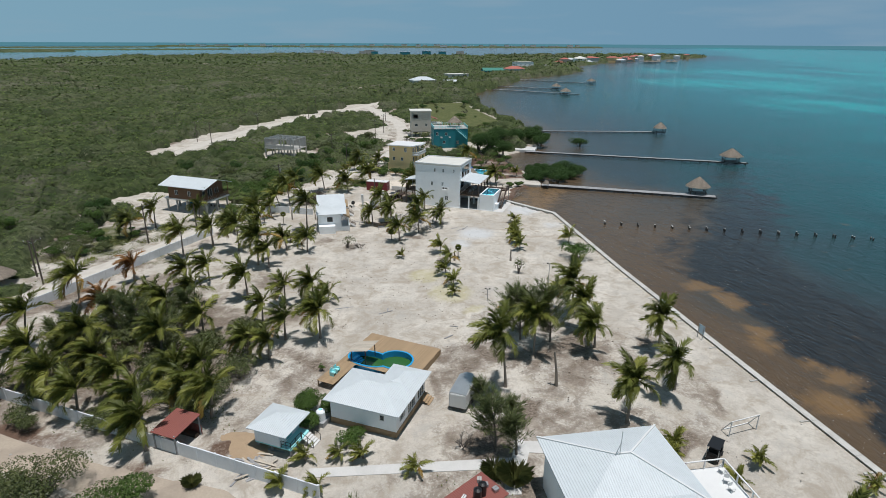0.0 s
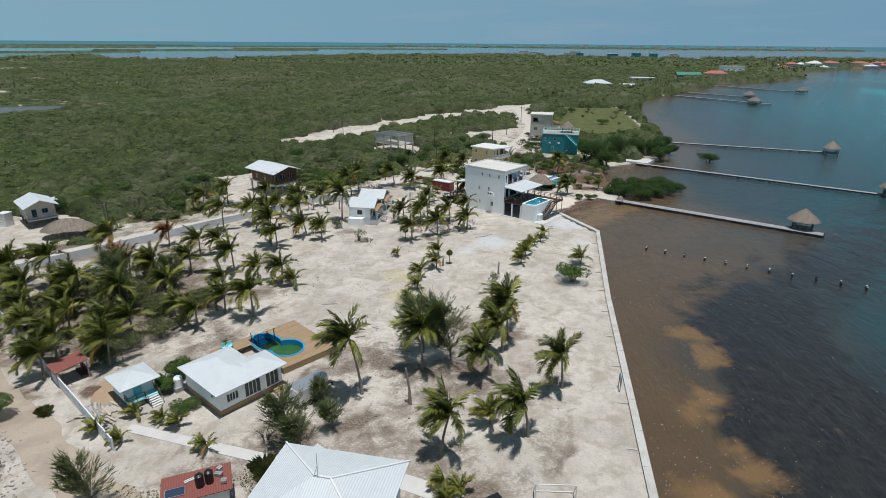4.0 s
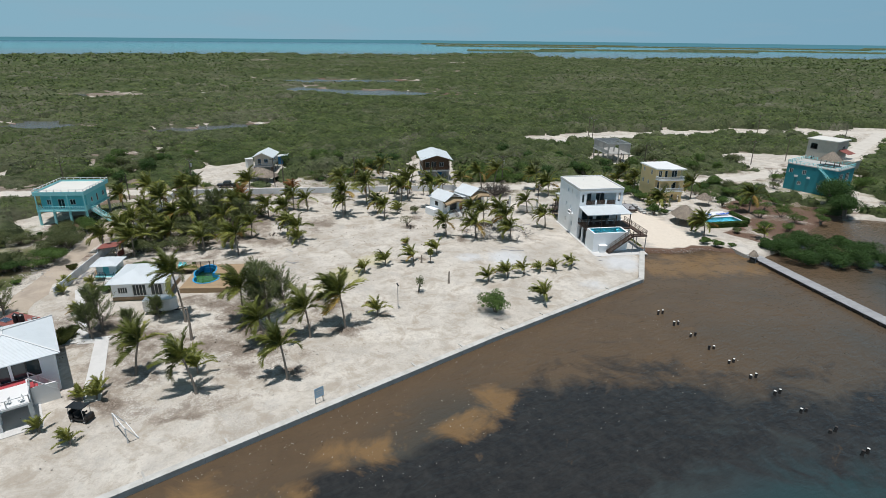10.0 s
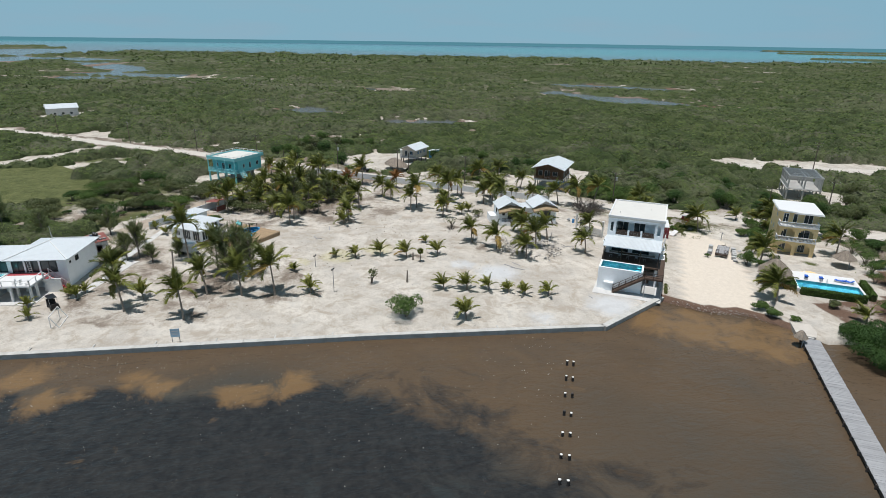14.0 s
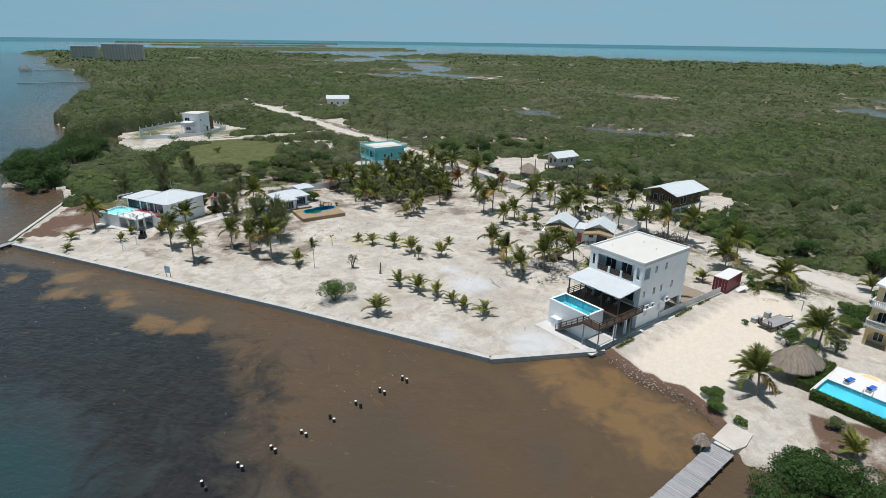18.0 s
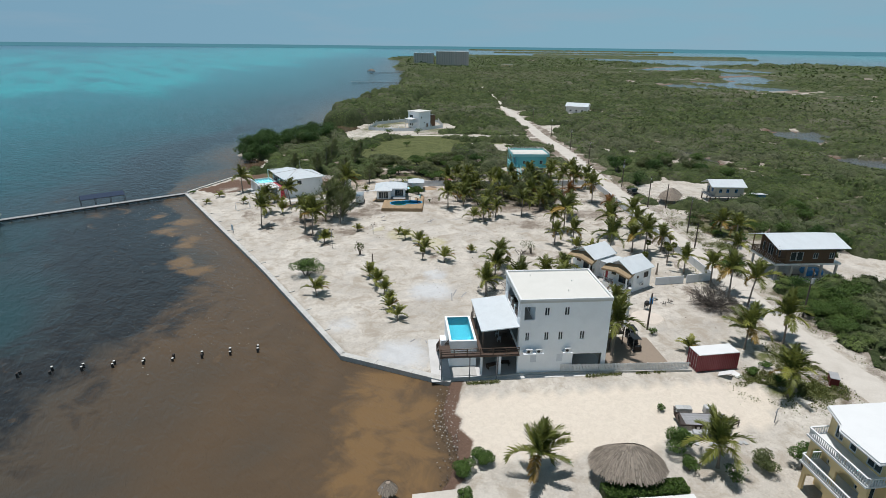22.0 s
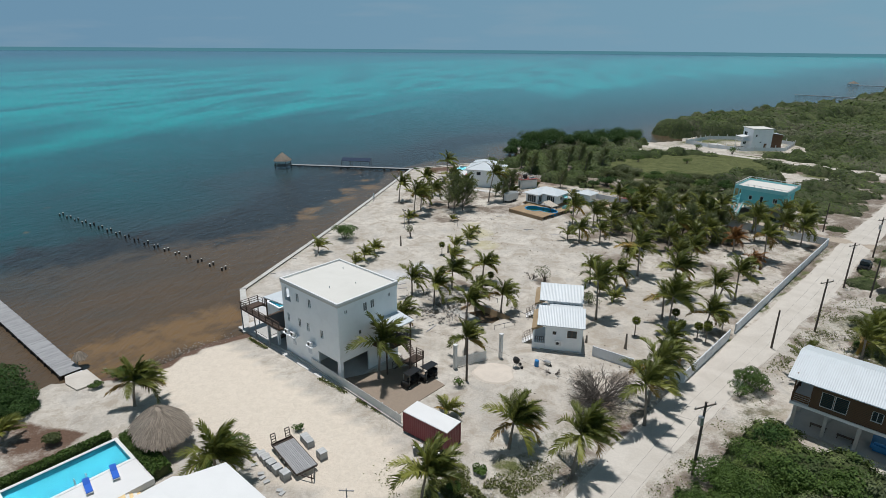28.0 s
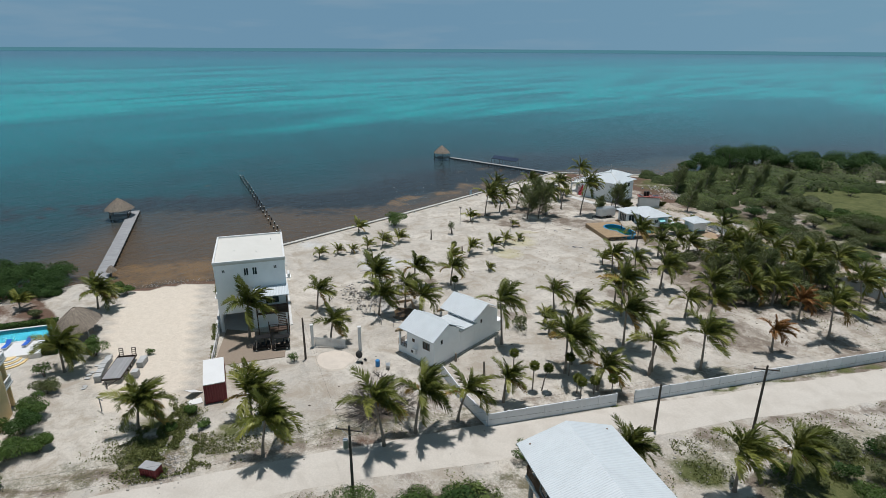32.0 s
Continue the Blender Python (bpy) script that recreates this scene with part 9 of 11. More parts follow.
    for k, (e, n, a, b, c) in enumerate(((1.9, 0.3, 0.7, 0.4, 0.3), (2.3, -0.7, 0.5, 0.5, 0.25), (-0.6, 0.5, 0.9, 0.3, 0.15), (2.0, 1.0, 0.5, 0.4, 0.35))):
        x2, y2 = loc(7.9, 39.6, 32, e, n)
        t = thing("scrap_crate", x2, y2, 2.80, 25 * k, "grey crate of odds and ends on the roof", "crate", "roof clutter")
        part("body", boxes((-a / 2, a / 2, -b / 2, b / 2, 0, c)), (GREYWOOD, STEEL, TRIM, CONCRETE)[k], t)
        part("slat", boxes((-a / 2 - 0.02, a / 2 + 0.02, -0.03, 0.03, c, c + 0.03)), GREYWOOD, t)


def yard_heaps():
    """A tank, a spread of dirt and a heap of old planks behind the raised hut."""
    ob = thing("water_tank", -5.3, 56.3, 0, -31, "round white water tank beside the pool house", "tank")
    part("stand", boxes((-0.7, 0.7, -0.7, 0.7, -0.1, 0.6)), GREYWOOD, ob)
    part("body", tube(bmesh.new(), [(0, 0, 0.6), (0, 0, 1.6), (0, 0, 1.8), (0, 0, 1.88)], [0.52, 0.52, 0.36, 0.18], 18), WHITE, ob)
    part("lid", tube(bmesh.new(), [(0, 0, 1.88), (0, 0, 1.94)], [0.2, 0.18], 12), PALEAQUA, ob)
    rng = random.Random(77)
    ob = thing("dirt_mound", -13.2, 54.0, 0, -31, "low mound of tan dirt beside the wall", "dirt mound")
    bm = bmesh.new()
    rings = [[bm.verts.new((3.4 * f * math.cos(a) * (1 + 0.1 * math.sin(3 * a)), 2.1 * f * math.sin(a), 0.55 * (1 - f) ** 0.8 - 0.05 + rng.uniform(0, 0.05))) for a in [2 * math.pi * k / 28 for k in range(28)]] for f in (1.0, 0.86, 0.7, 0.5, 0.28, 0.1)]
    for p, q in zip(rings, rings[1:]):
        for k in range(28):
            bm.faces.new((p[k], p[(k + 1) % 28], q[(k + 1) % 28], q[k]))
    bm.faces.new(rings[-1])
    part("mound", bm, DIRT, ob)
    ob = thing("plank_heap", -11.2, 50.0, 0, -32, "untidy heap of old grey planks by the wall", "planks")
    for k in range(34):
        L, x, y, z = rng.uniform(2.0, 4.4), rng.uniform(-1.2, 1.2), rng.uniform(-0.9, 0.9), 0.06 + 0.10 * (k // 9)
        if k > 27:
            x, y, z = x - 1.5, y + 2.2, 0.08
        a = rng.uniform(-0.35, 0.35) + (1.2 if k % 11 == 0 else 0)
        dx, dy = L / 2 * math.cos(a), L / 2 * math.sin(a)
        part("plank", bars(rng.uniform(0.14, 0.24), ((x - dx, y - dy, z), (x + dx, y + dy, z + rng.uniform(0, 0.15))), h=0.06), PALEBOARD if k % 3 else GREYWOOD, ob)


stair_hut()
yard_heaps()


# ---- walls, seawall, jetties ----
def panel_wall(name, a, b, h, label, step=2.4):
    """A boundary wall of flat panels between slim posts."""
    L = math.hypot(b[0] - a[0], b[1] - a[1])
    ang = math.degrees(math.atan2(b[1] - a[1], b[0] - a[0]))
    ob = thing(name, a[0], a[1], 0, ang, label, "boundary wall", "", "structure")
    n = max(1, round(L / step))
    s = L / n
    src = post = None
    for k in range(n + 1):
        if k < n:
            if src is None:
                src = part("panel", boxes((0.09, s - 0.09, -0.06, 0.06, -0.3, h)), WALLGREY, ob)
            else:
                o = new("panel", src.data)
                o.parent, o.location = ob, (k * s, 0, random.uniform(-0.02, 0.02))
        if post is None:
            post = part("post", boxes((-0.085, 0.085, -0.10, 0.10, -0.3, h + 0.06)), WALLGREY, ob)
        else:
            o = new("post", post.data)
            o.parent, o.location = ob, (k * s, 0, 0)
    return ob


panel_wall("wall_west", (-19.4, 143.2), (-28.0, 129.6), 1.6, "grey-white panelled boundary wall by the road")
panel_wall("wall_west_far", (-29.4, 127.4), (-60.3, 78.9), 1.6, "grey-white panelled boundary wall by the road")
panel_wall("wall_south", (-60.3, 78.9), (-5.4, 45.0), 1.6, "grey-white panelled boundary wall by the track")
panel_wall("wall_gate", (-8.2, 138.9), (-13.2, 141.2), 1.5, "short grey-white wall panels near the bungalow")
panel_wall("wall_return", (-13.9, 141.6), (-19.2, 143.3), 1.6, "grey-white panelled wall corner by the road")


def seawall_segment(name, a, b, w=0.55, joint=True):
    L = math.hypot(b[0] - a[0], b[1] - a[1])
    ang = math.degrees(math.atan2(b[1] - a[1], b[0] - a[0]))
    ob = thing(name, a[0], a[1], 0, ang, "weathered concrete seawall along the beach", "seawall", "", "structure")
    n = max(1, round(L / 6.0))
    s = L / n
    for k in range(n):
        bm = boxes((k * s + 0.015, (k + 1) * s - 0.015, -w, 0.0, -3.2, 0.16))
        part("wall_block", bm, SEAWALL, ob)
        part("coping_block", boxes((k * s + 0.02, (k + 1) * s - 0.02, -w - 0.06, 0.25, 0.162, 0.26)), SEAWALL, ob)
    return ob


seawall_segment("seawall_main", (49.1, 23.0), (49.5, 93.0))
seawall_segment("seawall_upper", (49.5, 93.0), (50.7, 129.4))
seawall_segment("seawall_corner", (50.85, 129.2), (41.8, 143.5), 0.7)
seawall_segment("seawall_low", (1.0, -15.0), (48.5, 20.6), 0.4)
# the short tie-backs that stick out of the sand
for k in range(12):
    y = 30 + 8.3 * k
    x = float(np.interp(y, (23, 93, 129.4), (49.1, 49.5, 50.7)))
    ob = thing("wall_tie", x - 0.9, y, 0.0, 0, "short weathered concrete tie behind the seawall", "concrete tie", "seawall ties")
    part("beam", boxes((-0.5, 0.55, -0.1, 0.1, -0.15, 0.13)), SEAWALL, ob)


def jetty(a, b, w, z, label, pile_gap=3.0, board=0.35, hut=None, caps=True, boards=True):
    L = math.hypot(b[0] - a[0], b[1] - a[1])
    ang = math.degrees(math.atan2(b[1] - a[1], b[0] - a[0]))
    ob = thing("jetty", a[0], a[1], 0, ang, label, "jetty", "jetties")
    if boards:
        src = None
        for k in range(int(L / board)):
            if src is None:
                src = part("plank", boxes((0, board - 0.02, -w / 2, w / 2, z - 0.05, z)), GREYWOOD, ob)
            else:
                o = new("plank", src.data)
                o.parent, o.location = ob, (k * board, random.uniform(-0.03, 0.03), random.uniform(-0.012, 0.012))
    else:
        part("deck", boxes((0, L, -w / 2, w / 2, z - 0.12, z)), GREYWOOD, ob)
    part("stringer", boxes((0, L, -w / 2 + 0.01, -w / 2 + 0.13, z - 0.40, z - 0.052)), PILEWOOD, ob)
    part("stringer", boxes((0, L, w / 2 - 0.13, w / 2 - 0.01, z - 0.40, z - 0.052)), PILEWOOD, ob)
    src = None
    for k in range(int(L / pile_gap) + 1):
        for s in (-1, 1):
            if src is None:
                src = part("piling", tube(bmesh.new(), [(0, 0, -3.0), (0, 0, z - 0.06)], [0.15, 0.14], 8), PILEWOOD, ob)
                src.location = (0.3, s * (w / 2 + 0.02), 0)
            else:
                o = new("piling", src.data)
                o.parent, o.location = ob, (0.3 + k * pile_gap, s * (w / 2 + 0.02), 0)
    return ob


def jetty_hut(x, y, turn, size, z, label, roof_r=None, seed=1):
    ob = thing("jetty_hut", x, y, 0, turn, label, "thatched hut", "jetty huts")
    s = size / 2
    part("platform", boxes((-s, s, -s, s, z - 0.15, z)), GREYWOOD, ob)
    for i in (-1, 1):
        for j in (-1, 1):
            part("post", tube(bmesh.new(), [(i * (s - 0.2), j * (s - 0.2), -3.0), (i * (s - 0.2), j * (s - 0.2), z + 2.4)], [0.14, 0.1], 7), PILEWOOD, ob)
    part("thatch", thatch_cone(roof_r or s * 1.35, 0.15, z + 2.0, z + 4.6, seed), THATCH, ob, "grey palm thatch roof")
    rail(ob, (-s, -s), (s, -s), z, 0.8, DARKWOOD, 0.08, 1.2, 2)
    rail(ob, (-s, s), (s, s), z, 0.8, DARKWOOD, 0.08, 1.2, 2)
    rail(ob, (s, -s), (s, s), z, 0.8, DARKWOOD, 0.08, 1.2, 2)
    part("bench", boxes((-s + 0.3, -s + 0.8, -s + 0.3, s - 0.3, z, z + 0.45)), GREYWOOD, ob)
    return ob


jetty((58.4, 158.6), (101.5, 137.0), 2.5, 0.15, "long grey plank jetty on dark piles", 2.6)
jetty_hut(98.4, 141.4, -27, 4.2, 0.2, "thatched hut at the end of a plank jetty", 3.2, 1)
jetty((48.6, 21.8), (93.0, 25.2), 1.6, 0.2, "grey plank jetty with solar panels beside it", 2.6)
jetty((-420, -560), (-348, -596), 2.0, 0.4, "far jetty leading to a thatched hut", 6, boards=False)
jetty_hut(95.0, 28.0, 4, 4.4, 0.25, "pointed thatched hut at the southern jetty's end", 3.0, 2)
jetty((71.0, 211.5), (142.0, 176.5), 1.6, 0.2, "long plank jetty running far out", 3.0, 0.6)
jetty_hut(137.5, 180.0, -26, 5.0, 0.25, "thatched hut on the long jetty", 3.8, 3)
jetty((90, 262), (150, 250), 1.5, 0.2, "distant plank jetty with a thatched hut", 3.4, boards=False)
jetty_hut(150, 248, -12, 4.4, 0.25, "distant thatched hut on a jetty", 3.0, 4)
jetty((140, 505), (196, 445), 2.0, 0.4, "far jetty beyond the point", 5, boards=False)
jetty_hut(186, 450, -47, 6, 0.4, "far thatched hut on a jetty", 4.5, 5)
jetty((150, 545), (200, 500), 2.0, 0.4, "far jetty beyond the point", 5, boards=False)
jetty_hut(199, 503, -47, 6, 0.4, "far thatched hut on a jetty", 4.5, 6)
jetty((200, 640), (262, 566), 2.0, 0.4, "far jetty beyond the point", 5, boards=False)
jetty_hut(262, 566, -47, 7, 0.4, "far thatched hut on a jetty", 5, 7)
jetty((-270, -372), (-215, -405), 2.0, 0.4, "far jetty on the southern shore", 5, boards=False)
jetty_hut(-345, -600, 0, 9, 0.4, "far thatched hut standing over the water", 6, 8)
ob = thing("jetty_landing", 55.9, 159.6, 0, -28, "pale broken concrete landing at the jetty's foot", "landing")
part("slab", prism(bmesh.new(), [(-2.6, -1.5), (1.8, -1.3), (2.0, 1.2), (0.2, 1.7), (-2.4, 1.3)], -0.9, 0.22), ROADSAND, ob)
part("step", boxes((1.85, 2.3, -0.9, 0.9, -0.9, 0.1)), PATHCONC, ob)
ob = thing("shore_terrace", 70.5, 217.5, 0, -25, "white paved shore terrace beside the trees", "terrace")
part("paving", boxes((-6.5, 6.5, -4.5, 4.5, -1.2, 0.3)), PATHCONC, ob)
part("edge", boxes((-6.7, 6.7, -4.7, -4.5, -1.2, 0.5), (6.5, 6.7, -4.5, 4.5, -1.2, 0.5)), TRIM, ob)


def solar_rack():
    ob = thing("solar_rack", 70.0, 21.2, 0.6, 184, "rack of solar panels on posts beside the jetty", "solar panels")
    for k in range(10):
        x = -5.2 + 1.05 * k
        part("panel", slab(bmesh.new(), [(x, -1.0, 1.35), (x + 1.0, -1.0, 1.35), (x + 1.0, 1.2, 2.1), (x, 1.2, 2.1)], 0.05), SOLAR, ob)
    for x in (-5.2, -1.8, 1.8, 5.2):
        for y, h in ((-0.9, 1.3), (1.1, 2.0)):
            part("post", bars(0.1, ((x, y, -2.8), (x, y, h))), PILEWOOD, ob)
    for y, z in ((-0.9, 1.22), (1.1, 1.95)):
        part("rail", bars(0.08, ((-5.3, y, z), (5.4, y, z))), PILEWOOD, ob)


solar_rack()
# two rows of old piles left from a jetty
for k in range(18):
    cx, cy = 60.2 + 3.55 * k, 120.7 - 1.40 * k
    for s in (-1, 1):
        rng = random.Random(k * 2 + s)
        ob = thing("old_pile", cx + 0.14 * s, cy + 0.40 * s, -0.6, rng.uniform(0, 90), "dark jetty pile whitened by birds on top", "pile", "old jetty piles")
        h = rng.uniform(0.55, 0.85)
        part("shaft", tube(bmesh.new(), [(0, 0, -2.0), (rng.uniform(-0.05, 0.05), rng.uniform(-0.05, 0.05), h)], [0.19, 0.17], 8), PILEWOOD, ob)
        part("droppings", tube(bmesh.new(), [(0, 0, h + 0.002), (0, 0, h + 0.05)], [0.17, 0.10], 8), GUANO if rng.random() < 0.7 else PILEWOOD, ob)


# ---- container, vehicles, yard things ----
def container():
    ob = thing("shipping_container", 9.75, 160.75, 0.1, -25.5, "dark red shipping container with a white top", "container")
    part("side_panel", boxes((-3.0, 3.0, -1.21, -1.15, 0.1, 2.5)), REDMETAL, ob)
    part("side_panel", boxes((-3.0, 3.0, 1.15, 1.21, 0.1, 2.5)), REDMETAL, ob)
    part("end_panel", boxes((-3.02, -2.96, -1.15, 1.15, 0.1, 2.5)), REDMETAL_Y, ob)
    part("roof", boxes((-3.03, 3.03, -1.22, 1.22, 2.5, 2.6)), TRIM, ob, "white painted top")
    part("floor", boxes((-3.0, 3.0, -1.15, 1.15, 0.0, 0.1)), REDMETAL, ob)
    for j in (-1, 1):
        d = part("door", boxes((2.98, 3.04, min(0.02 * j, 1.13 * j), max(0.02 * j, 1.13 * j), 0.12, 2.48)), REDMETAL_Y, ob)
        for y in (0.3 * j, 0.8 * j):
            part("lock_bar", bars(0.04, ((3.07, y, 0.2), (3.07, y, 2.4))), STEEL, d)
    for i in (-1, 1):
        for j in (-1, 1):
            part("corner_post", boxes((3.0 * i - 0.06, 3.0 * i + 0.06, 1.17 * j - 0.06, 1.17 * j + 0.06, 0, 2.5)), REDMETAL, ob)
    for i in (-2.6, 2.6):
        part("block", boxes((i - 0.2, i + 0.2, -1.1, 1.1, -0.25, 0.0)), CONCRETE, ob)


container()
for k, (x, y, r) in enumerate(((10.6, 163.2, 20), (9.0, 163.8, -15))):
    ob = thing("board_sheet", x, y, 0.02, r, "pale sheet of board leaning by the container", "board", "loose boards")
    part("sheet", slab(bmesh.new(), [(-0.6, -0.8, 0.1), (0.6, -0.8, 0.1), (0.6, 0.8, 0.1 + 0.9 * (1 - k)), (-0.6, 0.8, 0.1 + 0.9 * (1 - k))], 0.05), TRIM, ob)
    part("batten", boxes((-0.62, 0.62, -0.82, -0.74, -0.02, 0.06)), GREYWOOD, ob)


def cart(x, y, turn, label, body=BLACK, seats=2):
    ob = thing("golf_cart", x, y, 0, turn, label, "golf cart", "golf carts")
    bm = boxes((-1.2, 1.25, -0.58, 0.58, 0.25, 0.48), (0.75, 1.25, -0.55, 0.55, 0.48, 0.95), (-1.2, -0.6, -0.58, 0.58, 0.48, 0.8))
    bmesh.ops.bevel(bm, geom=bm.edges[:], offset=0.05, segments=2, affect="EDGES")
    part("body", bm, body, ob)
    bm = boxes((-1.25, 0.85, -0.62, 0.62, 1.86, 1.93))
    bmesh.ops.bevel(bm, geom=bm.edges[:], offset=0.03, segments=2, affect="EDGES")
    part("canopy", bm, BLACK, ob, "flat black canopy")
    for i, j in ((-1.15, -0.55), (-1.15, 0.55), (0.8, -0.55), (0.8, 0.55)):
        part("canopy_post", bars(0.045, ((i, j, 0.5), (i * 0.92, j, 1.87))), STEEL, ob)
    for i in ((-0.15, -0.95) if seats > 1 else (-0.15,)):
        part("seat", boxes((i - 0.25, i + 0.25, -0.52, 0.52, 0.62 if i > -0.5 else 0.8, 0.78 if i > -0.5 else 0.92)), TYRE, ob)
        part("backrest", boxes((i - 0.3, i - 0.2, -0.52, 0.52, 0.78 if i > -0.5 else 0.92, 1.25)), TYRE, ob)
    part("steering_wheel", tube(bmesh.new(), [(0.6, 0.25, 0.9), (0.45, 0.25, 1.12)], [0.03, 0.17], 10), BLACK, ob)
    for i in (-0.8, 0.85):
        for j in (-0.55, 0.55):
            w = part("wheel", tube(bmesh.new(), [(i, j - 0.1, 0.24), (i, j + 0.1, 0.24)], [0.24, 0.24], 14), TYRE, ob)
            part("rim", tube(bmesh.new(), [(i, j - 0.115, 0.24), (i, j + 0.115, 0.24)], [0.12, 0.12], 10), STEEL, w)
    return ob


cart(14.6, 151.5, 62, "black golf cart parked on the gravel pad")
cart(12.8, 149.6, 58, "black golf cart parked on the gravel pad")
cart(34.6, 43.3, 40, "black golf cart parked on the beach sand")


def pickup(x, y, turn):
    ob = thing("pickup_truck", x, y, 0.05, turn, "dark pickup truck on the sandy road", "truck")
    bm = boxes((-2.6, 2.6, -0.9, 0.9, 0.5, 1.0))
    bmesh.ops.bevel(bm, geom=bm.edges[:], offset=0.12, segments=2, affect="EDGES")
    part("body", bm, BLACK, ob)
    bm = prism(bmesh.new(), [(-0.7, -0.82), (1.3, -0.82), (1.3, 0.82), (-0.7, 0.82)], 1.0, 1.75)
    bmesh.ops.bevel(bm, geom=bm.edges[:], offset=0.15, segments=2, affect="EDGES")
    part("cab", bm, GLASS, ob)
    part("cab_roof", boxes((-0.55, 1.1, -0.7, 0.7, 1.74, 1.8)), BLACK, ob)
    for i in (-1.7, 1.7):
        for j in (-0.85, 0.85):
            w = part("wheel", tube(bmesh.new(), [(i, j - 0.12, 0.38), (i, j + 0.12, 0.38)], [0.38, 0.38], 14), TYRE, ob)
            part("rim", tube(bmesh.new(), [(i, j - 0.13, 0.38), (i, j + 0.13, 0.38)], [0.2, 0.2], 10), STEEL, w)


pickup(-61.5, 93.0, 58)


def trailer():
    ob = thing("box_trailer", 11.3, 57.6, 0, 60, "silver-white box trailer with a rounded front", "trailer")
    bm = prism(bmesh.new(), [(-2.4, -1.05), (1.6, -1.05), (2.4, -0.4), (2.4, 0.4), (1.6, 1.05), (-2.4, 1.05)], 0.55, 2.45)
    bmesh.ops.bevel(bm, geom=bm.edges[:], offset=0.08, segments=2, affect="EDGES")
    part("body", bm, TRIM, ob)
    part("roof", prism(bmesh.new(), [(-2.35, -1.0), (1.6, -1.0), (2.3, -0.4), (2.3, 0.4), (1.6, 1.0), (-2.35, 1.0)], 2.452, 2.5), STEEL, ob, "shiny aluminium roof")
    part("chassis", boxes((-2.4, 2.4, -0.7, 0.7, 0.4, 0.548)), BLACK, ob)
    part("drawbar", bars(0.1, ((2.4, -0.5, 0.45), (3.5, 0, 0.45)), ((2.4, 0.5, 0.45), (3.5, 0, 0.45)), ((3.4, 0, 0.45), (3.4, 0, 0.0))), BLACK, ob)
    for i in (-0.9, -0.1):
        for j in (-1.12, 1.12):
            part("wheel", tube(bmesh.new(), [(i, j - 0.1, 0.36), (i, j + 0.1, 0.36)], [0.36, 0.36], 14), TYRE, ob)
    part("door", boxes((-2.44, -2.402, -0.9, 0.9, 0.65, 2.3)), TRIM, ob)


trailer()


PILESAND = mat("pale_pink_building_sand", (0.60, 0.53, 0.455), 0.95, var=0.1, stain=0.3, bump=0.5)


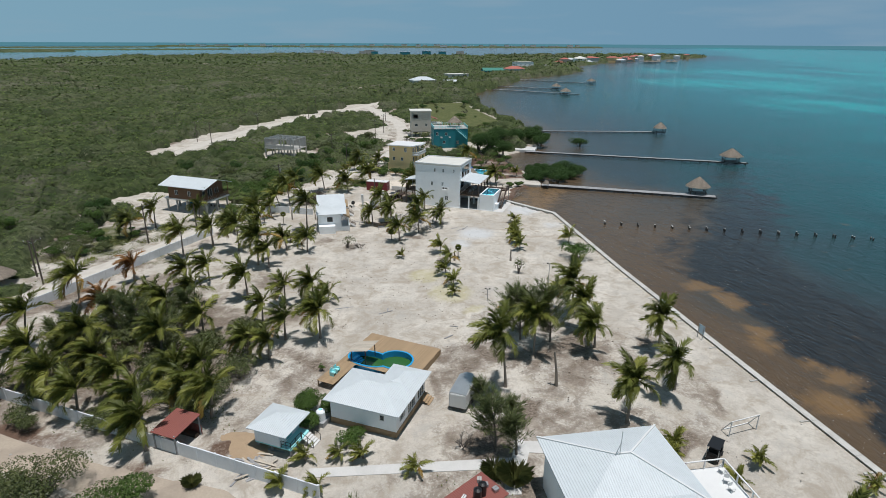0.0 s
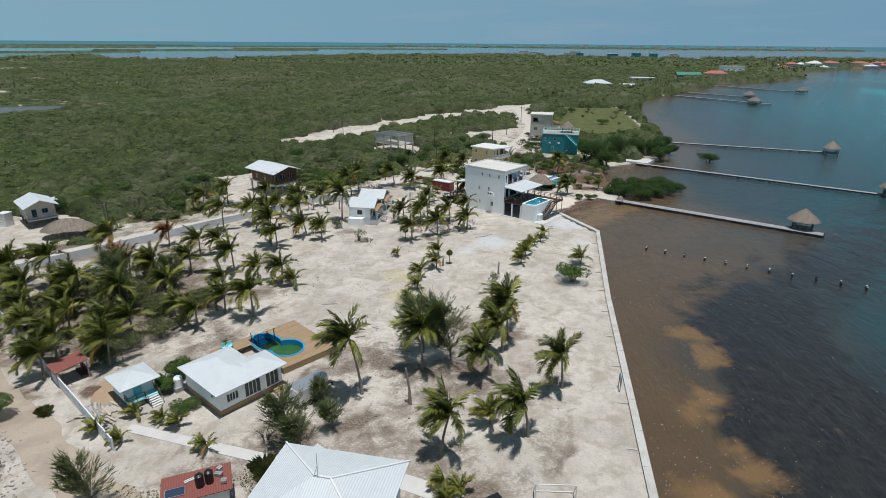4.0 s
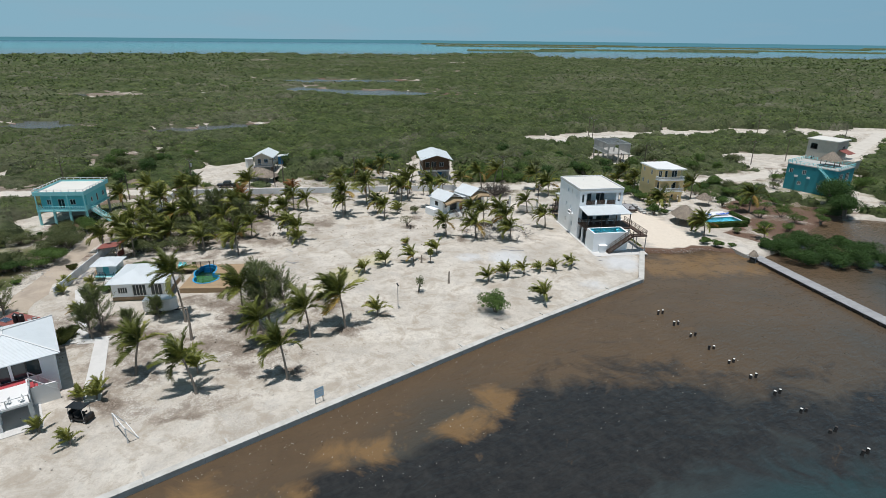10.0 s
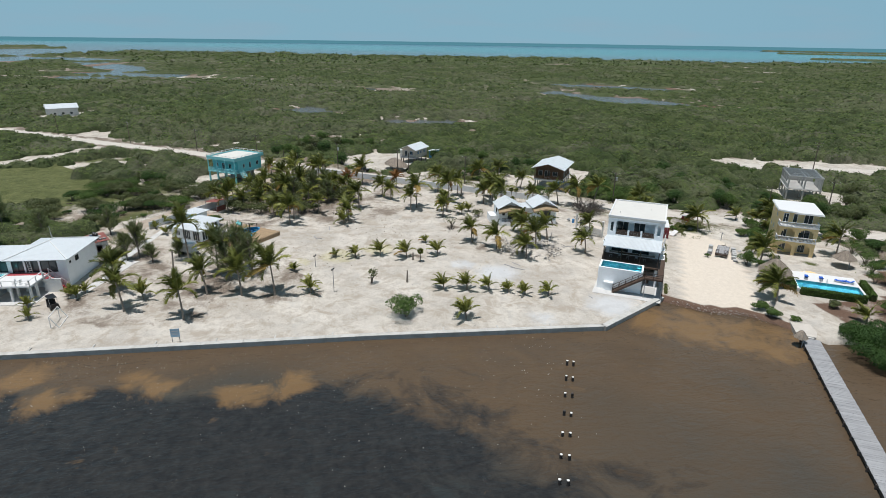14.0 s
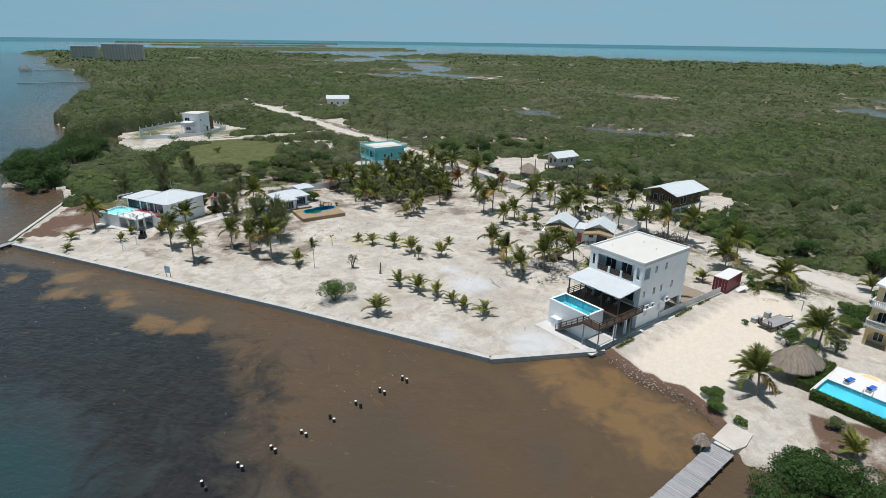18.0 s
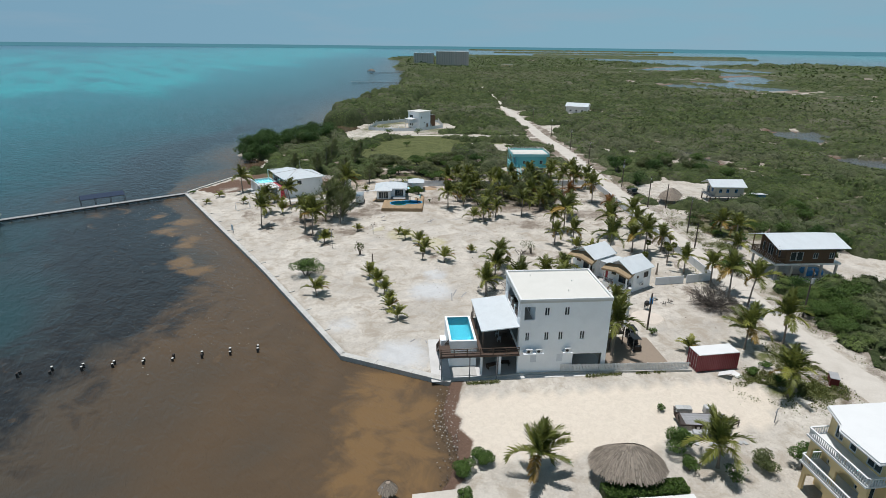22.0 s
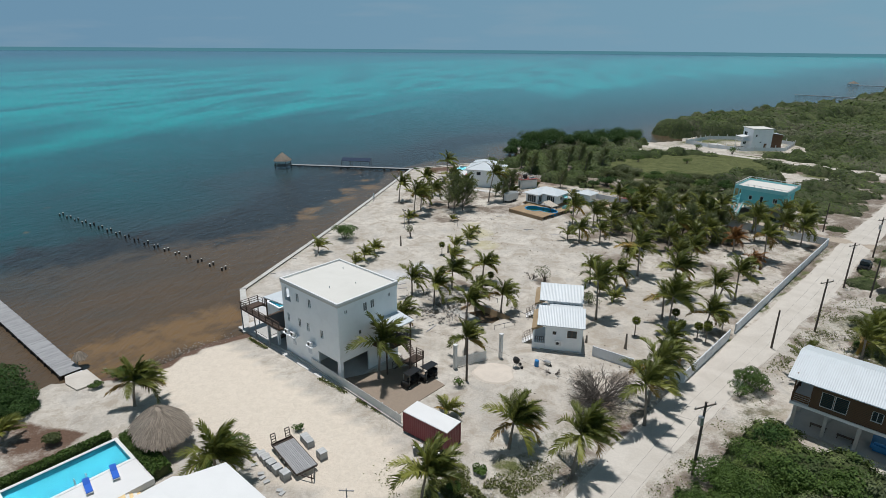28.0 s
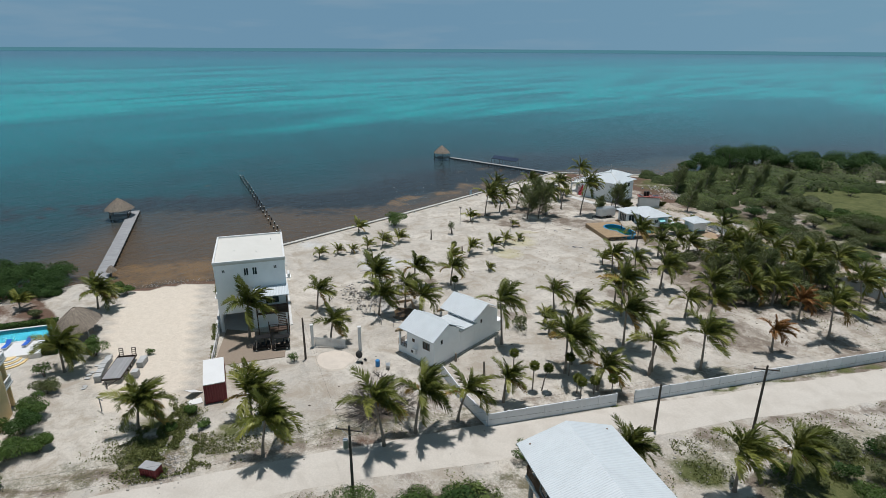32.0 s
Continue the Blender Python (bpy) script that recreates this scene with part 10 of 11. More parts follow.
def flatbed():
    ob = thing("flatbed_trailer", 22.8, 167.36, 0, -38, "weathered flatbed trailer with wooden deck and raised ramps", "trailer")
    for k in range(12):
        part("deck_board", boxes((-2.9, 2.3, -1.1 + 0.185 * k, -0.93 + 0.185 * k, 0.70, 0.75)), GREYWOOD, ob)
    for y in (-1.16, 1.12):
        part("side_rail", boxes((-2.95, 2.95, y, y + 0.06, 0.56, 0.78)), DARKSTEEL, ob)
    for x in (-2.95, 0, 2.9):
        part("crossmember", boxes((x, x + 0.06, -1.1, 1.12, 0.5, 0.69)), DARKSTEEL, ob)
    part("beavertail", slab(bmesh.new(), [(2.3, -1.1, 0.72), (2.95, -1.1, 0.5), (2.95, 1.12, 0.5), (2.3, 1.12, 0.72)], 0.05), DARKSTEEL, ob)
    for y in (-0.8, 0.8):
        r = part("ramp", bars(0.07, ((2.95, y - 0.25, 0.5), (3.15, y - 0.25, 1.7)), ((2.95, y + 0.25, 0.5), (3.15, y + 0.25, 1.7)), ((3.15, y - 0.25, 1.7), (3.15, y + 0.25, 1.7)), ((3.05, y - 0.25, 1.1), (3.05, y + 0.25, 1.1)), ((3.0, y - 0.25, 0.8), (3.0, y + 0.25, 0.8)), ((3.1, y - 0.25, 1.4), (3.1, y + 0.25, 1.4))), DARKSTEEL, ob, "upright steel loading ramp")
    part("drawbar", bars(0.1, ((-2.95, -0.8, 0.58), (-4.3, 0, 0.5)), ((-2.95, 0.8, 0.58), (-4.3, 0, 0.5))), DARKSTEEL, ob)
    part("jack", bars(0.08, ((-4.1, 0.12, 0.0), (-4.1, 0.12, 0.95))), DARKSTEEL, ob)
    for x in (-0.1, 0.85):
        for y in (-1.12, 0.92):
            w = part("wheel", tube(bmesh.new(), [(x, y, 0.34), (x, y + 0.2, 0.34)], [0.34, 0.34], 14), TYRE, ob)
            part("rim", tube(bmesh.new(), [(x, y - 0.01, 0.34), (x, y + 0.21, 0.34)], [0.19, 0.19], 10), STEEL, w)
    rng = random.Random(3)
    for x, y, layers in ((26.2, 167.75, 4), (25.4, 168.35, 6), (24.5, 168.9, 6), (23.6, 169.45, 6), (22.4, 170.05, 7), (22.9, 164.4, 6), (22.2, 165.0, 6), (20.1, 166.45, 7), (27.35, 167.3, 2)):
        t = thing("block_stack", x, y, 0, -38 + rng.uniform(-6, 6), "stack of pale grey concrete slabs on a pallet", "concrete slabs", "slab stacks")
        part("pallet", boxes((-0.5, 0.5, -0.42, 0.42, 0, 0.12)), GREYWOOD, t)
        for i in range(layers):
            e = rng.uniform(-0.03, 0.03)
            part("slab_course", boxes((-0.46 + e, 0.0 + e, -0.4, 0.4, 0.13 + 0.11 * i, 0.23 + 0.11 * i), (0.02 + e, 0.46 + e, -0.4 + e, 0.4 + e, 0.13 + 0.11 * i, 0.23 + 0.11 * i)), PALEBLOCK, t)
    for x, y, r in ((25.1, 170.0, 20), (24.7, 170.5, 60), (22.2, 171.7, 10), (21.8, 172.0, 75), (26.4, 169.0, 35), (24.0, 170.9, 50)):
        t = thing("loose_slab", x, y, 0, r, "pale concrete slab lying on the sand", "concrete slab", "loose slabs")
        part("slab", boxes((-0.3, 0.3, -0.2, 0.2, 0.0, 0.1)), PALEBLOCK, t)


PALEBLOCK = mat("pale_concrete_slab", (0.47, 0.475, 0.47), 0.85, var=0.12, stain=0.3, rnd=0.25)
DARKSTEEL = mat("rusty_dark_steel", (0.06, 0.05, 0.045), 0.6, metal=0.4, stain=0.4, stain_col=(0.12, 0.06, 0.035))
flatbed()


def sign_board():
    ob = thing("sign_board", 48.3, 66.0, 0, 4, "pale blue notice board on two wooden legs", "sign")
    for y in (-0.5, 0.5):
        part("leg", bars(0.08, ((0, y, -0.2), (0, y, 2.1))), GREYWOOD, ob)
    part("panel", boxes((0.045, 0.08, -0.62, 0.62, 0.85, 2.15)), mat("pale_blue_board", (0.42, 0.58, 0.70), 0.5), ob)
    part("writing_bar", boxes((0.081, 0.085, -0.42, 0.42, 1.68, 1.82), (0.081, 0.085, -0.46, 0.46, 1.42, 1.5), (0.081, 0.085, -0.4, 0.4, 1.24, 1.31)), TRIM, ob)


sign_board()


def goal(x, y, turn):
    ob = thing("goal_frame", x, y, 0, turn, "white tubular football goal frame on the sand", "goal")
    for a, b, n in (((-1.9, 0, -0.05), (-1.9, 0, 1.9), "goal_post"), ((1.9, 0, -0.05), (1.9, 0, 1.9), "goal_post"), ((-1.9, 0, 1.87), (1.9, 0, 1.87), "crossbar"),
                    ((-1.9, 0, 1.87), (-1.9, 1.1, 0), "back_stay"), ((1.9, 0, 1.87), (1.9, 1.1, 0), "back_stay"), ((-1.9, 1.1, 0.05), (1.9, 1.1, 0.05), "ground_bar")):
        part(n, bars(0.09, (a, b)), TRIM, ob)


goal(40.2, 46.2, 8)


def pole(x, y, h, label="tall dark wooden power pole beside the road", arm=True, transformer=False, group="power poles", turn=32):
    ob = thing("power_pole", x, y, 0, turn, label, "pole", group)
    part("shaft", tube(bmesh.new(), [(0, 0, -0.3), (0, 0, h)], [0.16, 0.11], 9), POLEWOOD, ob)
    if arm:
        part("crossarm", bars(0.11, ((-1.3, 0, h - 0.5), (1.3, 0, h - 0.5))), POLEWOOD, ob)
        for k in (-1.2, 0.0, 1.2):
            part("insulator", tube(bmesh.new(), [(k, 0, h - 0.45), (k, 0, h - 0.2)], [0.06, 0.04], 6), STEEL, ob)
        part("brace", bars(0.04, ((-0.7, 0.1, h - 0.5), (0, 0.1, h - 1.1)), ((0.7, 0.1, h - 0.5), (0, 0.1, h - 1.1))), STEEL, ob)
    if transformer:
        part("transformer", tube(bmesh.new(), [(0.38, 0.1, h - 2.4), (0.38, 0.1, h - 1.5)], [0.26, 0.26], 12), STEEL, ob)
    return ob


LINE = [(2.0, 192.5), (-17.2, 160.7), (-41.6, 123.9), (-53.4, 104.2), (-66.5, 85.0), (-84, 56), (-101, 31), (-121, 0), (-145, -38), (-170, -78), (-200, -125)]
for k, (x, y) in enumerate(LINE):
    pole(x, y, 8.6, transformer=k in (1, 4))
for x, y, h, arm in ((7.9, 148.9, 6.2, False), (-33.4, 131.0, 6.0, False), (-51.5, 249.9, 9, True), (-35.8, 277.7, 9, True), (-14.6, 327, 9, True), (-11.2, 362.8, 9, True), (-2.6, 213.6, 8.6, True), (16.1, 251.5, 8.6, True), (21.2, 267.5, 8.6, True), (26, 310, 8.6, True),
                      (-58.3, 256, 8.6, True), (-56.0, 108.0, 7, False), (-63.5, 68.0, 7, False)):
    pole(x, y, h, "slim wooden pole standing in the sand" if not arm else "distant wooden power pole amid scrub", arm, group="far poles" if arm else "single poles")


def wires(name, pts, sag, label, offs=(-1.2, 0.0, 1.2), h=8.35):
    ob = thing(name, pts[0][0], pts[0][1], 0, 0, label, "cable", "overhead cables")
    o = Vector((pts[0][0], pts[0][1], 0))
    for k in offs:
        for (ax, ay), (bx_, by) in zip(pts, pts[1:]):
            d = Vector((bx_ - ax, by - ay, 0)).normalized()
            s = Vector((-d.y, d.x, 0)) * k
            q = [Vector((ax, ay, h)).lerp(Vector((bx_, by, h)), t / 8) - Vector((0, 0, sag * 4 * t / 8 * (1 - t / 8))) + s - o for t in range(9)]
            part("cable", tube(bmesh.new(), [tuple(p) for p in q], [0.009] * 9, 3, False), BLACK, ob)


wires("overhead_cable", LINE, 0.55, "thin black overhead cables between the poles")
wires("service_cable", [(-17.2, 160.7), (7.9, 148.9)], 0.6, "thin black service cable to the gate pole", (0.0,), 6.2)
wires("house_cable", [(7.9, 148.9), (19.0, 145.2)], 0.4, "thin black service cable to the big house", (0.0,), 6.0)
for x, y, h, nm, lb in ((30.6, 100.6, 2.3, "stump", "bare weathered trunk standing on the sand"), (-28.1, 120.5, 4.6, "bare_tree", "tall bare palm trunk without a crown"), (-12.8, 135.8, 2.4, "stump", "bare dark stump near the bungalow"),
                        (-7.4, 135.2, 1.2, "stump", "short dark stump near the bungalow"), (23.4, 58.5, 4.8, "bare_tree", "leaning bare palm trunk beside the trailer"), (19.8, 102.6, 1.6, "stump", "short bare stump on the sand")):
    ob = thing(nm, x, y, 0, 0, lb, "tree trunk")
    part("wood", tube(bmesh.new(), [(0, 0, -0.2), (-0.02 * h, 0.02 * h, h * 0.4), (-0.11 * h if nm == "bare_tree" else 0, 0.03 * h, h)], [0.24, 0.16, 0.12], 8), TRUNK, ob)
for x, y, h in ((33.4, 87.7, 4.2), (21.3, 83.7, 2.2)):
    ob = thing("lamp_post", x, y, 0, -20, "thin wooden lamp post with two small floodlights", "lamp post", "lamp posts")
    part("shaft", tube(bmesh.new(), [(0, 0, -0.2), (0, 0, h)], [0.06, 0.05], 7), GREYWOOD, ob)
    part("arm", bars(0.05, ((-0.35, 0, h - 0.08), (0.35, 0, h - 0.08))), GREYWOOD, ob)
    for i in (-0.33, 0.33):
        part("floodlight", boxes((i - 0.13, i + 0.13, -0.1, 0.1, h - 0.04, h + 0.14)), BLACK, ob)
# the half-dug foundation with its planks and stakes
ob = thing("foundation_formwork", 8.8, 129.5, 0, -32, "timber formwork round a half-dug foundation", "formwork")
part("form_board", slab(bmesh.new(), [(-4.2, -1.92, 0.4), (3.6, -1.92, 0.4), (3.6, -1.6, -0.9), (-4.2, -1.6, -0.9)], 0.06), DECKWOOD, ob)
part("form_board", boxes((3.6, 3.68, -2.0, 1.6, -0.9, 0.25)), DECKWOOD, ob)
part("slab_section", boxes((-1.0, 4.2, 1.7, 3.6, -0.2, 0.32)), CONCRETE, ob)
for k in range(16):
    part("stake", bars(0.06, ((-4.0 + 0.5 * k, -1.95, 0.35), (-4.0 + 0.5 * k + 0.1 * (k % 3), -3.1, -0.08))), GREYWOOD, ob)
for k, (e, n, r, L) in enumerate(((-2, 4.6, 10, 3.4), (1.5, 5.2, -14, 3.0), (-5.5, 1.0, 70, 3.6), (5.4, -3.4, 30, 3.0), (-4.6, -4.0, -8, 4.0), (3.0, -5.0, 5, 4.2), (6.6, 1.0, 80, 3.8))):
    x, y = loc(8.8, 129.5, -32, e, n)
    ob = thing("batter_board", x, y, 0, -32 + r, "low levelling rail on stakes in the sand", "timber rail", "levelling rails")
    part("rail", bars(0.07, ((-L / 2, 0, 0.75), (L / 2, 0, 0.75))), GREYWOOD, ob)
    for i in (-L / 2, 0, L / 2):
        part("stake", bars(0.06, ((i, 0, -0.3), (i, 0, 0.85))), GREYWOOD, ob)
for k, (x, y, r, L) in enumerate(((4.4, 82.5, 20, 2.4), (4.8, 83.2, 80, 1.4), (-2.0, 85.2, 5, 3.0), (25, 121, 40, 2.6), (26.5, 122.2, 55, 3.0), (24.2, 122.6, 30, 2.2), (22.0, 129.5, 10, 3.2), (15.5, 136.0, 70, 3.0), (-13, 49.5, 60, 3.2), (-12.6, 50.0, 45, 2.8), (-11.1, 50.2, -28, 3.2), (-11.6, 50.6, -24, 3.0), (-12.1, 51.1, -30, 3.4), (-11.8, 50.9, 62, 2.2), (-12.6, 51.4, -26, 3.0), (-10.8, 49.8, -35, 2.8), (-13.2, 51.9, 58, 2.4), (-13.6, 52.3, -20, 2.6), (-12.2, 50.6, 75, 3.0), (-11.6, 49.6, 52, 2.6), (-11.9, 51.2, 66, 3.0), (12.6, 73.0, 30, 1.6), (14.0, 76.0, -20, 1.2), (40.5, 131.5, 15, 1.0), (39.0, 133.0, 70, 0.8), (-7.4, 91.0, 12, 2.8), (21, 75, 40, 1.6))):
    ob = thing("loose_plank", x, y, 0, r, "weathered plank lying on the sand", "plank", "loose planks")
    part("board", boxes((-L / 2, L / 2, -0.09, 0.09, -0.02, 0.09)), GREYWOOD, ob)
ob = thing("sand_pile", 4.6, 146.4, 0, 0, "low round heap of pale building sand", "sand pile")
bm = bmesh.new()
_rings = [[bm.verts.new((r * (1 + 0.07 * math.sin(3 * a + 1) + 0.04 * math.sin(7 * a)) * math.cos(a), r * (1 + 0.06 * math.cos(2 * a)) * math.sin(a), z)) for a in [2 * math.pi * k / 28 for k in range(28)]] for r, z in ((2.9, -0.15), (2.5, 0.14), (1.6, 0.24), (0.6, 0.27))]
for p, q in zip(_rings, _rings[1:]):
    for k in range(28):
        bm.faces.new((p[k], p[(k + 1) % 28], q[(k + 1) % 28], q[k]))
bm.faces.new(_rings[-1])
part("sand_body", bm, PILESAND, ob)
ob = thing("cement_mixer", 1.8, 144.3, 0, 20, "small rusty cement mixer on a wheeled stand", "cement mixer")
part("drum", tube(bmesh.new(), [(0, 0, 0.7), (0.1, 0, 1.0), (0.3, 0, 1.35), (0.42, 0, 1.5)], [0.25, 0.46, 0.4, 0.25], 12), TYRE, ob)
part("stand", bars(0.06, ((-0.5, -0.4, 0), (0, 0, 0.8)), ((-0.5, 0.4, 0), (0, 0, 0.8)), ((0.5, -0.4, 0), (0, 0, 0.8)), ((0.5, 0.4, 0), (0, 0, 0.8))), STEEL, ob)
for j in (-0.45, 0.45):
    part("wheel", tube(bmesh.new(), [(-0.5, j - 0.05, 0.22), (-0.5, j + 0.05, 0.22)], [0.22, 0.22], 12), TYRE, ob)
ob = thing("blue_drum", -0.7, 143.4, 0, 0, "blue plastic drum standing on the sand", "drum")
part("body", tube(bmesh.new(), [(0, 0, 0), (0, 0, 0.06), (0, 0, 0.86), (0, 0, 0.9)], [0.27, 0.3, 0.3, 0.27], 14), BLUEPAINT, ob)
part("lid", tube(bmesh.new(), [(0, 0, 0.9), (0, 0, 0.94)], [0.25, 0.24], 12), BLUEPAINT, ob)
ob = thing("wheelbarrow", -2.1, 142.8, 0, 140, "grey wheelbarrow standing beside the bungalow", "wheelbarrow")
part("tray", prism(bmesh.new(), [(-0.45, -0.3), (0.45, -0.22), (0.45, 0.22), (-0.45, 0.3)], 0.35, 0.6), STEEL, ob)
part("handle", bars(0.04, ((-1.0, -0.28, 0.5), (0.5, -0.15, 0.3)), ((-1.0, 0.28, 0.5), (0.5, 0.15, 0.3))), GREYWOOD, ob)
part("leg", bars(0.04, ((-0.4, -0.25, 0), (-0.4, -0.25, 0.4)), ((-0.4, 0.25, 0), (-0.4, 0.25, 0.4))), STEEL, ob)
part("wheel", tube(bmesh.new(), [(0.6, -0.05, 0.19), (0.6, 0.05, 0.19)], [0.19, 0.19], 10), TYRE, ob)
ob = thing("rubbish_bin", 0.2, 172.2, 0, 30, "dark red wooden bin box by the road", "bin")
part("body", boxes((-0.9, 0.9, -0.5, 0.5, 0, 1.1)), REDMETAL, ob)
part("lid", boxes((-0.95, 0.95, -0.55, 0.55, 1.1, 1.18)), GREYWOOD, ob)
ob = thing("washing_post", 15.2, 172.0, 0, 10, "short wooden T-shaped post in the sand", "post")
part("shaft", bars(0.1, ((0, 0, -0.2), (0, 0, 1.9))), GREYWOOD, ob)
part("arm", bars(0.09, ((-0.7, 0, 1.7), (0.7, 0, 1.7))), GREYWOOD, ob)
# concrete garden paths
for pts, nm in (([(-6.5, 49.2), (-6.2, 47.9), (14.6, 45.4), (14.9, 46.9)], "pavement_path"), ([(13.6, 46.0), (15.2, 49.8), (16.2, 49.2), (31.8, 45.6), (31.2, 43.9), (29.0, 44.1), (16.0, 47.4), (14.9, 45.3)], "pavement_walk"), ([(12.9, 45.9), (14.5, 45.6), (13.4, 42.0), (11.8, 42.2)], "pavement_side")):
    tagged(link(nm, prism(bmesh.new(), pts, -0.12, 0.075 if "walk" in nm else 0.085 if "side" in nm else 0.08), PATHCONC), "pale concrete garden path across the sand", "path", "", "structure")


# ---- rubble, pebbles and floating specks ----
def rubble(name, pts, n, size, material, label, seed, z=0.0, spread=0.8):
    rng = np.random.default_rng(seed)
    base = np.array([(1, 0, 0), (-1, 0, 0), (0, 1, 0), (0, -1, 0), (0, 0, 1), (0, 0, -1)], float)
    tri = np.array([(0, 2, 4), (2, 1, 4), (1, 3, 4), (3, 0, 4), (2, 0, 5), (1, 2, 5), (3, 1, 5), (0, 3, 5)])
    line = np.array(pts, float)
    seg = rng.integers(0, len(line) - 1, n)
    t = rng.random((n, 1))
    P = line[seg] * (1 - t) + line[seg + 1] * t + rng.normal(0, spread, (n, 2))
    s = size * rng.uniform(0.3, 1.5, (n, 1)) ** 1.6
    sc = np.concatenate([s, s * rng.uniform(0.6, 1.2, (n, 1)), s * rng.uniform(0.4, 0.8, (n, 1))], 1)
    a = rng.uniform(0, 6.28, n)
    V = base[None] * sc[:, None] * rng.uniform(0.75, 1.2, (n, 6, 1))
    c, q = np.cos(a)[:, None], np.sin(a)[:, None]
    V = np.stack([V[..., 0] * c - V[..., 1] * q, V[..., 0] * q + V[..., 1] * c, V[..., 2]], -1)
    V += np.concatenate([P, np.full((n, 1), z)], 1)[:, None] + (sc[:, None, 2:] * 0.3) * np.array([0, 0, 1])
    F = (tri[None] + 6 * np.arange(n)[:, None, None]).reshape(-1, 3)
    mesh_from(name, V.reshape(-1, 3), F, material, "stuff", label, "rubble")


rubble("shore_rubble", [(42.5, 144.5), (46.8, 148.6), (49.6, 155.2), (54.0, 159.0)], 420, 0.055, DARKROCK, "dark coral rubble along the shore", 1, -0.3, 0.5)
rubble("beach_rubble", [(43.2, 145.4), (47.4, 149.6), (50.4, 156.0)], 320, 0.08, ROCK, "pale coral pieces on the beach", 11, -0.05, 0.9)
rubble("pale_rubble", [(8.0, 165.0), (3.0, 168.5), (-1.0, 172.0)], 700, 0.10, ROCK, "pale broken rubble beside the container", 2, 0.0, 1.3)
rubble("track_rubble", [(-62, 66), (-44, 56), (-26, 46), (-12, 40)], 1200, 0.13, ROCK, "pale rubble along the track's edge", 3, 0.0, 1.5)
rubble("mound_rubble", [(20, 131), (18.5, 126), (16, 123.5), (15, 132.5), (13, 125)], 1500, 0.17, ROCK, "loose stones on the dug-out sand", 4, 0.5, 1.5)
rubble("lot_pebbles", [(45, 40), (20, 75), (0, 100), (20, 125), (35, 100), (-10, 110), (25, 60), (40, 70)], 1100, 0.07, ROCK, "scattered pebbles and litter on the sand", 5, 0.0, 9.0)
rubble("dark_litter", [(20, 75), (0, 100), (-15, 80), (-30, 70), (-40, 90), (-20, 110), (-10, 150), (25, 62), (30, 70)], 1500, 0.08, DARKROCK, "dark bits of husk and leaf on the ground", 6, 0.0, 7.0)
rubble("roadside_rubble", [(-33, 143), (-45, 126), (-58, 108), (-70, 88)], 700, 0.11, ROCK, "pale stones along the road verge", 7, 0.0, 2.2)
rubble("southern_rubble", [(16, 18), (8, 20), (2, 24), (12, 28)], 500, 0.25, ROCK, "heaped building rubble by the southern shore", 8, 0.0, 1.6)
rng = np.random.default_rng(5)
n = 900
P = np.stack([50.6 + np.abs(rng.normal(0, 12, n)), 20 + 100 * rng.random(n) ** 1.2, np.full(n, -0.485)], -1)
V, F = leaf_quads(P, rng.normal(0, 0.08, P.shape) + (0, 0, 1), rng.uniform(0.03, 0.09, n), rng)
mesh_from("floating_foam", V, F, FOAM, "stuff", "white foam flecks floating on the water", "foam")


# ---- distant buildings ----
def far_house(x, y, w, d, h, turn, wall_mat, roof_mat, label, style="hip", storeys=1, group="distant houses", z=0.0):
    ob = thing("distant_house", x, y, z, turn, label, "house", group)
    holes = {k: [(u, u + w * 0.09, 0.9 + 2.8 * s, 2.1 + 2.8 * s, 1) for s in range(storeys) for u in ((w if k in "sn" else d) * 0.18, (w if k in "sn" else d) * 0.45, (w if k in "sn" else d) * 0.72)] for k in "senw"}
    if math.hypot(x, y) < 1000:
        walled(ob, wall_mat, -w / 2, w / 2, -d / 2, d / 2, 0, h, holes, TRIM, 0.2)
    else:
        part("wall", boxes((-w / 2, w / 2, -d / 2, d / 2, -1.0, h)), wall_mat, ob)
    if style == "hip":
        part("roof", hip(-w / 2 - 0.7, w / 2 + 0.7, -d / 2 - 0.7, d / 2 + 0.7, h, h + d * 0.22, 0.12), roof_mat, ob)
    elif style == "gable":
        part("roof", gable_x(-w / 2 - 0.6, w / 2 + 0.6, -d / 2 - 0.7, d / 2 + 0.7, h, h + d * 0.22, 0.12), roof_mat, ob)
    else:
        part("roof", boxes((-w / 2 - 0.3, w / 2 + 0.3, -d / 2 - 0.3, d / 2 + 0.3, h, h + 0.3)), roof_mat, ob)
    return ob


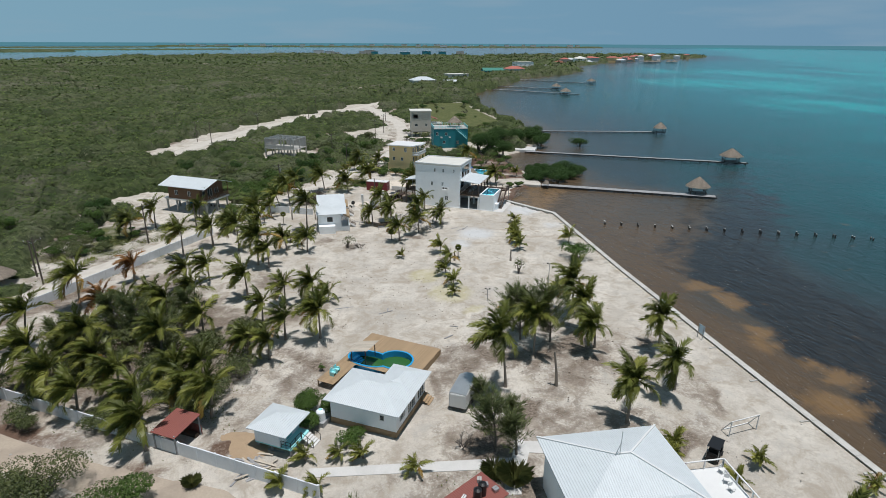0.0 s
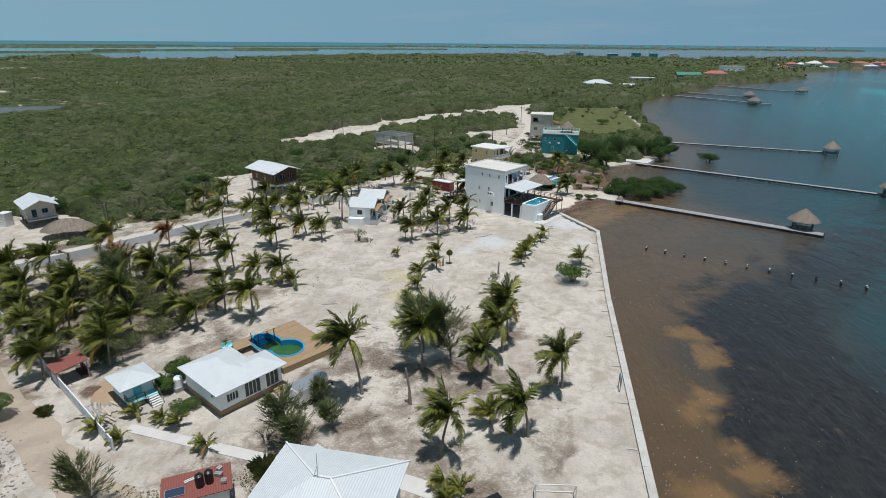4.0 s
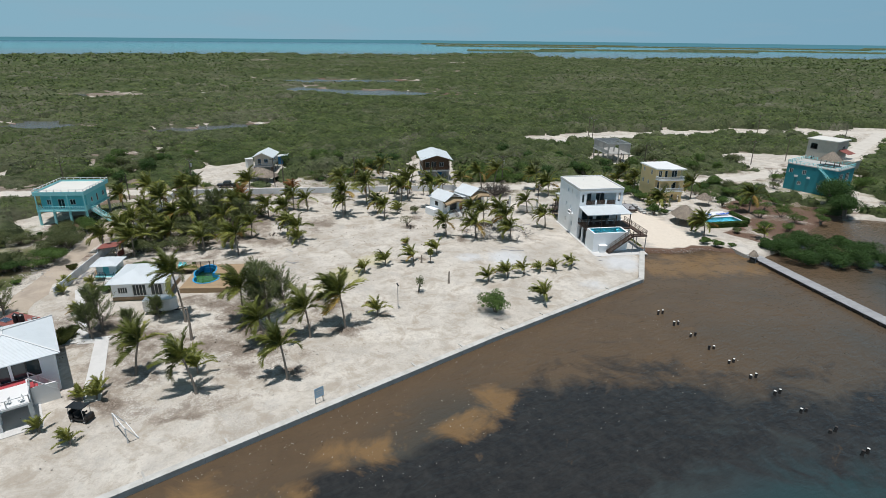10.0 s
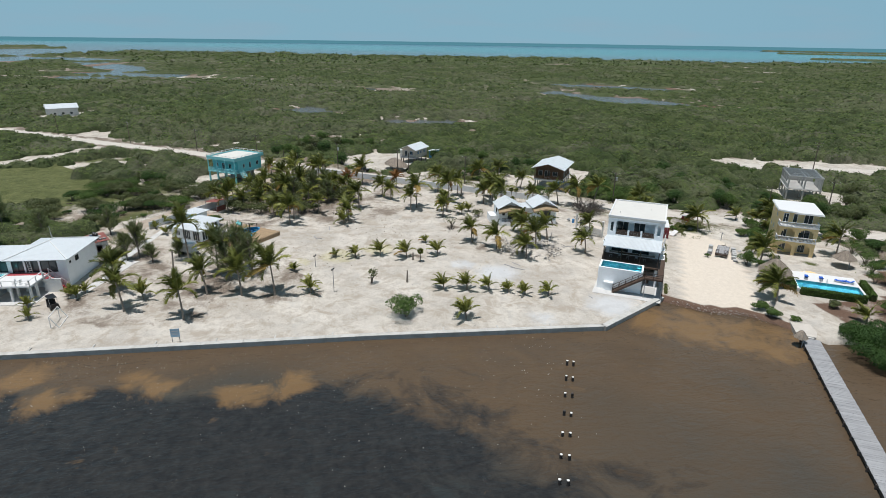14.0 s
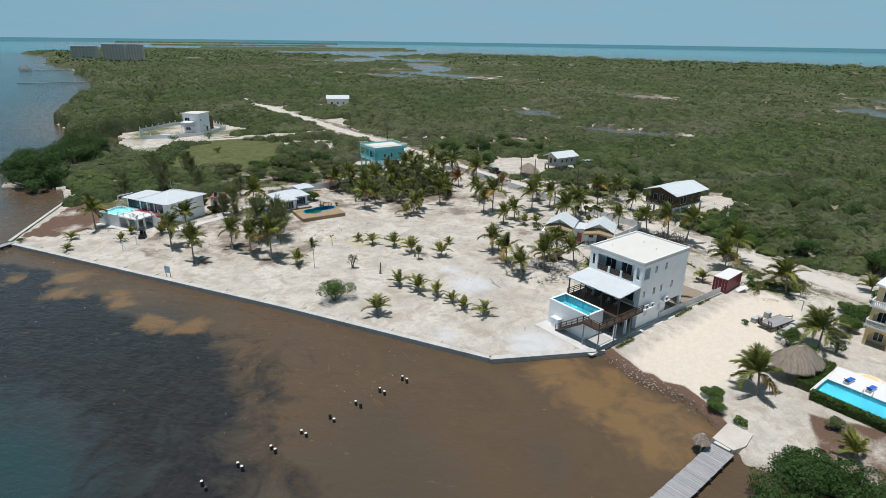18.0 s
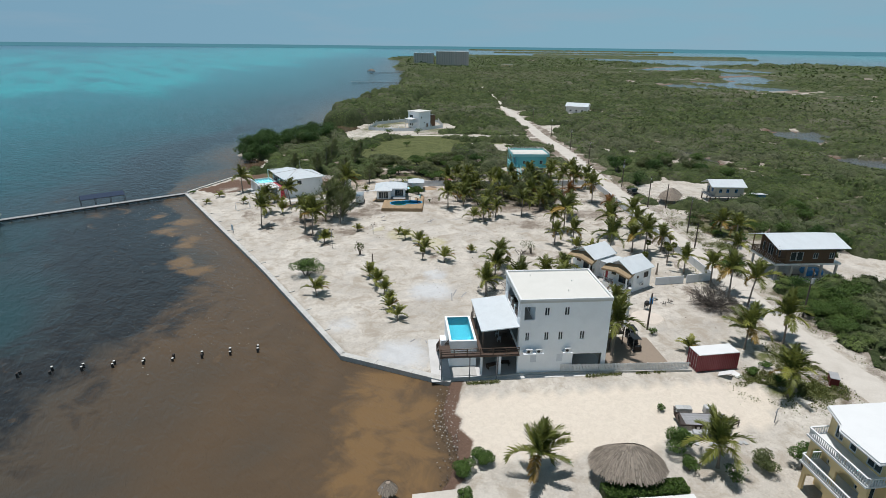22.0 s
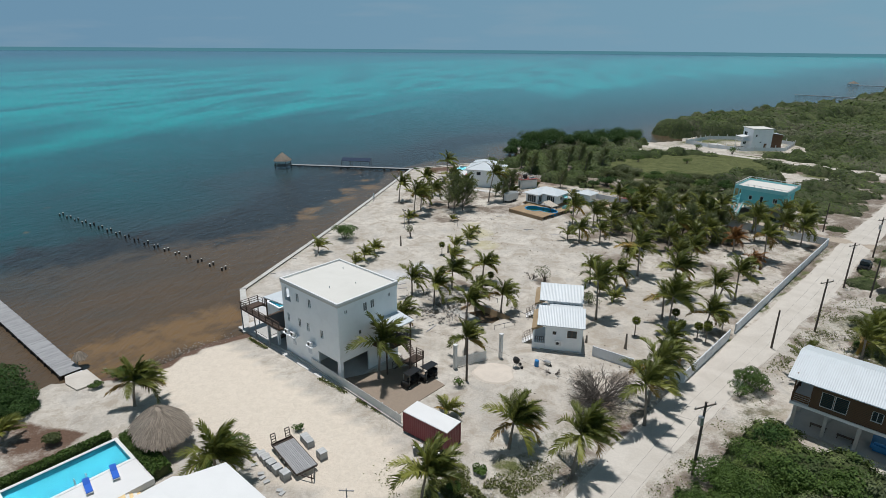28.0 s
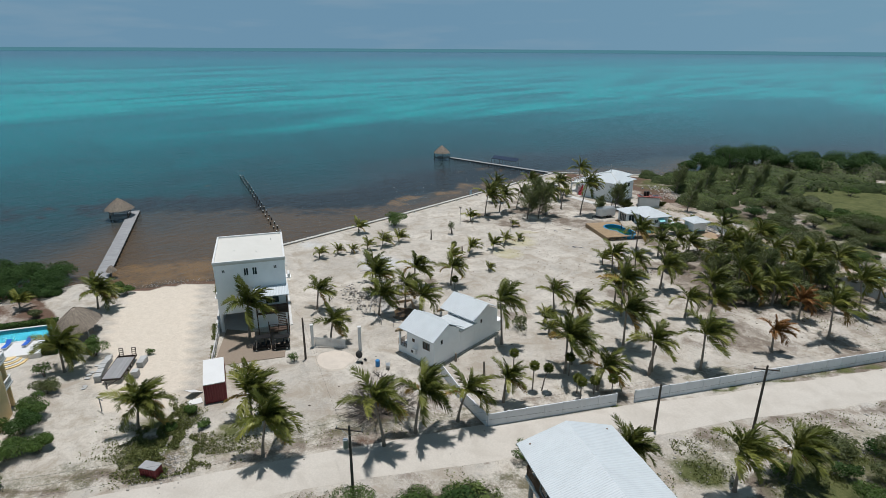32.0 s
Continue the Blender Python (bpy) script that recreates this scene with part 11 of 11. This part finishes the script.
def fenced_white_house():
    ob = thing("tall_white_house", -84.0, -61.0, 0, 14, "white two-storey house with brown stair and flat roofs", "house")
    walled(ob, WHITE, -5.0, 3.6, -4, 4, 0, 8.2, {"n": [(1.2, 2.0, 5, 6, 1), (3.4, 4.2, 2.4, 3.0, 1)], "w": [(2, 3, 4.6, 6, 1)], "e": [(1, 3.4, 1, 3, 2), (1, 3.4, 4.6, 6.6, 2)]}, TRIM, 0.2)
    part("roof", boxes((-5.4, 4.0, -4.4, 4.4, 8.2, 8.5)), ROOFWHITE, ob)
    part("wing", boxes((-10.5, -5.02, -3.5, 2.5, 0, 5.6)), BROWNWOOD, ob, "brown clad wing")
    part("wing_roof", slab(bmesh.new(), [(-11, -3.9, 5.7), (-5.02, -3.9, 6.6), (-5.02, 2.9, 6.6), (-11, 2.9, 5.7)], 0.15), ROOFMETAL_X, ob)
    part("balcony_roof", slab(bmesh.new(), [(3.62, -3, 5.2), (7.4, -3, 4.8), (7.4, 2, 4.8), (3.62, 2, 5.2)], 0.12), TRIM, ob)
    part("balcony", boxes((3.62, 7.2, -3, 2, 2.8, 3.0)), TRIM, ob)
    for y in (-2.8, 1.8):
        part("post", bars(0.15, ((7.1, y, 0), (7.1, y, 4.8))), TRIM, ob)
    rail(ob, (7.1, -2.9), (7.1, 1.9), 3.0, 0.9, TRIM, 0.1, 1.0, 2)
    part("door", boxes((-3.0, -1.8, 4.01, 4.06, 0.1, 2.2)), BROWNWOOD, ob)
    ob = thing("fence", -4, 3, 0, 0, "grey fence with tall white posts round the lot", "fence")
    line = [(-52.5, -68), (-60, -58), (-72.8, -52), (-90, -56), (-99.6, -74), (-90, -88), (-66, -84), (-52.5, -68)]
    for (ax, ay), (bx_, by) in zip(line, line[1:]):
        L = math.hypot(bx_ - ax, by - ay)
        k = max(1, round(L / 4))
        for i in range(k):
            p, q = i / k, (i + 1) / k
            part("panel", bars(0.06, ((ax + (bx_ - ax) * p, ay + (by - ay) * p, 0.75), (ax + (bx_ - ax) * q, ay + (by - ay) * q, 0.75)), h=1.5), WALLGREY, ob)
            part("post", boxes((ax + (bx_ - ax) * p - 0.13, ax + (bx_ - ax) * p + 0.13, ay + (by - ay) * p - 0.13, ay + (by - ay) * p + 0.13, -0.1, 2.4)), TRIM, ob)
    ob = thing("white_terrace", -66, -61, 0, 20, "white paved terrace inside the fence", "terrace")
    part("paving", boxes((-6, 6, -4, 4, -0.1, 0.2)), PATHCONC, ob)
    part("step", boxes((-6.3, -6.0, -2, 2, -0.1, 0.1)), PATHCONC, ob)


fenced_white_house()
far_house(-213, -67, 14, 9, 4.2, 122, PALE, ROOFMETAL_X, "long low metal-roofed shed amid the scrub", "gable")


def condo(x, y, w, d, storeys, turn):
    ob = thing("apartment_block", x, y, 0, turn, "unfinished brownish apartment block with white roof edge", "apartment block", "apartment blocks")
    h = 3.4 * storeys
    n = int(w / 5)
    holes = [(2 + i * (w - 4) / n, 2 + i * (w - 4) / n + 1.5, 0.5 + 3.4 * s, 2.7 + 3.4 * s, 0) for i in range(n) for s in range(storeys)]
    m = max(1, int(d / 6))
    side = [(2 + i * (d - 4) / m, 4.2 + i * (d - 4) / m, 0.8 + 3.4 * s, 2.6 + 3.4 * s, 0) for i in range(m) for s in range(storeys)]
    walled(ob, RAWBLOCK, -w / 2, w / 2, -d / 2, d / 2, 0, h, {"s": holes, "n": holes, "e": side, "w": side}, TRIM, 0.4)
    part("roof", boxes((-w / 2 - 0.3, w / 2 + 0.3, -d / 2 - 0.3, d / 2 + 0.3, h, h + 0.6)), TRIM, ob)
    for s in range(storeys):
        part("floor_slab", boxes((-w / 2 + 0.5, w / 2 - 0.5, -d / 2 + 0.5, d / 2 - 0.5, 3.4 * s, 3.4 * s + 0.3)), CONCRETE, ob)
    part("core", boxes((-w / 2 + 2, w / 2 - 2, -2, 2, 0.3, h - 0.1)), CONCRETE, ob)


for q in ((-558, -781, 38, 18, 7, -38), (-592, -755, 36, 18, 8, -38), (-617, -735, 26, 18, 8, -38)):
    condo(*q)
far_house(-650, -640, 22, 12, 7, -38, YELLOW, ROOFWHITE, "pale distant building beyond the apartment blocks", "flat", 2)
PINKROOF = mat("faded_red_tiles", (0.42, 0.13, 0.10), 0.8)
GREENROOF = mat("green_metal_roof", (0.05, 0.22, 0.17), 0.5)
for x, y, w, d, h, t, wm, rm, st, n in ((85, 556, 22, 14, 5.5, 10, PALE, ROOFMETAL_X, "hip", 1), (110, 548, 12, 9, 4, 10, PALE, ROOFMETAL_X, "gable", 1), (137, 645, 24, 14, 6, 10, PALE, ROOFWHITE, "flat", 2),
                                         (200, 722, 26, 14, 6, 0, TEAL, GREENROOF, "gable", 2), (236, 745, 24, 14, 7, 0, PALE, PINKROOF, "hip", 2), (288, 865, 28, 16, 11, 10, WHITE, ROOFWHITE, "flat", 3), (330, 880, 14, 10, 4, 0, PALE, ROOFMETAL_X, "hip", 1), (120, 590, 10, 8, 3.5, 0, BEIGE, GREENROOF, "gable", 1)):
    far_house(x, y, w, d, h, t, wm, rm, "distant coastal house among green trees", st, n)
rng2 = random.Random(9)
for i in range(30):
    t = i / 29
    x, y = 440 + 480 * t + rng2.uniform(-40, 10), 1040 + 390 * t + rng2.uniform(-10, 60)
    far_house(x, y, rng2.uniform(14, 26), rng2.uniform(10, 15), rng2.choice((4, 6.5, 9)), rng2.uniform(0, 90), rng2.choice((PALE, WHITE, YELLOW, BEIGE)), rng2.choice((PINKROOF, ROOFWHITE, PINKROOF, ROOFMETAL_X)), "far pale resort house beyond the palms", "hip", 1, "resort houses")
for x in (0, 22, 97, 125, 141, 238, 309, 350, 409, -30):
    far_house(x + rng2.uniform(-4, 4), 1860 + rng2.uniform(-30, 60), rng2.uniform(16, 34), 14, rng2.choice((7, 10, 13)), rng2.uniform(-10, 10), rng2.choice((PALE, WHITE, BEIGE, TEAL)), ROOFWHITE, "far pale house by the lagoon", "flat", 2, "lagoon houses")
for i, (x, y) in enumerate(((657, 1127), (669, 1127), (693, 1126), (705, 1126), (640, 1122))):
    jetty_hut(x, y, 0, 9, 0.4, "far thatched hut standing over the water", 7, 30 + i)


def far_isle(x, y, a, b, turn, h, seed):
    """A low wooded island or spit on the horizon."""
    rng = np.random.default_rng(seed)
    nu, nv = 90, 9
    u, v = np.meshgrid(np.linspace(-1, 1, nu), np.linspace(-1, 1, nv))
    edge = np.sqrt(np.clip(1 - u * u, 0, 1)) * (0.75 + 0.3 * wobble(u * a, 0 * u, a * 0.12, seed))
    px_, py_ = u * a, v * b * edge
    z = -1.0 + (h + 1.0) * np.clip(1 - np.abs(v) ** 4, 0, 1) * (0.55 + 0.5 * rng.random(u.shape)) * (edge > 0.05)
    c, s = math.cos(radians(turn)), math.sin(radians(turn))
    V = np.stack([x + c * px_ - s * py_, y + s * px_ + c * py_, z], -1).reshape(-1, 3)
    idx = np.arange(nu * nv).reshape(nv, nu)
    f = np.stack([idx[:-1, :-1], idx[:-1, 1:], idx[1:, 1:], idx[1:, :-1]], -1).reshape(-1, 4)
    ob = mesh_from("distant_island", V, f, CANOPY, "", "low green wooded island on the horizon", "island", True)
    tagged(ob, group="distant islands")


for q in ((400, 4000, 1500, 160, -4, 9, 1), (-1500, 3300, 700, 90, 30, 6, 2), (-900, 2700, 500, 60, 20, 5, 3), (-2100, 2300, 420, 60, 45, 6, 4), (-2600, 2900, 700, 80, 40, 7, 6), (-1180, 2060, 400, 45, 40, 6, 13), (-1350, 1560, 190, 45, 50, 5, 14),
          (-2250, -1950, 420, 60, -48, 6, 7), (-1560, -1250, 560, 170, -50, 5, 8), (-3000, -2700, 700, 90, -48, 8, 9), (-1950, -1350, 420, 110, -56, 5, 12)):
    far_isle(*q)
for i in range(40):
    x = -900 + 2600 * i / 39 + rng2.uniform(-20, 20)
    far_house(x, 3985 + rng2.uniform(-60, 40) - 0.07 * (x - 400), rng2.uniform(20, 50), 16, rng2.uniform(6, 16), 0, PALE, ROOFWHITE, "far white house of the town across the lagoon", "flat", 1, "town across the lagoon", z=4.0)
